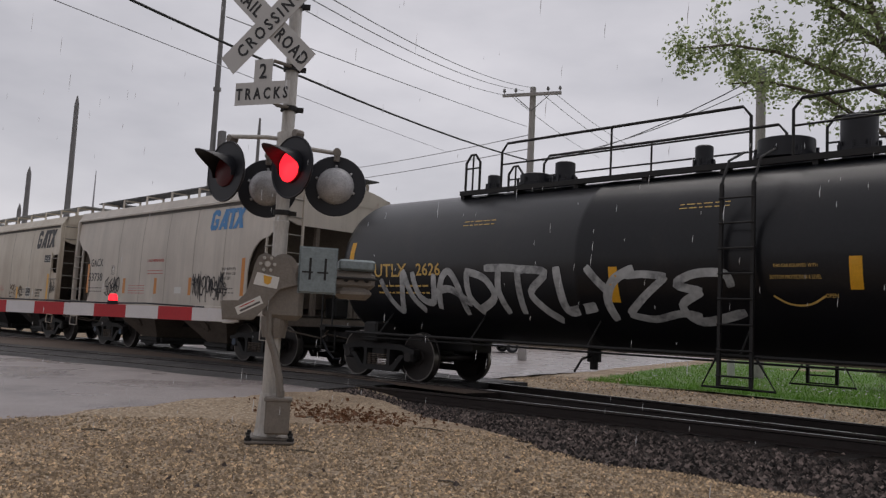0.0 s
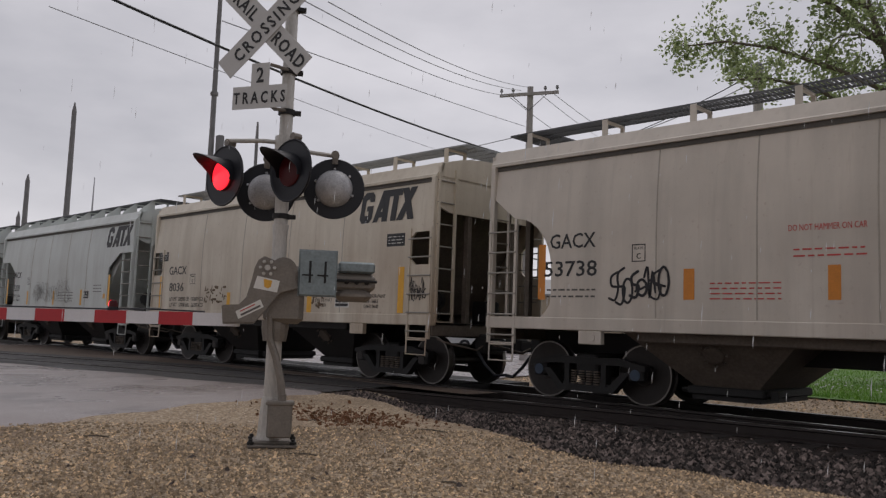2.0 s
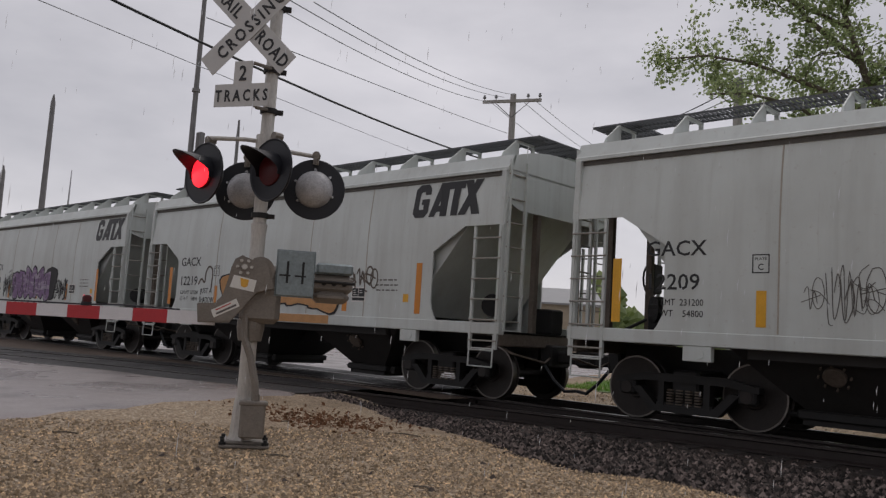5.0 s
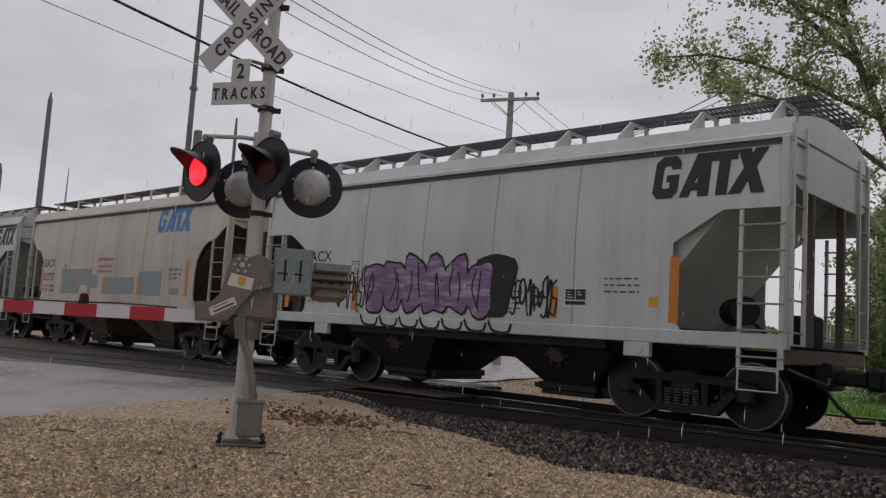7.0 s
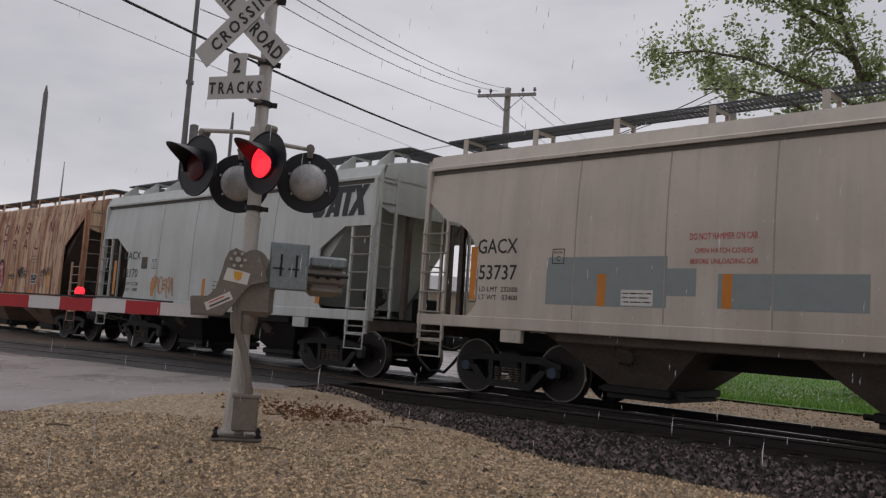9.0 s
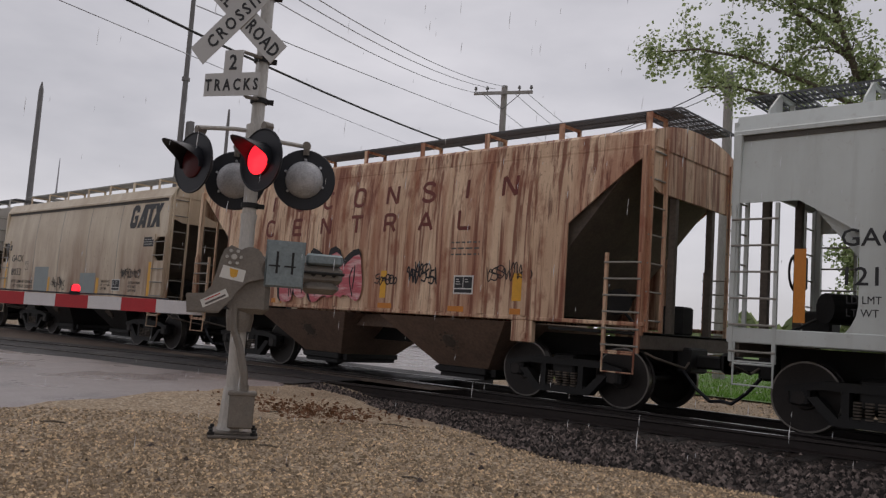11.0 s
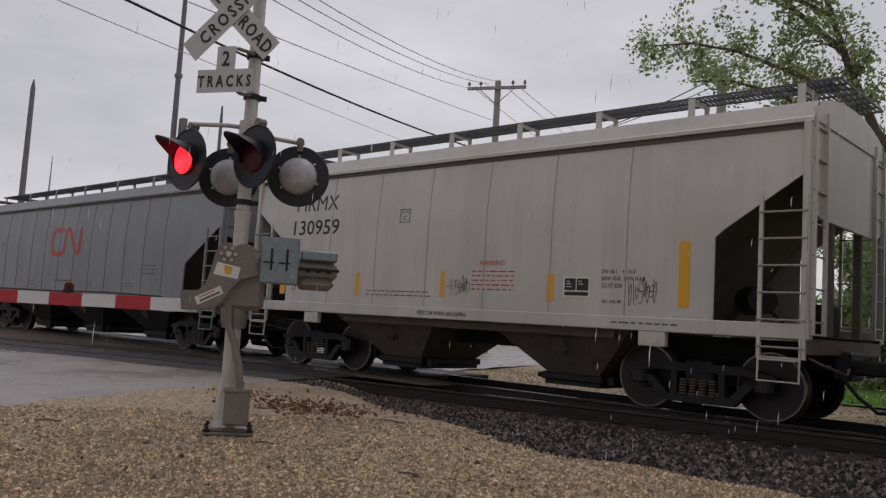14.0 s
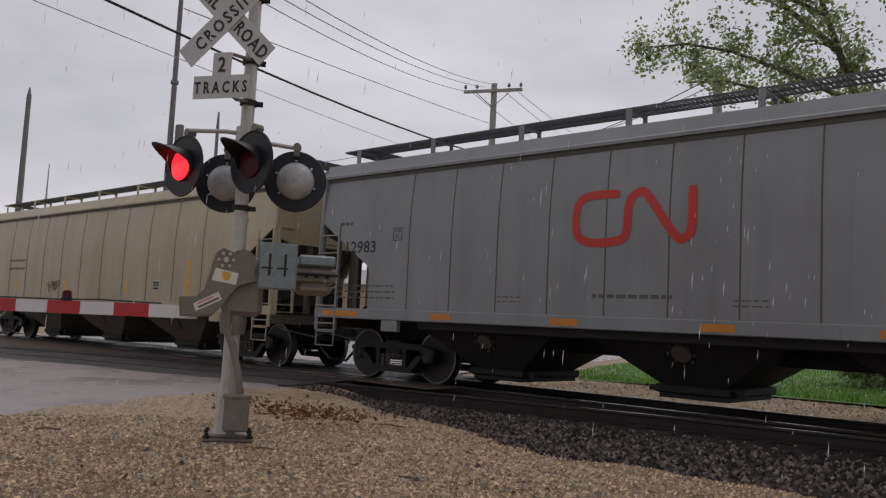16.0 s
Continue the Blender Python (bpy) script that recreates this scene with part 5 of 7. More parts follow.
def white_box(car, x0, x1, z0, z1):
    b = block(car, "stencil_panel", x0, x1, z0, z1, M_STICKER, "white panel with black squares")
    w = (x1 - x0)
    for k in range(2):
        a, c = x0 + w * (0.06 + 0.45 * k), x0 + w * (0.475 + 0.465 * k)
        block(b, "stencil_square", a, c, z0 + 0.1, z1 - 0.025, M_BLACK, lift=0.007)
        for n in range(3 - k):
            z = z1 - 0.06 - 0.04 * n
            block(b, "stencil_mark", a + 0.03, a + 0.09 + 0.02 * n, z - 0.012, z, M_STICKER, lift=0.0095)
    block(b, "stencil_bar", x0 + w * 0.06, x1 - w * 0.06, z0 + 0.025, z0 + 0.08, M_BLACK, lift=0.007)


def plate_mark(car, x0, x1, z0, z1):
    s = Shape()
    t = 0.014
    for a, b, c, d in ((x0, x1, z0, z0 + t), (x0, x1, z1 - t, z1), (x0, x0 + t, z0, z1), (x1 - t, x1, z0, z1)):
        s.add([(a, 0, c), (b, 0, c), (b, 0, d), (a, 0, d)], [(0, 1, 2, 3)])
    f = part("plate_frame", laid(s, hopper_skin), M_BLACK, car)
    words(f, "C", (x0 + x1) / 2 - 0.035, (x0 + x1) / 2 + 0.035, z0 + 0.04, z0 + 0.12, M_BLACK)
    words(f, "PLATE", x0 + 0.035, x1 - 0.035, z1 - 0.075, z1 - 0.04, M_BLACK, bold=0.0)


def strip_marks(car, mat, *marks):
    for x0, x1, z0, z1 in marks:
        block(car, "reflector", x0, x1, z0, z1, mat)


def mark_cream_first(car, half):
    emblem(car, 2.5, 4.0, 3.27, 3.77, M_BLUE)
    words(car, "GACX", -4.35, -3.51, 2.48, 2.71, M_BLACK)
    words(car, "53738", -4.45, -3.48, 2.05, 2.29, M_BLACK)
    plate_mark(car, -2.89, -2.67, 2.24, 2.49)
    words(car, "DO NOT HAMMER ON CAR", -0.66, 0.26, 2.55, 2.63, M_RED_LET, bold=0.001)
    lines(car, -0.6, 0.25, 2.2, 2.36, 2, M_RED_LET, 3)
    lines(car, -1.7, -0.75, 1.68, 1.95, 4, M_RED_LET, 4)
    strip_marks(car, M_ORANGE, (-2.08, -1.92, 1.7, 2.12), (-0.19, -0.04, 1.7, 2.12), (1.66, 1.80, 1.68, 2.12), (4.08, 4.22, 1.68, 2.56), (-4.57, -4.43, 1.7, 2.56))
    scribble(car, (-3.24, -2.32, 1.6, 2.21), 4, 0.05, M_GRAF_BLACK, 11, "black sprayed tag")
    scribble(car, (1.87, 3.46, 1.58, 2.3), 9, 0.04, M_GRAF_BLACK, 12, "black sprayed scrawl")
    for k, line in enumerate(("EXW 10-8 H  9-3", "EW   8-8 H 15-0", "CU FT 3281")):
        words(car, line, 3.22, (3.83, 3.83, 3.62)[k], 2.28 - 0.11 * k, 2.35 - 0.11 * k, M_BLACK, bold=0.002)
    lines(car, 3.1, 3.8, 1.7, 1.9, 2, M_BLACK, 6)
    lines(car, -4.4, -3.5, 1.7, 1.9, 2, M_BLACK, 7)
    block(car, "decal", 0.95, 1.3, 1.72, 1.88, M_STICKER)


def worn_dabs(car, box, count, seed):
    """Old stickers weathered off in small brown dabs."""
    rng = random.Random(seed)
    s = Shape()
    for i in range(count):
        x, z, a = rng.uniform(box[0], box[1]), rng.uniform(box[2], box[3]), rng.choice((0, 0, 1.4, 0.3, -0.5))
        w, h = rng.uniform(0.03, 0.09), rng.uniform(0.018, 0.035)
        ring = [(w * math.cos(k * 1.047 + 0.3) * rng.uniform(0.8, 1.15), h * math.sin(k * 1.047 + 0.3) * rng.uniform(0.8, 1.2)) for k in range(6)]
        s.add([(x + u * math.cos(a) - v * math.sin(a), -0.00005 * i, z + u * math.sin(a) + v * math.cos(a)) for u, v in ring], [tuple(range(6))])
    return part("worn_sticker", laid(s, hopper_skin), M_WORN, car, "brown weathered sticker remains")


M_WORN = material("weathered_sticker", srgb(104, 86, 66), 0.7, vary=0.5, scale=14, fine=50)


def mark_stained(number):
    def marks(car, half):
        emblem(car, 3.25, 4.8, 3.18, 3.79, M_BLACK)
        words(car, "GACX", -4.4, -3.5, 2.33, 2.54, M_BLACK)
        words(car, number, -4.35, -3.6, 1.9, 2.12, M_BLACK)
        words(car, "LD LMT  228300 LBS  103600 KGS", -4.3, -2.6, 1.66, 1.76, M_BLACK, bold=0.001)
        words(car, "LT WT   57700 LBS   26200 KGS", -4.27, -2.6, 1.51, 1.61, M_BLACK, bold=0.001)
        plate_mark(car, -3.3, -3.04, 2.08, 2.33)
        for x0, x1 in ((-4.97, -4.5), (4.1, 4.6)):
            b = block(car, "notice_plate", x0, x1, 2.69, 2.93, M_BLACK, "black notice plate")
            lines(b, x0 + 0.04, x1 - 0.04, 2.72, 2.9, 3, M_STICKER, 9)
        strip_marks(car, M_YELLOW, (-4.88, -4.72, 1.44, 2.3), (-1.5, -1.35, 1.44, 1.86), (1.66, 1.82, 1.43, 1.87), (4.46, 4.62, 1.45, 2.3))
        white_box(car, 2.6, 3.05, 1.54, 1.85)
        for k, line in enumerate(("EXTERIOR PAINT", "RCB 186LS", "GAHT 04-05")):
            words(car, line, 3.5, (4.12, 3.92, 3.93)[k], 1.73 - 0.1 * k, 1.8 - 0.1 * k, M_BLACK, bold=0.002)
        for k, line in enumerate(("EXW 10-7 H  8-7", "EW   9-5 H 14-7", "CU FT 2893")):
            words(car, line, 1.96, (2.5, 2.5, 2.3)[k], 1.75 - 0.1 * k, 1.82 - 0.1 * k, M_BLACK, bold=0.002)
        if number == "8033":
            block(car, "repaint_patch", 0.66, 1.6, 1.44, 2.0, M_PATCH, "grey repaint patch")
            block(car, "repaint_patch", -2.5, -1.5, 1.44, 2.17, M_PATCH, "grey repaint patch")
            scribble(car, (3.05, 4.1, 1.86, 2.16), 6, 0.025, M_GRAF_BLACK, 21, "thin sprayed tag")
            scribble(car, (-1.2, -0.3, 1.47, 1.9), 5, 0.025, M_GRAF_BLACK, 22)
        else:
            worn_dabs(car, (-2.55, -1.55, 1.62, 2.0), 34, 23)
            worn_dabs(car, (1.0, 1.62, 1.6, 1.95), 26, 25)
            worn_dabs(car, (1.86, 2.2, 1.5, 1.9), 22, 26)
            words(car, "LEASED TO:", 1.0, 1.42, 1.49, 1.55, M_BLACK, bold=0.002)
            lines(car, -0.2, 0.35, 1.7, 1.92, 5, M_RED_LET, 27)
            lines(car, -0.15, 0.3, 1.48, 1.6, 3, M_BLACK, 28)
            scribble(car, (4.75, 5.2, 1.55, 2.1), 4, 0.02, M_GRAF_BLACK, 24)
    return marks


def mark_grey(number, art):
    def marks(car, half):
        sh = (half - 5.45) * 0.5
        emblem(car, 3.6 + sh * 0.6, 5.17 + sh * 0.6, 3.22, 3.82, M_BLACK)
        words(car, "GACX", -4.15, -3.27, 2.44, 2.65, M_BLACK)
        words(car, number, -4.1, -3.36, 1.98, 2.2, M_BLACK)
        words(car, "LD LMT  231200", -4.08, -3.3, 1.77, 1.86, M_BLACK, bold=0.001)
        words(car, "LT WT    54800", -4.08, -3.3, 1.62, 1.71, M_BLACK, bold=0.001)
        plate_mark(car, -2.66, -2.44, 2.2, 2.44)
        strip_marks(car, M_YELLOW if number in ("12209",) else M_ORANGE, (-4.68, -4.54, 1.52, 2.42), (-2.6, -2.47, 1.52, 1.98), (1.96, 2.1, 1.52, 1.99), (-0.25, -0.12, 1.52, 1.97), (3.92, 4.06, 1.52, 2.41))
        white_box(car, 2.22, 2.62, 1.7, 1.98)
        lines(car, 2.9, 3.47, 1.88, 2.16, 3, M_BLACK, 31)
        lines(car, 0.2, 1.4, 1.6, 1.95, 4, M_BLACK, 32)
        b = block(car, "small_decal", 3.62, 3.76, 1.72, 1.86, M_YELLOW)
        art(car)
    return marks


def art_thin(car):
    scribble(car, (-1.6, 1.2, 1.5, 2.4), 9, 0.016, M_PRINT, 41, "faint grey sprayed loops")
    scribble(car, (-2.0, -1.2, 1.6, 2.3), 4, 0.014, M_PRINT, 42)


def art_shadow(car):
    words(car, "JUST A", -3.2, -2.7, 1.76, 1.92, M_GRAF_BLACK, bold=0.0)
    words(car, "SHADOW", -3.22, -2.6, 1.58, 1.72, M_GRAF_BLACK, bold=0.0)
    s = Shape()
    stroke(s, [(0, 0.2), (0.2, 0.45), (0.45, 0.3), (0.5, 0.75), (0.7, 1.0), (0.95, 0.8), (0.95, 0.0)], 0.05, (-3.3, -2.7, 1.9, 2.42))
    part("spray_tag", laid(s, hopper_skin, 0.005), M_UNDER, car, "grey sprayed bird outline")
    block(car, "spray_fill", -2.45, -1.75, 1.45, 1.62, M_GRAF_GREEN, "green sprayed base", lean=0.12)
    block(car, "spray_fill", -2.7, -1.7, 1.26, 1.42, M_GRAF_GREEN, "green sprayed patch on the sill", skin=lambda z: HALF_W + 0.012)
    block(car, "spray_fill", -1.7, -1.45, 1.26, 1.42, M_GRAF_BLACK, skin=lambda z: HALF_W + 0.012)
    block(car, "spray_fill", -1.45, 1.6, 1.26, 1.42, M_GRAF_TAN, skin=lambda z: HALF_W + 0.012)
    bubble_tag(car, (-2.25, 1.8, 1.5, 2.28), 5, M_GRAF_TAN, M_GRAF_BLACK, 43, "tan and black sprayed lettering")
    scribble(car, (2.1, 2.9, 1.9, 2.4), 3, 0.05, M_UNDER, 44)


def art_purple(car):
    bubble_tag(car, (-2.2, 0.8, 1.46, 2.42), 6, M_GRAF_PURPLE, M_GRAF_BLACK, 45, "purple and black sprayed lettering")
    bubble_tag(car, (0.55, 1.2, 1.55, 2.5), 1, M_GRAF_BLACK, M_GRAF_BLACK, 46, "black sprayed figure shape")
    scribble(car, (1.22, 2.08, 1.47, 2.23), 5, 0.05, M_GRAF_BLACK, 47, "black sprayed arrows")
    scribble(car, (-3.07, -2.25, 1.52, 2.37), 5, 0.045, M_GRAF_BLACK, 48, "black sprayed tag")
    s = Shape()
    for k in range(7):
        stroke(s, [(k / 7, 0.9), (k / 7 + 0.03, 0.1), (k / 7 + 0.11, 0.0), (k / 7 + 0.13, 0.7)], 0.05, (-2.3, 1.3, 1.26, 1.46))
    part("spray_outline", laid(s, lambda z: HALF_W + 0.012, 0.004), M_GRAF_BLACK, car)


def art_small(car):
    scribble(car, (-2.6, -1.5, 1.55, 2.1), 4, 0.05, M_GRAF_TAN, 49, "faded tan tag")
    block(car, "repaint_patch", -3.2, -2.9, 2.2, 2.5, M_UNDER)


def mark_cream_second(car, half):
    emblem(car, 2.42, 3.98, 3.26, 3.88, M_BLUE)
    words(car, "GACX", -4.43, -3.62, 2.44, 2.68, M_BLACK)
    words(car, "53737", -4.38, -3.61, 2.02, 2.26, M_BLACK)
    words(car, "LD LMT  232600", -4.36, -3.58, 1.83, 1.91, M_BLACK, bold=0.001)
    words(car, "LT WT   53400", -4.36, -3.58, 1.7, 1.78, M_BLACK, bold=0.001)
    plate_mark(car, -2.95, -2.73, 2.27, 2.5)
    for x0, x1, z0, z1 in ((-3.04, -1.05, 1.66, 2.37), (-1.05, -0.63, 1.83, 2.2), (-0.33, 1.49, 1.68, 2.13), (1.69, 2.89, 1.66, 2.28), (3.3, 3.75, 1.7, 1.86)):
        block(car, "repaint_patch", x0, x1, z0, z1, M_PATCH, "blue-grey repaint patch", lift=0.003)
    strip_marks(car, M_ORANGE, (-4.57, -4.43, 1.7, 2.56), (-2.14, -2.0, 1.66, 2.12), (-0.27, -0.14, 1.68, 2.13), (1.66, 1.80, 1.68, 2.12), (4.02, 4.16, 1.67, 2.55))
    words(car, "DO NOT HAMMER ON CAR", -0.74, 0.18, 2.58, 2.67, M_RED_LET, bold=0.001)
    words(car, "OPEN HATCH COVERS", -0.66, 0.12, 2.4, 2.47, M_RED_LET, bold=0.001)
    words(car, "BEFORE UNLOADING CAR", -0.72, 0.19, 2.26, 2.33, M_RED_LET, bold=0.001)
    for k, line in enumerate(("EXW 10-8 H  9-3", "EW   8-8 H 15-0", "CU FT 3281")):
        words(car, line, 3.22, (3.83, 3.83, 3.62)[k], 2.28 - 0.11 * k, 2.35 - 0.11 * k, M_BLACK, bold=0.002)
    b = block(car, "decal", -1.75, -1.25, 1.68, 1.9, M_STICKER)
    lines(b, -1.72, -1.28, 1.7, 1.88, 3, M_RED_LET, 51)


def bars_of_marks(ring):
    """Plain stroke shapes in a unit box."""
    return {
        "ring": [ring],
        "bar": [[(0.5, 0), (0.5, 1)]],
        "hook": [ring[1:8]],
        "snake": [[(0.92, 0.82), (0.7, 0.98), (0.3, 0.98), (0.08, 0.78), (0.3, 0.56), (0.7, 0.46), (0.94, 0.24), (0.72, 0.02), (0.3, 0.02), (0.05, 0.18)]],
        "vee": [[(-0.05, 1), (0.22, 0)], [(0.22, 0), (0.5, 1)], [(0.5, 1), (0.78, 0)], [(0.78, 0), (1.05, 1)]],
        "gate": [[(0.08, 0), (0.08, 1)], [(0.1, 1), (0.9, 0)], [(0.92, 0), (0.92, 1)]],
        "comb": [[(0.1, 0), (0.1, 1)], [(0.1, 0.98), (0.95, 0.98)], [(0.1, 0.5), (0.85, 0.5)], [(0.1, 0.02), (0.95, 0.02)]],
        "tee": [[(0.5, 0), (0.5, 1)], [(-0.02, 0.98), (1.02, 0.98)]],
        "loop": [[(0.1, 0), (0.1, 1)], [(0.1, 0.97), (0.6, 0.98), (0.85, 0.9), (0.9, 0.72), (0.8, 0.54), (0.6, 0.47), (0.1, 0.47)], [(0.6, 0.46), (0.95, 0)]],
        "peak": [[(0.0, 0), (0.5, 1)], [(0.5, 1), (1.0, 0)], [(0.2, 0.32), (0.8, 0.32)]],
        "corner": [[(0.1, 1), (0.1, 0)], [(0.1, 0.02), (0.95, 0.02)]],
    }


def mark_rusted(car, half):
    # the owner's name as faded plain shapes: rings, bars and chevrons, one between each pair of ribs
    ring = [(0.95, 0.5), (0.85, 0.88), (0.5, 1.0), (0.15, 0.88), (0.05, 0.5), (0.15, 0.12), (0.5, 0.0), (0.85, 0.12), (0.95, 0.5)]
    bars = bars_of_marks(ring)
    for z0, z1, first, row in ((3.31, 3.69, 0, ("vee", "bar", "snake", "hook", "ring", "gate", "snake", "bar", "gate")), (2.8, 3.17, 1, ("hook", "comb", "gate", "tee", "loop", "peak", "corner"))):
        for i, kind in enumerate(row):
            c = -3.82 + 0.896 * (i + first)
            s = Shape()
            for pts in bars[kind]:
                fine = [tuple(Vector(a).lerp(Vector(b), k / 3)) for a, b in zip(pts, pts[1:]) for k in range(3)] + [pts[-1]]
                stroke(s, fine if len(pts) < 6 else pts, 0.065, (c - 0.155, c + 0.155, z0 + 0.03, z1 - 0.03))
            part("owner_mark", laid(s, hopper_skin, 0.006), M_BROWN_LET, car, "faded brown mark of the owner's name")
    words(car, "WC", -4.06, -3.62, 2.58, 2.79, M_BLACK)
    words(car, "84", -3.99, -3.69, 2.16, 2.35, M_BLACK)
    words(car, "867", -3.15, -2.71, 2.15, 2.34, M_BLACK)
    words(car, "LD LMT", -3.95, -3.55, 1.92, 2.0, M_BLACK, bold=0.0)
    words(car, "LT WT", -3.95, -3.6, 1.78, 1.86, M_BLACK, bold=0.0)
    strip_marks(car, M_YELLOW, (-4.2, -3.97, 1.64, 2.11), (0.53, 0.68, 1.63, 2.12), (3.53, 3.75, 1.66, 2.09), (-1.9, -1.76, 1.7, 2.1))
    for x in (-4.0, -2.7, 0.5, 2.2, 3.5):
        block(car, "sill_reflector", x, x + 0.35, 1.45, 1.54, M_ORANGE)
    bubble_tag(car, (-2.45, 0.05, 1.52, 2.4), 5, M_GRAF_PINK, M_GRAF_BLACK, 62, "pink and black sprayed lettering", 1.14, (-0.05, 0.06), 0.032)
    scribble(car, (1.21, 1.93, 1.88, 2.31), 4, 0.04, M_GRAF_BLACK, 63, "black sprayed tag")
    scribble(car, (0.4, 0.95, 1.85, 2.1), 3, 0.03, M_GRAF_BLACK, 64)
    scribble(car, (3.0, 3.9, 1.9, 2.3), 4, 0.025, M_GRAF_BLACK, 65)
    white_box(car, 2.3, 2.73, 1.74, 2.05)
    lines(car, 2.2, 2.9, 2.35, 2.65, 3, M_BLACK, 66)


def mark_pale(car, half):
    words(car, "MRMX", -4.31, -3.06, 3.22, 3.51, M_BLACK, bold=0.0)
    words(car, "130959", -4.35, -2.97, 2.74, 3.04, M_BLACK, bold=0.009)
    plate_mark(car, -1.35, -1.1, 2.9, 3.14)
    words(car, "WARNING", 0.54, 1.06, 2.14, 2.22, M_RED_LET, bold=0.002)
    lines(car, 0.4, 1.26, 1.72, 2.08, 5, M_RED_LET, 71)
    words(car, "LD LMT  232800", -4.28, -3.41, 1.81, 1.9, M_BLACK, bold=0.001)
    words(car, "LT WT   53200", -4.27, -3.4, 1.65, 1.74, M_BLACK, bold=0.001)
    strip_marks(car, M_YELLOW, (-4.67, -4.5, 1.57, 2.48), (-2.41, -2.29, 1.6, 2.01), (-0.29, -0.19, 1.61, 2.04), (1.87, 2.01, 1.6, 2.01), (3.99, 4.15, 1.57, 2.46))
    words(car, "VENT CAR WHEN UNLOADING", -0.78, 0.33, 1.3, 1.37, M_BLACK, skin=lambda z: HALF_W + 0.012, bold=0.001)
    white_box(car, 2.17, 2.63, 1.67, 1.97)
    scribble(car, (3.25, 3.68, 1.58, 1.98), 4, 0.012, M_UNDER, 72)
    scribble(car, (-0.1, 0.35, 1.65, 2.0), 3, 0.012, M_UNDER, 73)
    lines(car, -2.1, -0.5, 1.58, 1.72, 2, M_BLACK, 74)
    for k, line in enumerate(("EW 10-1    H 13-0", "EXW 10-8   EXW H 8-8", "CU FT 3250")):
        words(car, line, 2.82, (3.35, 3.5, 3.15)[k], 2.02 - 0.1 * k, 2.08 - 0.1 * k, M_BLACK, bold=0.002)
    words(car, "EG. VALVE", 2.84, 3.14, 1.6, 1.65, M_BLACK, bold=0.002)
    lines(car, 3.0, 4.0, 1.3, 1.38, 1, M_BLACK, 76, skin=lambda z: HALF_W + 0.012)


def mark_mid_grey(car, half):
    lines(car, -6.74, -6.39, 2.9, 3.12, 1, M_BLACK, 81)
    words(car, "112983", -6.70, -5.74, 2.45, 2.67, M_BLACK)
    plate_mark(car, -5.3, -5.08, 2.65, 2.88)
    s = Shape()
    box = (-1.56, 0.4, 2.44, 3.23)
    stroke(s, [(0.4, 0.93), (0.15, 0.93), (0.05, 0.75), (0.05, 0.25), (0.15, 0.07), (0.36, 0.07), (0.46, 0.2), (0.48, 0.75), (0.55, 0.93), (0.63, 0.85), (0.84, 0.14), (0.92, 0.1), (0.96, 0.3), (0.96, 0.98)], 0.125, box)
    part("owner_emblem", laid(s, hopper_skin, 0.008), M_CN_RED, car, "large red ribbon-shaped owner's mark")
    lines(car, -1.17, 0.06, 1.62, 1.82, 1, M_BLACK, 82)
    for x0, x1 in ((-7.1, -6.13), (-4.29, -3.85), (-1.88, -1.40), (0.49, 0.93), (2.6, 3.1), (5.9, 6.9)):
        block(car, "sill_reflector", x0, x1, 1.28, 1.38, M_ORANGE, skin=lambda z: HALF_W + 0.012)
    lines(car, -6.7, -5.2, 1.58, 1.9, 3, M_BLACK, 83)
    lines(car, 3.9, 4.6, 1.9, 2.2, 3, M_BLACK, 84)
    for x in (-2.9, 0.9, 3.1):
        lines(car, x, x + 0.45, 1.58, 1.72, 2, M_BLACK, 85)


def mark_tan(car, half):
    lines(car, -5.6, -4.4, 2.2, 2.7, 2, M_BLACK, 91)
    white_box(car, 3.4, 3.7, 1.7, 1.95)
    strip_marks(car, M_YELLOW, (-4.8, -4.65, 1.6, 2.1), (-1.5, -1.36, 1.6, 2.0), (2.0, 2.14, 1.6, 2.0), (4.9, 5.04, 1.6, 2.4))
    scribble(car, (-2.6, -1.9, 1.6, 2.0), 3, 0.05, M_UNDER, 92)


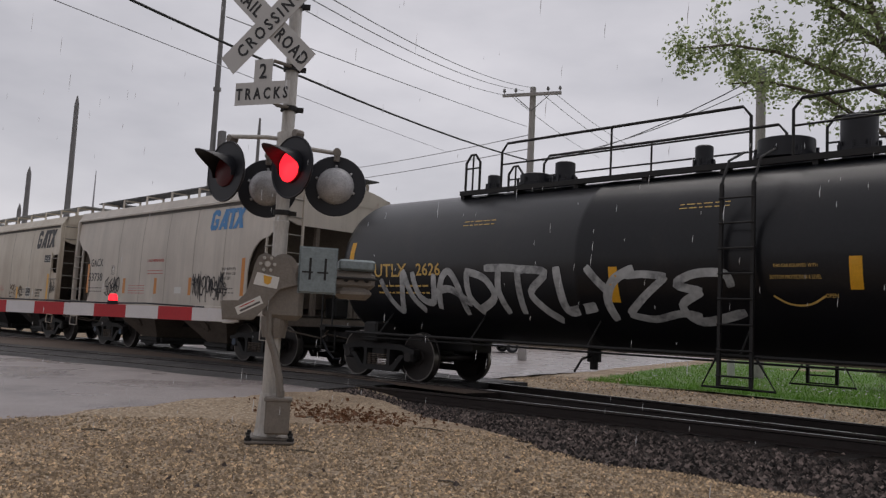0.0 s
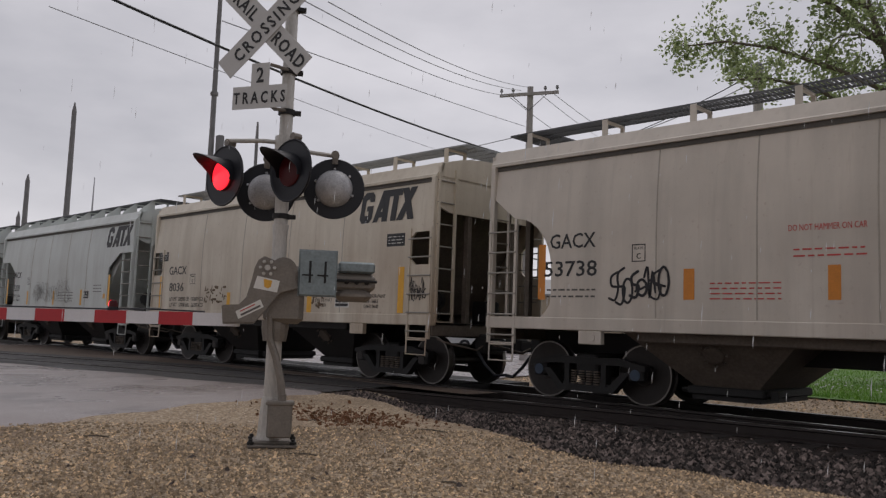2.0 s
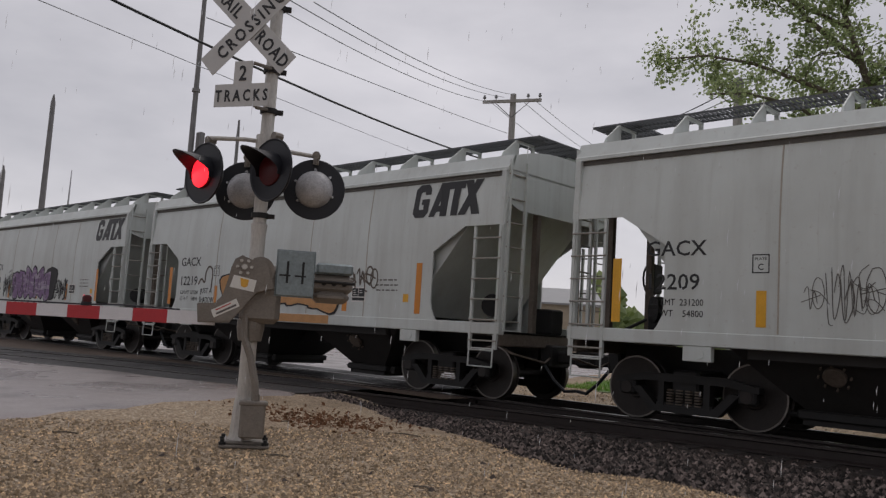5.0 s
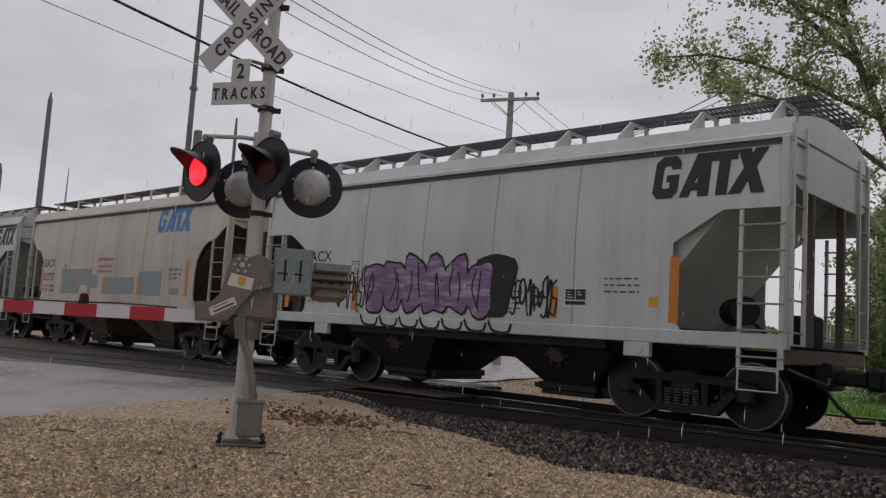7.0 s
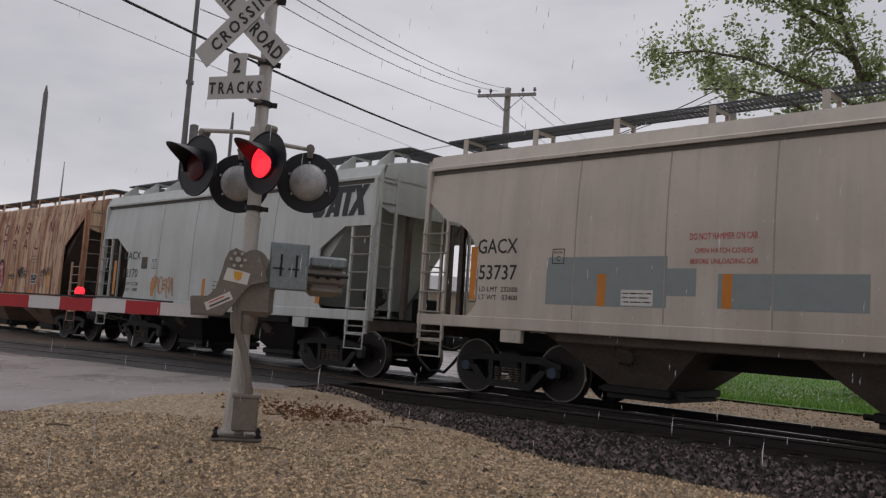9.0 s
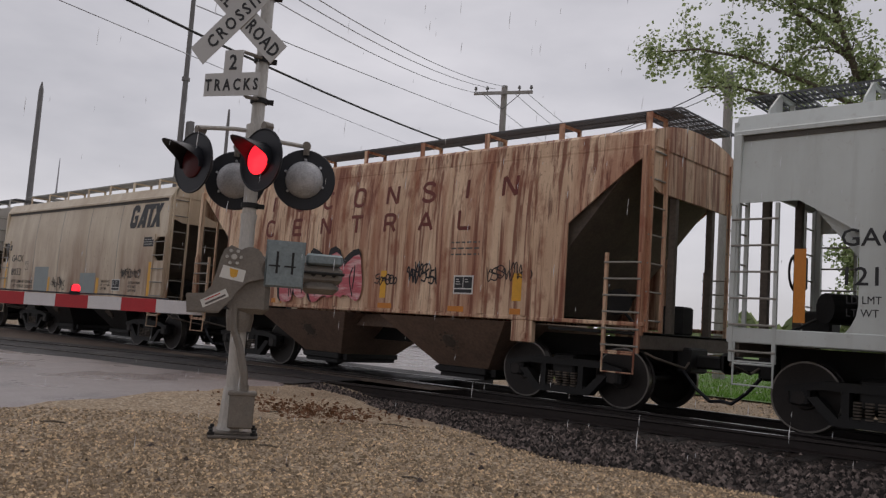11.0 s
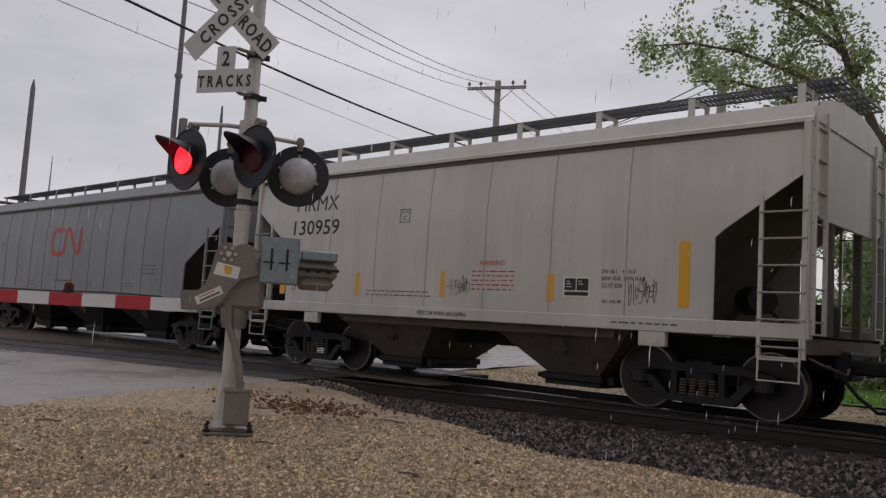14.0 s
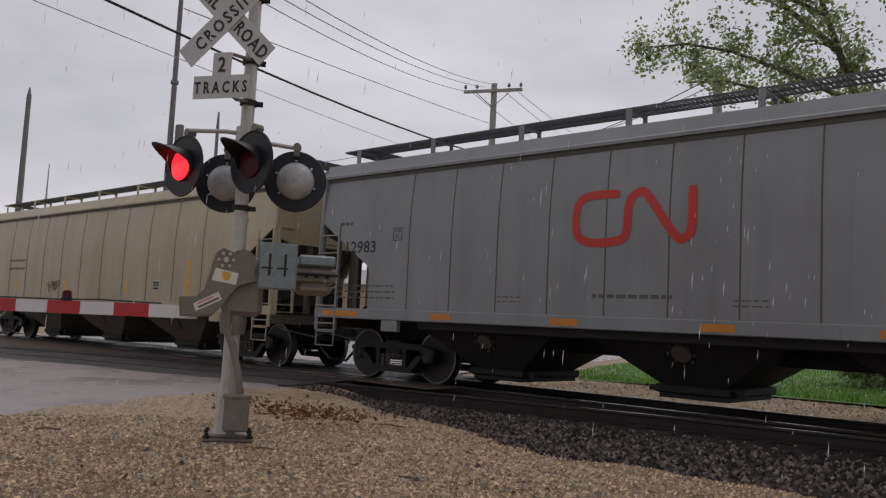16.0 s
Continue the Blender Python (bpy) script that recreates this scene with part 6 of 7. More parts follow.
def tank_car():
    """A black tank car with a platform, rails and ladders at its middle."""
    car = thing("tank_car", "glossy black tank car with white sprayed lettering", "freight car", "cars of the freight train")
    rolling = []
    half = 8.35
    s = Shape()
    rings = []
    for k in range(7):
        a = math.pi / 2 * k / 6
        rings.append((-half - 0.5 + 0.62 * (1 - math.cos(a)), TANK_R * math.sin(a) if k else 0.02))
    prof = rings + [(-2.7, TANK_R), (-2.68, TANK_R + 0.008), (-2.6, TANK_R + 0.008), (-2.58, TANK_R), (2.58, TANK_R), (2.6, TANK_R + 0.008), (2.68, TANK_R + 0.008), (2.7, TANK_R)] + [(-x, r) for x, r in rings[::-1]]
    s.lathe([(x, r) for x, r in prof], pose(0, 0, TANK_Z, 0, 90, 0), n=56)
    part("tank_shell", s, M_BLACK_TANK, car, smooth=True)
    for q in (-1, 1):
        s = Shape()
        s.box(q * (half - 2.6), q * (half + 0.6), -0.3, 0.3, 0.75, 1.15, bevel=0.03)
        s.box(q * (half - 1.0), q * (half - 0.6), -1.3, 1.3, 0.85, 1.25, bevel=0.04)
        part("stub_sill", s, M_DARK, car)
        s = Shape()
        s.box(q * (half + 0.45), q * (half + 0.62), -1.45, 1.45, 1.0, 1.14, bevel=0.02)
        s.box(q * (half - 0.4), q * (half + 0.6), -1.45, -0.9, 1.1, 1.13)
        part("end_sill", s, M_DARK, car)
        for side in (-1, 1):
            s = Shape().path([(q * (half + 0.55), side * 1.45, 1.1), (q * (half + 0.55), side * 1.45, 2.2), (q * (half + 0.2), side * 1.45, 2.2), (q * (half + 0.2), side * 1.45, 1.1)], 0.018)
            s.path([(q * (half + 0.5), side * 1.47, 1.05), (q * (half + 0.5), side * 1.47, 0.6), (q * (half + 0.05), side * 1.47, 0.6), (q * (half + 0.05), side * 1.47, 1.05)], 0.016)
            part("end_handrail", s, M_DARK, car)
        coupler(car, q * (half + 0.55), q)
        truck(car, q * (half - 0.8), rolling)
    for side in (-1, 1):
        s = Shape()
        s.tube((-half + 0.2, side * 1.4, 1.02), (half - 0.2, side * 1.4, 1.02), 0.025, n=8)
        s.tube((-half + 0.4, side * 1.3, 0.94), (half - 0.4, side * 1.3, 0.94), 0.016, n=6)
        for k in range(7):
            x = -half + 1.2 + k * (2 * half - 2.4) / 6
            s.tube((x, side * 1.4, 1.02), (x, side * 1.05, 1.42), 0.016, n=6)
        part("side_handrail", s, M_DARK, car)
        lad = ladder(car, -0.24, 0.2, side * 1.5, 0.62, 3.3, 8, M_DARK, name="side_ladder")
        s = Shape()
        for x in (-0.24, 0.2):
            s.path([(x, side * 1.5, 3.3), (x, side * 1.3, 3.65), (x, side * 0.85, 3.85)], 0.02)
        s.path([(-0.27, side * 1.5, 1.0), (-0.5, side * 1.45, 0.6), (0.5, side * 1.45, 0.6), (0.27, side * 1.5, 1.0)], 0.018)
        part("ladder_brace", s, M_DARK, lad)
    for side in (-1, 1):
        s = Shape().box(-5.9, 5.9, side * 0.42, side * 0.66, 3.73, 3.755)
        s.box(-5.9, 5.9, side * 0.64, side * 0.67, 3.69, 3.775)
        for k in range(10):
            x = -5.85 + k * 1.3
            s.box(x - 0.04, x + 0.04, side * 0.4, side * 0.64, 3.55, 3.74)
        part("top_walkway", s, M_DARK, car, "black walkway along the tank top")
    for x0, x1, z in ((-4.92, -0.25, 4.58), (0.35, 4.6, 4.58), (-5.8, -5.45, 4.46)):
        for y in (-0.62, 0.62):
            s = Shape().path([(x0, y, 3.74), (x0, y, z - 0.15), (x0 + 0.12, y, z), (x1 - 0.12, y, z), (x1, y, z - 0.15), (x1, y, 3.74)], 0.024)
            s.tube((x0, y, 4.2), (x1, y, 4.2), 0.016, n=6)
            s.tube(((x0 + x1) / 2, y, 3.74), ((x0 + x1) / 2, y, z), 0.018, n=6)
            part("guard_rail", s, M_DARK, car)
    dome_bolt = Shape().tube((0, 0, 0), (0, 0, 0.12), 0.025, n=6).mesh("dome_bolt", M_LAMP_BLACK)
    for x, r, h in ((-4.6, 0.3, 0.22), (-3.95, 0.18, 0.38), (0.0, 0.4, 0.3), (1.0, 0.24, 0.5), (-5.64, 0.12, 0.3), (-1.28, 0.14, 0.36), (3.4, 0.3, 0.25)):
        s = Shape().lathe([(3.6, r * 0.9), (3.85, r * 0.9), (3.86, r * 1.15), (3.92, r * 1.15), (3.93, r), (3.85 + h, r), (3.87 + h, r * 0.8)], pose(x, 0, 0), n=18)
        dome = part("valve_dome", s, M_LAMP_BLACK, car, smooth=True)
        for k in range(8):
            a = k * math.pi / 4
            bolt = part("dome_bolt", dome_bolt, None, dome)
            bolt.matrix_basis = pose(x + r * 1.12 * math.cos(a), r * 1.12 * math.sin(a), 3.88)
    s = Shape().tube((-3.2, 0, 0.75), (-3.2, 0, 1.0), 0.12, n=12)
    s.tube((-3.2, 0, 0.62), (-3.2, 0, 0.78), 0.07, n=10)
    s.path([(-3.2, -0.1, 0.85), (-3.1, -0.5, 0.8), (-3.1, -0.7, 0.6)], 0.02)
    part("bottom_valve", s, M_DARK, car)
    sk = tank_skin
    o = 0.27
    words(car, "UTLX", -7.64 + o, -6.73 + o, 2.1, 2.35, M_TANK_LET, sk, 0.012)
    words(car, "2626", -6.48 + o, -5.85 + o, 2.12, 2.35, M_TANK_LET, sk, 0.012)
    block(car, "reflector", -8.15, -8.02, 1.98, 2.8, M_YELLOW, skin=sk)
    block(car, "reflector", -2.05, -1.9, 1.7, 2.22, M_YELLOW, skin=sk)
    block(car, "reflector", 1.35, 1.5, 1.9, 2.3, M_YELLOW, skin=sk)
    lines(car, -5.2, -4.45, 2.98, 3.12, 2, M_TANK_LET, 101, sk)
    lines(car, -1.0, -0.25, 3.02, 3.14, 2, M_TANK_LET, 102, sk)
    lines(car, -7.3, -5.9, 1.75, 2.0, 2, M_TANK_LET, 103, sk)
    words(car, "THIS CAR EQUIPPED WITH", 0.42, 0.98, 2.17, 2.22, M_TANK_LET, sk, 0.0)
    words(car, "BOTTOM PROTECTION & LEVEL", 0.38, 1.02, 2.03, 2.08, M_TANK_LET, sk, 0.0)
    words(car, "OPEN", 1.05, 1.2, 1.8, 1.85, M_TANK_LET, sk, 0.0)
    s = Shape()
    stroke(s, [(0, 1), (0.25, 0.35), (0.5, 0.15), (0.75, 0.35), (1, 1)], 0.025, (0.4, 1.05, 1.68, 1.82))
    part("dial_arc", laid(s, sk, 0.004), M_TANK_LET, car)
    # white sprayed letters
    s = Shape()
    a = (-3.05, -2.35, 1.48, 2.24)
    stroke(s, [(0.05, 1.0), (0.1, 0.6), (0.2, 0.12), (0.6, 0.14), (1.0, 0.2)], 0.15, a)
    b = (-2.5, -1.6, 1.42, 2.23)
    stroke(s, [(0.05, 1.0), (0.25, 0.75), (0.5, 0.5)], 0.13, b)
    stroke(s, [(0.98, 0.95), (0.6, 0.75), (0.42, 0.4), (0.5, 0.02)], 0.15, b)
    c = (-1.85, -1.1, 1.46, 2.14)
    stroke(s, [(0.1, 0.92), (0.5, 0.95), (1.0, 0.9)], 0.11, c)
    stroke(s, [(1.0, 0.9), (0.5, 0.5), (0.05, 0.1)], 0.11, c)
    stroke(s, [(0.05, 0.1), (0.6, 0.02), (1.2, 0.15), (1.6, 0.1)], 0.1, c)
    d = (-1.05, -0.1, 1.42, 2.14)
    stroke(s, [(0.95, 0.7), (0.85, 0.95), (0.4, 0.95), (0.1, 0.75), (0.5, 0.62)], 0.12, d)
    stroke(s, [(0.5, 0.62), (0.15, 0.35), (0.4, 0.05), (1.1, 0.25)], 0.12, d)
    part("spray_tag", laid(s, sk, 0.005), M_GRAF_WHITE, car, "white sprayed letters")
    s = Shape()
    for k, pts in enumerate((
            [(0.0, 0.75), (0.05, 0.3), (0.1, 0.1), (0.14, 0.5), (0.16, 0.9), (0.2, 0.4), (0.26, 0.1)],
            [(0.22, 0.9), (0.25, 0.4), (0.33, 0.3), (0.36, 0.85)],
            [(0.36, 0.15), (0.4, 0.7), (0.45, 0.9), (0.5, 0.6), (0.52, 0.05)], [(0.34, 0.45), (0.45, 0.55), (0.56, 0.25)],
            [(0.56, 0.9), (0.56, 0.4), (0.62, 0.1)], [(0.55, 0.9), (0.66, 0.75), (0.7, 0.4), (0.6, 0.15)],
            [(0.66, 0.95), (0.78, 0.95), (0.88, 0.9)], [(0.74, 0.9), (0.73, 0.5), (0.76, 0.1)],
            [(0.84, 0.95), (0.84, 0.5), (0.84, 0.1)], [(0.84, 0.92), (0.98, 0.85), (0.9, 0.5), (0.95, 0.2), (1.02, 0.0)])):
        stroke(s, pts, 0.13, (-7.2, -3.15, 1.4, 2.28))
    part("spray_tag", laid(s, sk, 0.005), M_GRAF_WHITE, car, "white sprayed tag")
    return car, rolling


M_SEAM_LIGHT = material("seam_grime", srgb(166, 158, 146), 0.5, vary=0.2, scale=3)
TRAIN = []


def join(built, front, back):
    car, rolling = built
    TRAIN.append((car, (front + back) / 2, rolling))


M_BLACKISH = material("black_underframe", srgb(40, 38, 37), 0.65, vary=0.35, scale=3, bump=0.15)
M_WALK_LIGHT = material("galvanised_walk", srgb(150, 152, 152), 0.5, metal=0.3, vary=0.2)
M_BAY_BROWN = material("brown_bay_sheet", srgb(128, 106, 92), 0.6, vary=0.35, scale=3, fine=20, bump=0.15)
join(tank_car(), 3.75, -13.49)
join(hopper("covered_hopper", 11.29, "round", M_CREAM, "cream covered hopper with black scrawls and blue mark", mark_cream_first), -15.16, -26.45)
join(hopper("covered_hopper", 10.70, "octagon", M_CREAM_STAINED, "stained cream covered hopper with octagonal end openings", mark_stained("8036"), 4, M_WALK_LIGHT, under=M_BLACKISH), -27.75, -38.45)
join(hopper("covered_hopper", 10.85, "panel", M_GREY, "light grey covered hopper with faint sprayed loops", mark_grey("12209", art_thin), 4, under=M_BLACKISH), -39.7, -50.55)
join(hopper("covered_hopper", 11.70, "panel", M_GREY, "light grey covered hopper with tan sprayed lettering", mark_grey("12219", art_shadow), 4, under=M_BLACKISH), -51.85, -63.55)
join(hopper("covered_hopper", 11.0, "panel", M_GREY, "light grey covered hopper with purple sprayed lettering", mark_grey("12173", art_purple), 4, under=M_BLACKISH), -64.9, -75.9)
join(hopper("covered_hopper", 11.45, "round", M_CREAM, "cream covered hopper with blue-grey repaint patches", mark_cream_second), -77.4, -88.85)
join(hopper("covered_hopper", 11.0, "panel", M_GREY, "light grey covered hopper with a small tag", mark_grey("12170", art_small), 4, under=M_BLACKISH), -90.1, -101.1)
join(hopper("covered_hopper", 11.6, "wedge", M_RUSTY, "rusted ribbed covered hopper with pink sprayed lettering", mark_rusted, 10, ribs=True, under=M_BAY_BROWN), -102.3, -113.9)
join(hopper("covered_hopper", 10.5, "octagon", M_CREAM_DIRTY, "rust-streaked cream covered hopper with grey repaint patches", mark_stained("8033"), 4, M_WALK_LIGHT, under=M_BLACKISH), -115.25, -125.75)
join(hopper("covered_hopper", 11.35, "slant", M_GREY_PALE, "pale grey covered hopper with slanted end openings", mark_pale, 6), -127.0, -138.35)
join(hopper("covered_hopper", 14.7, "slant", M_CNGREY, "mid-grey covered hopper with a red owner's mark", mark_mid_grey, 11, bays=3, under=M_BLACKISH, seam_mat=M_SEAM_AND_SHADE), -139.6, -154.3)
join(hopper("covered_hopper", 16.4, "slant", M_TAN, "tan ribbed covered hopper at the rear", mark_tan, 10, bays=3, seam_mat=M_SEAM_AND_SHADE), -155.7, -172.1)


# ---- behind the tracks: poles, wires, tree, buildings ----
def utility_pole(x, y, top, label, radius=0.16, arms=((0.35, 1.25),), turn=24.0, at_base=0.05, mat=None):
    p = thing("utility_pole", label, "utility pole", at=pose(x, y, at_base))
    s = Shape().lathe([(-0.3, radius * 1.25), (1.5, radius * 1.2), (top - at_base, radius * 0.85)], n=14)
    part("pole", s, mat or M_WOOD_POLE, p, smooth=True)
    for down, half in arms:
        z = top - at_base - down
        d = Vector((math.cos(radians(turn)), math.sin(radians(turn)), 0))
        m = pose(0, 0, z, 0, 0, turn)
        s = Shape().box(-half, half, -radius - 0.1, -radius, -0.06, 0.06, m)
        arm = part("crossarm", s, M_WOOD_POLE, p)
        s = Shape()
        for q in (-1, 1):
            s.add([m @ Vector(v) for v in ((q * half * 0.6, -radius - 0.05, -0.04), (q * half * 0.6 + 0.04, -radius - 0.05, -0.04), (0.03, -radius - 0.05, -0.7), (-0.03, -radius - 0.05, -0.7))], [(0, 1, 2, 3)])
        part("brace", s, M_DARK_POLE, arm)
        for q in (-0.95, -0.55, 0.55, 0.95):
            c = m @ Vector((q * half, -radius - 0.05, 0.06))
            s = Shape().lathe([(0, 0.02), (0.08, 0.02), (0.09, 0.06), (0.14, 0.07), (0.18, 0.045), (0.22, 0.05), (0.24, 0.0)], Matrix.Translation(c), n=10, cap1=False)
            part("insulator", s, M_DARK_POLE, arm)
    return p


utility_pole(-21.4, 26.35, 11.35, "grey wooden utility pole with a crossarm behind the road", 0.15)
big_pole = utility_pole(-11.75, 26.5, 10.3, "weathered wooden pole without wires near the tree", 0.17, arms=())
part("pole_cap", Shape().lathe([(10.1, 0.19), (10.3, 0.19), (10.4, 0.1)], n=12), M_DARK_POLE, big_pole)
s = Shape()
for q in (-0.3, 0.3):
    s.tube((q, -0.18, 9.9), (q * 0.2, -0.1, 9.6), 0.05, n=8)
part("pole_bracket", s, M_DARK_POLE, big_pole)
stub = thing("marker_post", "short white marker post on the lawn", "post", at=pose(-12.35, 25.9, 0.06))
part("post_body", Shape().lathe([(-0.1, 0.12), (1.05, 0.12), (1.1, 0.09)], n=14), M_SIGN, stub)

tall = thing("light_mast", "tall grey steel mast with a side cabinet", "mast", at=pose(-32.5, 18.05, 0.05))
part("mast_tube", Shape().lathe([(0, 0.14), (9, 0.12), (16.5, 0.09)], n=12), M_DARK_POLE, tall, smooth=True)
part("mast_collar", Shape().lathe([(11.0, 0.17), (11.15, 0.17)], n=12), M_DARK_POLE, tall)
part("side_post", Shape().box(0.16, 0.5, 0.1, 0.35, 0, 9.2, bevel=0.03), M_DARK_POLE, tall)
for x, y, top, r, label in ((-48.2, 18.0, 12.9, 0.17, "dark tapered pole standing beyond the train"), (-61.0, 20.0, 10.4, 0.2, "dark pole with guy wires far down the line"),
                            (-68.5, 22.0, 8.6, 0.2, "short dark pole far down the line"), (-23.5, 14.7, 7.3, 0.07, "thin grey pipe mast beside the track")):
    p = thing("line_pole", label, "pole", "poles along the railway", at=pose(x, y, 0.0))
    part("pole_shaft", Shape().lathe([(-0.2, r * 1.2), (top, r * 0.75), (top + 0.5, 0.03)], n=10), M_DARK_POLE, p, smooth=True)
aerial = thing("radio_aerial", "thin grey lattice aerial in the distance", "aerial", at=pose(-64.5, 26.0, 0.0))
part("aerial_shaft", Shape().path([(0, 0, 0), (0, 0, 9), (0.05, 0, 12)], [0.12, 0.08, 0.03]), M_WIRE_GREY, aerial)


def wire(a, b, r, mat, sag=0.25):
    w = thing("overhead_wire", "dark overhead cable" if mat is M_WIRE else "thin grey overhead wire strung between poles", "wire", "overhead wires")
    if mat is M_WIRE:
        w["label"] = "thick black overhead cable strung between poles"
    a, b = Vector(a), Vector(b)
    s = Shape().path([a.lerp(b, i / 10) - Vector((0, 0, sag * 4 * (i / 10) * (1 - i / 10))) for i in range(11)], r, n=5)
    part("strand", s, mat, w)


wire((-21.6, 26.5, 8.3), (-14.3, 4.8, 6.95), 0.03, M_WIRE, 0.3)
wire((-31.3, 31.3, 10.7), (-16.4, 5.5, 7.1), 0.0115, M_WIRE_GREY, 0.05)
wire((-22.2, 25.9, 11.0), (-12.5, 8.1, 7.0), 0.0115, M_WIRE_GREY, 0.3)
wire((-21.7, 26.1, 11.2), (-12.1, 8.4, 7.0), 0.0115, M_WIRE_GREY, 0.3)
wire((-21.3, 26.3, 11.3), (-11.8, 8.7, 7.0), 0.0115, M_WIRE_GREY, 0.3)
wire((-21.6, 26.3, 9.7), (-13.2, 7.4, 6.6), 0.0115, M_WIRE_GREY, 0.05)
wire((-22.2, 25.9, 11.0), (-33.9, 49.6, 14.0), 0.014, M_WIRE_GREY, 0.2)
wire((-21.0, 26.6, 11.0), (-32.6, 50.8, 14.5), 0.014, M_WIRE_GREY, 0.2)
wire((-20.5, 26.8, 11.0), (-32.0, 51.3, 14.8), 0.014, M_WIRE_GREY, 0.2)
wire((-11.9, 26.5, 10.1), (-30.7, 38.9, 11.5), 0.02, M_WIRE, 0.5)
wire((-11.9, 26.5, 9.8), (-21.5, 26.4, 8.2), 0.018, M_WIRE_GREY, 0.35)
wire((-21.6, 26.5, 9.4), (-60, 40, 13.5), 0.02, M_WIRE_GREY, 0.3)
wire((-21.6, 26.5, 8.8), (-60, 36, 11.5), 0.02, M_WIRE_GREY, 0.3)

M_LEAF = bpy.data.materials.new("spring_leaves")
M_LEAF.use_nodes = True
t_ = M_LEAF.node_tree
b_ = t_.nodes["Principled BSDF"]
b_.inputs["Roughness"].default_value = 0.55
geo_ = t_.nodes.new("ShaderNodeNewGeometry")
ramp_ = t_.nodes.new("ShaderNodeValToRGB")
ramp_.color_ramp.elements[0].color = srgb(122, 138, 92)
ramp_.color_ramp.elements[1].color = srgb(190, 202, 152)
t_.links.new(geo_.outputs["Random Per Island"], ramp_.inputs["Fac"])
t_.links.new(ramp_.outputs["Color"], b_.inputs["Base Color"])
tr_ = t_.nodes.new("ShaderNodeBsdfTranslucent")
t_.links.new(ramp_.outputs["Color"], tr_.inputs["Color"])
mx_ = t_.nodes.new("ShaderNodeMixShader")
mx_.inputs[0].default_value = 0.6
t_.links.new(b_.outputs[0], mx_.inputs[1])
t_.links.new(tr_.outputs[0], mx_.inputs[2])
t_.links.new(mx_.outputs[0], t_.nodes["Material Output"].inputs["Surface"])


def leaf(s, c, size, rng):
    """One pointed leaf, bent along its middle."""
    d = Vector((rng.gauss(0, 1), rng.gauss(0, 1), rng.gauss(-0.3, 0.8))).normalized()
    u = d.orthogonal().normalized()
    u.rotate(Matrix.Rotation(rng.uniform(0, 6.28), 3, d))
    w = d.cross(u) * size * 0.12
    s.add([c, c + d * size * 0.5 + u * size * 0.36, c + d * size, c + d * size * 0.5 - u * size * 0.36, c + d * size * 0.5 + w], [(0, 1, 4), (1, 2, 4), (2, 3, 4), (3, 0, 4)])


def tree(name, at, seed, limbs, twig_len, leaves_per, leaf_size, label, trunk_r, depth=3):
    """A branching tree: each limb is a list of points with a start radius; twigs and leaves grow along it."""
    rng = random.Random(seed)
    t = thing(name, label, "tree", at=at)
    wood, crown = Shape(), Shape()

    def grow(p, d, length, r, level):
        pts, q = [p.copy()], p.copy()
        n = 4
        for i in range(n):
            d = (d + Vector((rng.gauss(0, 0.22), rng.gauss(0, 0.22), rng.gauss(0.05, 0.2)))).normalized()
            q = q + d * length / n
            pts.append(q.copy())
        wood.path(pts, [r * (1 - 0.7 * i / n) for i in range(n + 1)], n=5)
        for i, c in enumerate(pts[1:]):
            if level > 0:
                for _ in range(2):
                    side = Vector((rng.gauss(0, 1), rng.gauss(0, 1), rng.gauss(0.1, 0.7))).normalized()
                    grow(c, (d * 0.5 + side).normalized(), length * rng.uniform(0.45, 0.75), r * 0.45, level - 1)
            else:
                for _ in range(leaves_per):
                    off = Vector((rng.gauss(0, 0.14), rng.gauss(0, 0.14), rng.gauss(-0.03, 0.14)))
                    leaf(crown, c + off, leaf_size * rng.uniform(0.6, 1.3), rng)

    for pts, r in limbs:
        pts = [Vector(p) for p in pts]
        n = len(pts)
        wood.path(pts, [r * (1 - 0.72 * i / (n - 1)) for i in range(n)], n=8)
        for i in range(1, n):
            d = (pts[i] - pts[i - 1]).normalized()
            for _ in range(depth):
                side = Vector((rng.gauss(0, 1), rng.gauss(0, 1), rng.gauss(0.15, 0.6))).normalized()
                grow(pts[i].lerp(pts[i - 1], rng.random()), (d * 0.6 + side).normalized(), twig_len * rng.uniform(0.6, 1.2), r * 0.22, 1)
    part("trunk", wood, M_BARK, t, smooth=True)
    part("crown", crown, M_LEAF, t, "sparse young spring leaves")
    return t


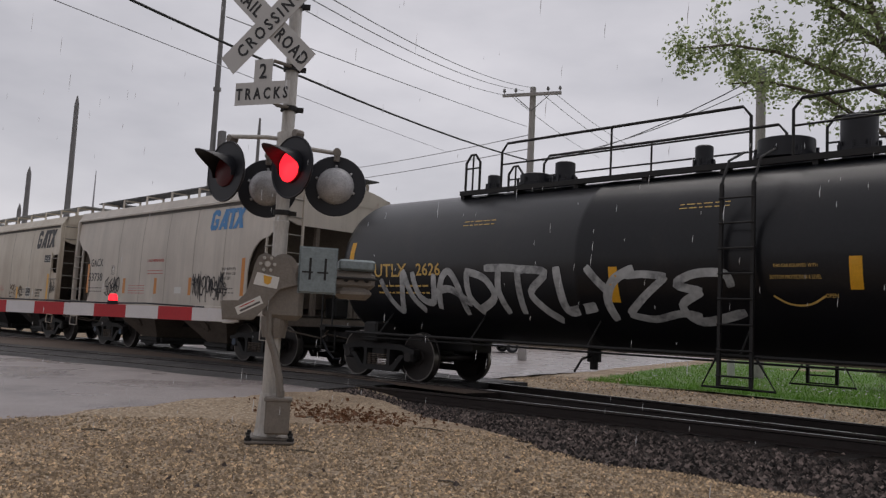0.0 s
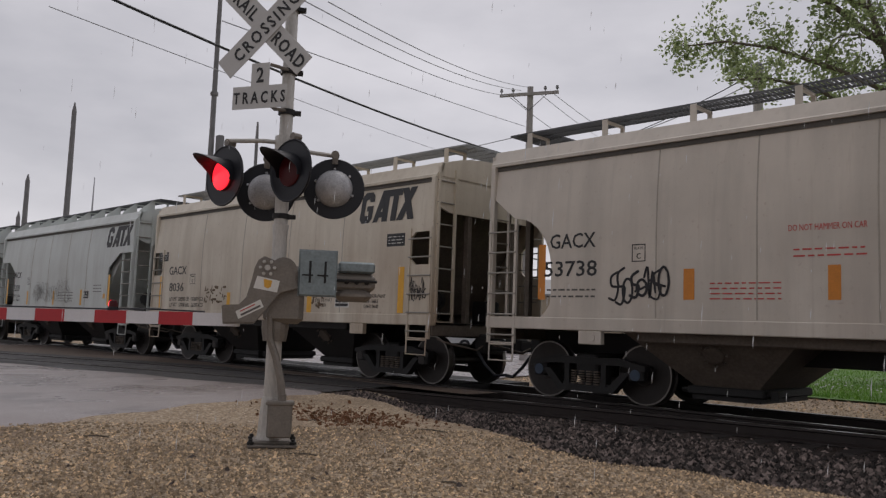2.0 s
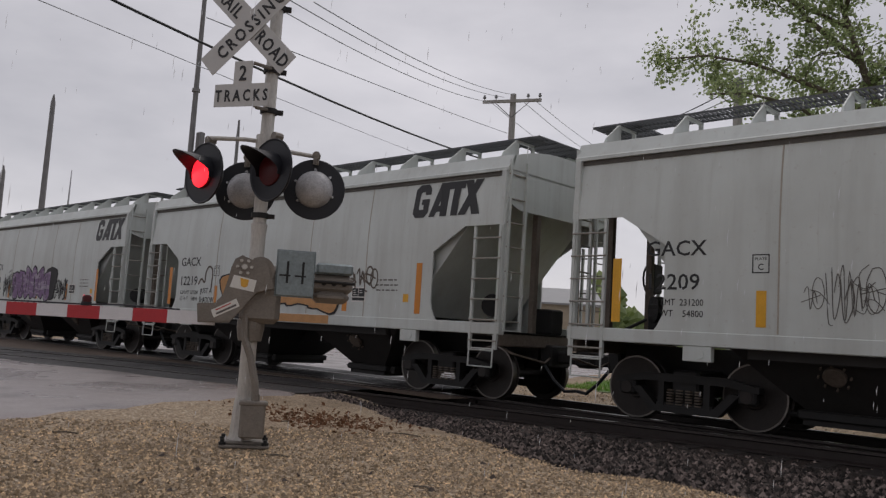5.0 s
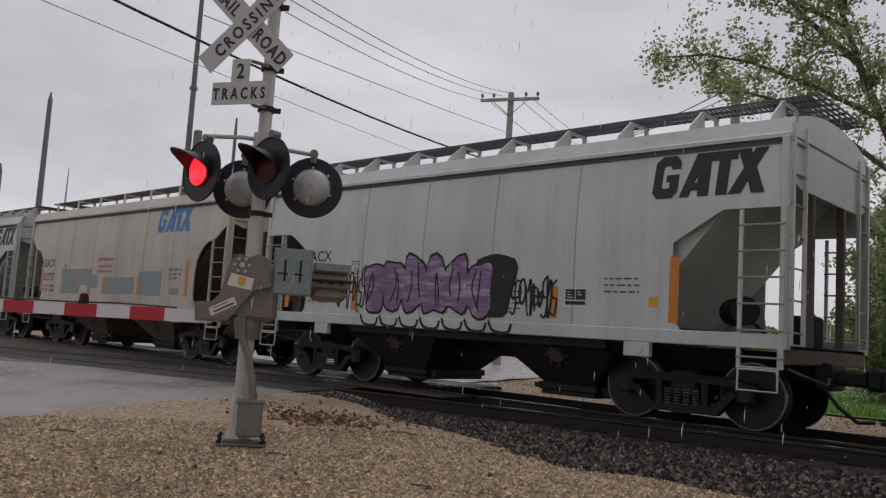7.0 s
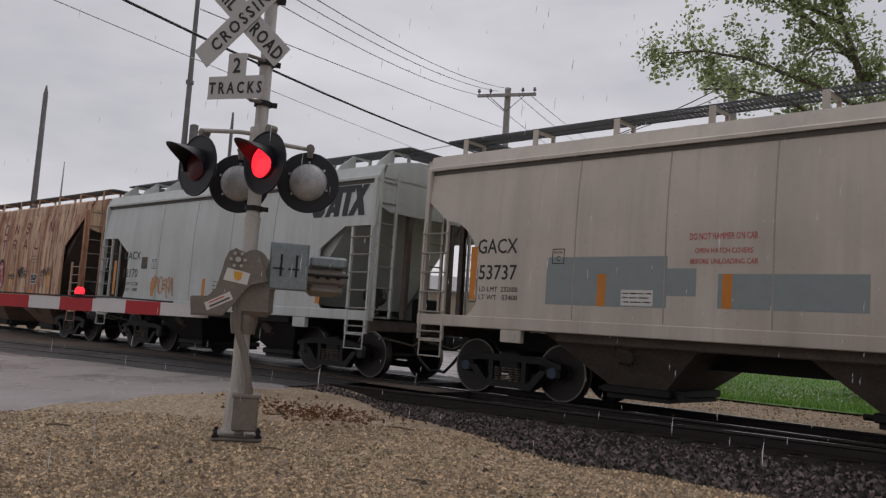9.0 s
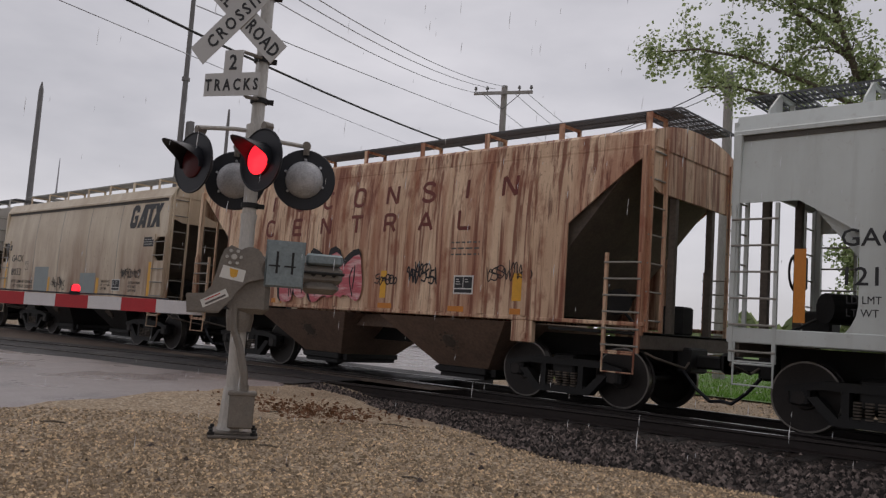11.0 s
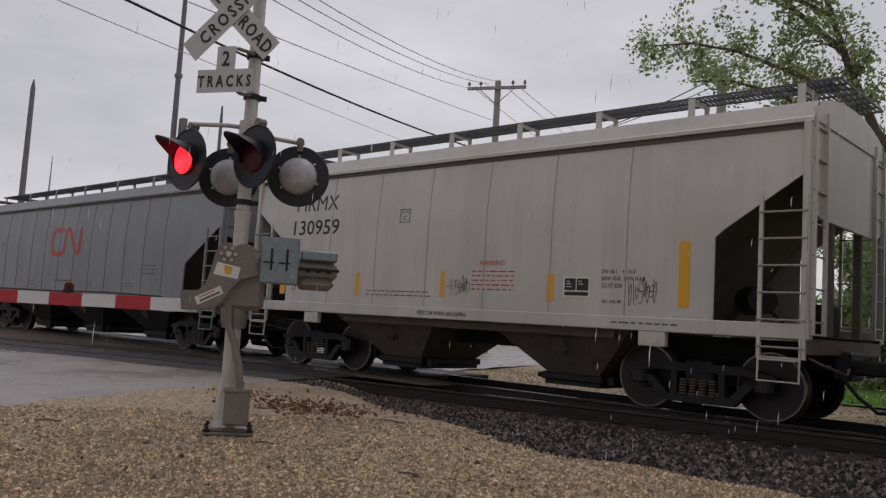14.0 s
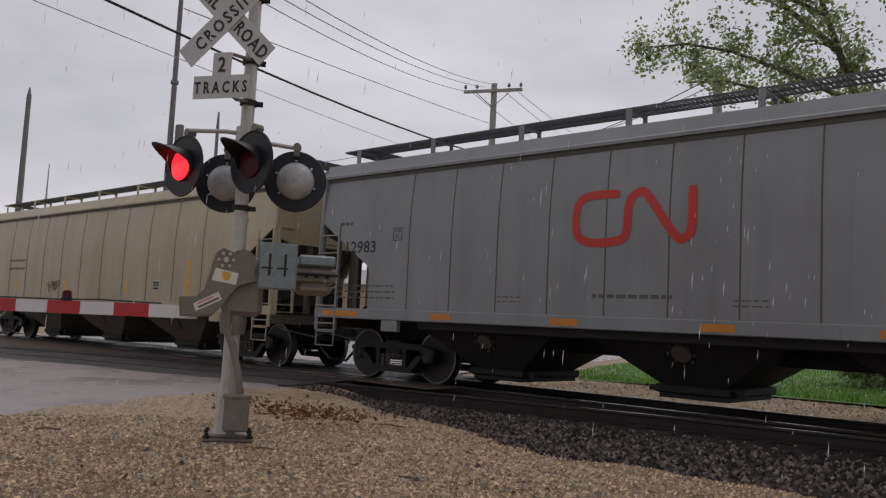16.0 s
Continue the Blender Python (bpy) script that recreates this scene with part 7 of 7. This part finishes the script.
tree("tree", pose(-4.6, 23.2, 0.05), 11, [
    ([(0, 0, -0.2), (0.0, 0, 2.2), (-0.35, 0.0, 4.2), (-0.6, 0, 5.4)], 0.34),
    ([(-0.6, 0, 5.4), (-1.3, -0.6, 6.6), (-1.8, -1.2, 8.2), (-2.3, -1.4, 10.0), (-2.6, -1.6, 11.8)], 0.15),
    ([(-0.5, 0, 5.0), (-1.4, 0.4, 5.9), (-2.6, 0.2, 7.0), (-3.8, -0.4, 8.0), (-5.1, -0.7, 8.5), (-6.2, -0.9, 8.6)], 0.09),
    ([(-1.5, -0.8, 7.2), (-2.8, -1.8, 8.0), (-4.2, -2.5, 8.7), (-5.3, -2.9, 9.0), (-6.2, -3.2, 9.0)], 0.07),
    ([(-1.9, -1.2, 8.6), (-3.0, -2.0, 9.8), (-3.8, -2.4, 11.0)], 0.1),
    ([(-2.2, -1.4, 9.6), (-3.6, -2.6, 10.4), (-4.8, -3.2, 10.9), (-5.7, -3.5, 11.0)], 0.06),
    ([(-2.3, -1.4, 10.0), (-1.6, -2.6, 11.0), (-1.0, -3.4, 11.8)], 0.08),
    ([(0.4, 0.4, 7.6), (-0.2, -1.2, 8.8), (-0.6, -2.4, 9.6)], 0.08),
    ([(-0.2, 0, 3.4), (0.6, 0.8, 4.6), (1.6, 1.2, 5.4)], 0.07),
    ([(-0.6, 0, 5.4), (0.2, 0.4, 7.0), (0.8, 0.6, 9.0), (1.2, 0.6, 11.0)], 0.14),
    ([(0.2, 0.4, 7.0), (1.6, 0.2, 8.2), (3.0, 0, 9.0)], 0.12),
    ([(-0.3, 0, 4.0), (0.9, -0.5, 4.9), (2.2, -0.8, 5.6), (3.4, -1.0, 6.0)], 0.12),
    ([(-0.2, 0, 3.0), (-0.9, 0.5, 3.7), (-1.7, 0.9, 4.3)], 0.07),
    ([(0, 0, 2.4), (0.8, -0.7, 3.0), (1.4, -1.2, 3.6)], 0.07),
], 1.15, 6, 0.125, "leafy broad tree with sparse spring foliage behind the tracks", 0.34)
tree("bush", pose(-6.4, 24.6, 0.05), 5, [
    ([(0, 0, -0.1), (0.1, 0, 1.2), (0.3, 0.2, 2.6), (0.4, 0.1, 3.8)], 0.06),
    ([(0.2, 0.1, -0.1), (-0.6, 0.2, 1.0), (-0.9, 0.3, 2.1)], 0.05),
    ([(0.3, 0, -0.1), (1.1, -0.2, 1.1), (1.7, -0.3, 2.4)], 0.05),
    ([(0.9, 0.6, -0.1), (1.9, 0.4, 1.3), (2.5, 0.5, 2.8)], 0.05),
    ([(2.2, 0.2, -0.1), (3.0, 0.2, 1.2), (3.5, 0.1, 2.6)], 0.05),
], 0.9, 6, 0.13, "tall green bush on the lawn edge", 0.06, depth=6)


tree("bush", pose(-6.9, 26.0, 0.05), 8, [
    ([(0, 0, -0.1), (-0.1, 0, 1.8), (0.1, 0.2, 3.6), (0.2, 0.1, 5.6)], 0.07),
    ([(0.3, 0.1, -0.1), (0.9, 0.2, 1.6), (1.1, 0.3, 3.4), (1.3, 0.2, 5.4)], 0.07),
    ([(0.6, 0.1, -0.1), (1.7, -0.2, 1.5), (2.2, -0.3, 3.2), (2.4, -0.2, 5.0)], 0.06),
    ([(0.0, 0.4, -0.1), (-0.5, 0.4, 1.2), (-0.7, 0.5, 2.8), (-0.6, 0.4, 4.2)], 0.06),
], 0.9, 7, 0.13, "tall leafy shrub behind the lawn", 0.07, depth=8)


def far_woods():
    """A far line of woods, one mass of leaf clumps with an uneven top."""
    rng = random.Random(3)
    s = Shape()
    for i in range(2600):
        a = radians(rng.uniform(-75, 25))
        d = rng.uniform(110, 150)
        x, y = d * math.sin(a), d * math.cos(a)
        top = 4.5 + 2.5 * math.sin(a * 31) + 1.6 * math.sin(a * 77 + 1) + 2.0 * math.sin(a * 11 + 2)
        z = rng.uniform(0, 1) ** 0.8 * max(2.0, top)
        r = rng.uniform(0.7, 1.5)
        ring = [(x + r * rng.uniform(0.7, 1.2) * math.cos(k * 1.257), y + r * rng.uniform(0.5, 1) * math.sin(k * 1.257), z + rng.uniform(-0.4, 0.4)) for k in range(5)]
        s.add(ring + [(x, y, z + r), (x, y, z - r)], [(k, (k + 1) % 5, 5) for k in range(5)] + [((k + 1) % 5, k, 6) for k in range(5)])
    return tagged(new("far_woods", s.mesh("far_woods", M_LEAF)), "hazy green woods on the horizon", "woods", "", "stuff")


far_woods()

M_SIDING = material("tan_metal_siding", srgb(172, 158, 138), 0.6, vary=0.12, scale=0.6, fine=4)
M_ROOF = material("grey_metal_roof", srgb(150, 150, 150), 0.5, vary=0.12, scale=0.8)
M_GLASS = material("dark_window_glass", srgb(40, 46, 52), 0.12, vary=0.1)


def shed(x, y, turn, long, deep, wall, peak):
    b = thing("warehouse", "long tan metal warehouse with a low grey roof", "building", at=pose(x, y, 0, 0, 0, turn))
    s = Shape()
    s.add([(-long / 2, 0, 0), (long / 2, 0, 0), (long / 2, deep, 0), (-long / 2, deep, 0), (-long / 2, 0, wall), (long / 2, 0, wall), (long / 2, deep, wall), (-long / 2, deep, wall),
           (-long / 2, deep / 2, peak), (long / 2, deep / 2, peak)], [(0, 1, 5, 4), (1, 2, 6, 9, 5), (2, 3, 7, 6), (3, 0, 4, 8, 7)])
    body = part("wall", s, M_SIDING, b)
    s = Shape()
    for k in range(int(long / 0.9)):
        px = -long / 2 + 0.45 + k * 0.9
        s.box(px - 0.03, px + 0.03, -0.03, 0.0, 0.1, wall - 0.05)
    part("siding_rib", s, M_SIDING, body)
    s = Shape()
    for a, c in ((-0.4, deep / 2), (deep + 0.4, deep / 2)):
        s.add([(-long / 2 - 0.3, a, wall - 0.05), (long / 2 + 0.3, a, wall - 0.05), (long / 2 + 0.3, c, peak + 0.12), (-long / 2 - 0.3, c, peak + 0.12),
               (-long / 2 - 0.3, a, wall - 0.2), (long / 2 + 0.3, a, wall - 0.2), (long / 2 + 0.3, c, peak), (-long / 2 - 0.3, c, peak)],
              [(0, 1, 2, 3), (7, 6, 5, 4), (0, 4, 5, 1), (1, 5, 6, 2), (2, 6, 7, 3), (3, 7, 4, 0)])
    part("roof", s, M_ROOF, b)
    for px in (-long * 0.3, long * 0.05, long * 0.35):
        w = part("window", Shape().box(px - 0.6, px + 0.6, -0.04, 0.02, 1.3, 2.3), M_GLASS, b, "dark window")
        part("frame", Shape().box(px - 0.68, px + 0.68, -0.06, -0.0, 2.3, 2.4).box(px - 0.68, px + 0.68, -0.06, 0, 1.2, 1.3), M_SIGN, w)
    return b


shed(-47, 46, 38, 30, 14, 4.2, 5.6)


def parked_car(x, y, turn):
    c = thing("parked_car", "silver parked car beyond the crossing", "car", at=pose(x, y, 0.05, 0, 0, turn))
    paint = material("silver_car_paint", srgb(190, 192, 196), 0.3, metal=0.3, vary=0.06, coat=0.5)
    side = [(-2.2, 0.3), (-2.25, 0.75), (-1.7, 0.95), (-1.0, 1.05), (-0.4, 1.5), (0.9, 1.55), (1.7, 1.1), (2.2, 1.0), (2.25, 0.4), (2.1, 0.28)]
    s = Shape().prism(side[::-1], -0.85, 0.85)
    body = part("body", s, paint, c)
    s = Shape().prism([(-0.85, 1.08), (-0.35, 1.45), (0.85, 1.48), (1.45, 1.1)][::-1], -0.862, 0.862)
    part("window", s, M_GLASS, body)
    for q in (-1.35, 1.35):
        for k in (-1, 1):
            wheel = part("wheel", Shape().lathe([(-0.1, 0.31), (0.1, 0.31)], pose(q, k * 0.8, 0.31, 90, 0, 0), n=18), M_LAMP_BLACK, c)
            part("rim", Shape().lathe([(-0.105, 0.18), (0.105, 0.18)], pose(q, k * 0.8, 0.31, 90, 0, 0), n=12), M_ROOF, wheel)
    for k in (-0.6, 0.6):
        part("tail_lamp", Shape().box(2.2, 2.27, k - 0.18, k + 0.18, 0.75, 0.95), M_LENS, c)


parked_car(-29.5, 33.0, 60)


# ---- loose stones, grass and litter ----
def pebble(s, x, y, z, r, rng):
    k = [Vector((rng.uniform(0.6, 1.2), 0, 0)), Vector((0, rng.uniform(0.6, 1.2), 0)), Vector((-rng.uniform(0.6, 1.2), 0, 0)), Vector((0, -rng.uniform(0.6, 1.2), 0))]
    m = Matrix.Rotation(rng.uniform(0, 6.28), 3, "Z")
    c = Vector((x, y, z))
    top = Vector((rng.uniform(-0.5, 0.5), rng.uniform(-0.5, 0.5), rng.uniform(0.7, 1.2)))
    s.add([c + m @ (p + Vector((0, 0, rng.uniform(-0.1, 0.25)))) * r for p in k] + [c + m @ top * r], [(0, 1, 4), (1, 2, 4), (2, 3, 4), (3, 0, 4)])


def gravel_stones():
    rng = random.Random(21)
    s = Shape()
    made = 0
    while made < 60000:
        # thicker on the ground towards the eye
        d = 3.2 + 6.5 * rng.random() ** 1.5
        a = radians(rng.uniform(-78, -10))
        x, y = d * math.sin(a), d * math.cos(a)
        if x < road_edge(y) - 0.25 * rng.random() ** 2 or y > spur_y(x) - ballast_reach(x) + abs(rng.gauss(0, 0.45)):
            continue
        pebble(s, x, y, ground_height(x, y), rng.uniform(0.007, 0.019) * (1.6 if rng.random() < 0.08 else 1), rng)
        made += 1
    tagged(new("gravel", s.mesh("gravel", M_STONE)), "loose tan gravel stones", "gravel", "", "stuff")


def ballast_stones():
    rng = random.Random(22)
    s = Shape()
    made = 0
    while made < 17000:
        x = rng.uniform(-12, 1.0)
        n = spur_y(x)
        y = n - 0.25 - (ballast_reach(x) - 0.25) * rng.random() ** 0.8 + rng.gauss(0, 0.12)
        if x < road_edge(y) + 0.1:
            continue
        pebble(s, x, y, max(-0.052, ground_height(x, y) - 0.012), rng.uniform(0.018, 0.048) * (0.6 if rng.random() < 0.35 else 1), rng)
        made += 1
    for _ in range(3500):
        x = rng.uniform(-12, 3)
        pebble(s, x, TRAIN_Y + rng.uniform(0.9, 2.6), -0.06, rng.uniform(0.02, 0.045), rng)
    tagged(new("ballast_stones", s.mesh("ballast_stones", M_STONE_DARK)), "loose dark ballast stones along the rails", "ballast", "", "stuff")
    s = Shape()
    for _ in range(5000):
        x = rng.uniform(-16, 3)
        y = rng.uniform(TRAIN_Y + 2.2, 18.6)
        if x > road_edge(y):
            pebble(s, x, y, ground_height(x, y), rng.uniform(0.015, 0.035), rng)
    tagged(new("shoulder_gravel", s.mesh("shoulder_gravel", M_STONE)), "tan gravel between track and lawn", "gravel", "", "stuff")


def grass():
    rng = random.Random(23)
    s, bloom = Shape(), Shape()
    for _ in range(26000):
        y = 17.7 + 22 * rng.random() ** 1.7
        x = road_edge(y) + 1.5 + rng.uniform(0, 18)
        h = rng.uniform(0.05, 0.13)
        a = rng.uniform(0, 6.28)
        d = Vector((math.cos(a), math.sin(a), 0)) * 0.012
        z = lawn_height(x, y) - 0.01
        c = Vector((x, y, z))
        tip = c + Vector((rng.gauss(0, 0.03), rng.gauss(0, 0.03), h))
        s.add([c - d, c + d, tip], [(0, 1, 2)])
    for _ in range(500):
        y = 19 + 20 * rng.random() ** 1.4
        x = road_edge(y) + 2 + rng.uniform(0, 14)
        pebble(bloom, x, y, lawn_height(x, y) + rng.uniform(0.08, 0.16), 0.028, rng)
    tagged(new("grass", s.mesh("grass", M_GRASS)), "fresh green grass blades", "grass", "", "stuff")
    tagged(new("dandelion", bloom.mesh("dandelion", M_SIGN)), "pale seed heads in the grass", "flowers", "", "stuff")


def litter():
    rng = random.Random(24)
    for x, y, l, turn in ((-8.05, 3.45, 0.24, 50), (-6.75, 6.7, 0.42, 20), (-6.2, 4.55, 0.3, 35), (-8.3, 6.2, 0.2, 80), (-4.4, 4.6, 0.18, 10)):
        t = thing("twig", "dark fallen twig on the gravel", "twig", "fallen twigs", at=pose(x, y, ground_height(x, y) + 0.008, 0, 0, turn))
        part("stick", Shape().path([(-l / 2, 0, 0), (0, 0.02, 0.008), (l / 2, -0.01, 0.0)], 0.008, n=5), M_BARK, t)
    s = Shape()
    m = material("dead_leaves", srgb(120, 84, 58), 0.8, vary=0.4, scale=9)
    for _ in range(900):
        x, y = -8.3 + rng.gauss(0, 0.6), 6.75 + rng.gauss(0, 0.35)
        if x < road_edge(y):
            continue
        leaf(s, Vector((x, y, ground_height(x, y) + 0.012)), rng.uniform(0.03, 0.08), rng)
    tagged(new("dead_leaves", s.mesh("dead_leaves", m)), "brown dead leaves beside the crossing", "leaves", "", "stuff")
    for _ in range(60):
        d, a = rng.uniform(4, 8), radians(rng.uniform(-75, -25))
        x, y = d * math.sin(a), d * math.cos(a)
        if x < road_edge(y) + 0.2 or y > spur_y(x) - ballast_reach(x):
            continue
        st = Shape()
        pebble(st, 0, 0, 0, rng.uniform(0.018, 0.04), rng)
        ob = new("stone", st.mesh("stone", M_STONE_DARK))
        ob.matrix_basis = pose(x, y, ground_height(x, y))
        tagged(ob, "dark loose stone on the gravel", "stone", "loose stones")


gravel_stones()
ballast_stones()
grass()
litter()


# ---- rain: one tall fall of fine streaks that drops past the eye ----
def rainfall():
    rng = random.Random(31)
    s = Shape()
    tall = 16 * RAIN_SPEED + 9
    for _ in range(9000):
        d = 2.2 + 7.5 * rng.random() ** 1.1
        a = radians(rng.uniform(-75, -10))
        x, y, z = d * math.sin(a), d * math.cos(a), rng.uniform(0, tall)
        h = rng.uniform(0.03, 0.085)
        r = 0.0011 + 0.00022 * d
        s.add([(x - r, y, z + h / 2), (x + r, y, z + h / 2), (x, y + r, z + h / 2), (x, y, z), (x + 0.004, y, z + h)],
              [(0, 1, 3), (1, 2, 3), (2, 0, 3), (1, 0, 4), (2, 1, 4), (0, 2, 4)])
    return tagged(new("rain", s.mesh("rain", M_RAIN)), "fine falling streaks of rain", "rain", "", "stuff")


RAIN_SPEED = 6.5
M_RAIN = material("rain_water", srgb(225, 228, 232), 0.25, vary=0.05)
rain = rainfall()


# ---- what moves ----
def train_run(t):
    return 8.62 * t + 0.015 * t * t


def motions():
    times = [0.5 * i for i in range(33)]
    wheel_times = [i * 2 / 30 for i in range(241)]
    for car, start, rolling in TRAIN:
        walk(car, [(t, pose(start + train_run(t), TRAIN_Y, 0)) for t in times])
        for axle, x in rolling:
            turn = [(t, pose(x, 0, RAIL_TOP + WHEEL_R, 0, math.degrees(train_run(t) / WHEEL_R), 0)) for t in wheel_times]
            walk(axle, turn)
    walk(rain, [(t, pose(0.02 * t, 0, -RAIN_SPEED * t)) for t in (0.0, 4.0, 8.0, 12.0, 16.0)])
    # the lamps flash in turn: the glow passes from one to the other
    left, right = facing(*FRONT_LAMPS[0], LAMP_FRONT), facing(*FRONT_LAMPS[1], LAMP_FRONT)
    def arm_turn(a):
        return Matrix.Translation(ARM_LAMP) @ pose(0, 0, 0, 0, 0, a)

    rows, arm_rows, lit, t, a = [(0.0, right)], [(0.0, arm_turn(0))], 1, 0.442, 0
    while t < 16.0:
        for dt, state in ((-1 / 30, lit), (0.0, 1 - lit)):
            rows.append((t + dt, (left, right)[state]))
        for k in range(4):
            arm_rows.append((t + (k - 3) / 60, arm_turn(a + 60 * k)))
        lit, t, a = 1 - lit, t + 0.547, a + 180
    rows.append((16.0, (left, right)[lit]))
    arm_rows.append((16.0, arm_turn(a)))
    walk(lamp_glow, rows)
    walk(arm_glow, arm_rows)


motions()
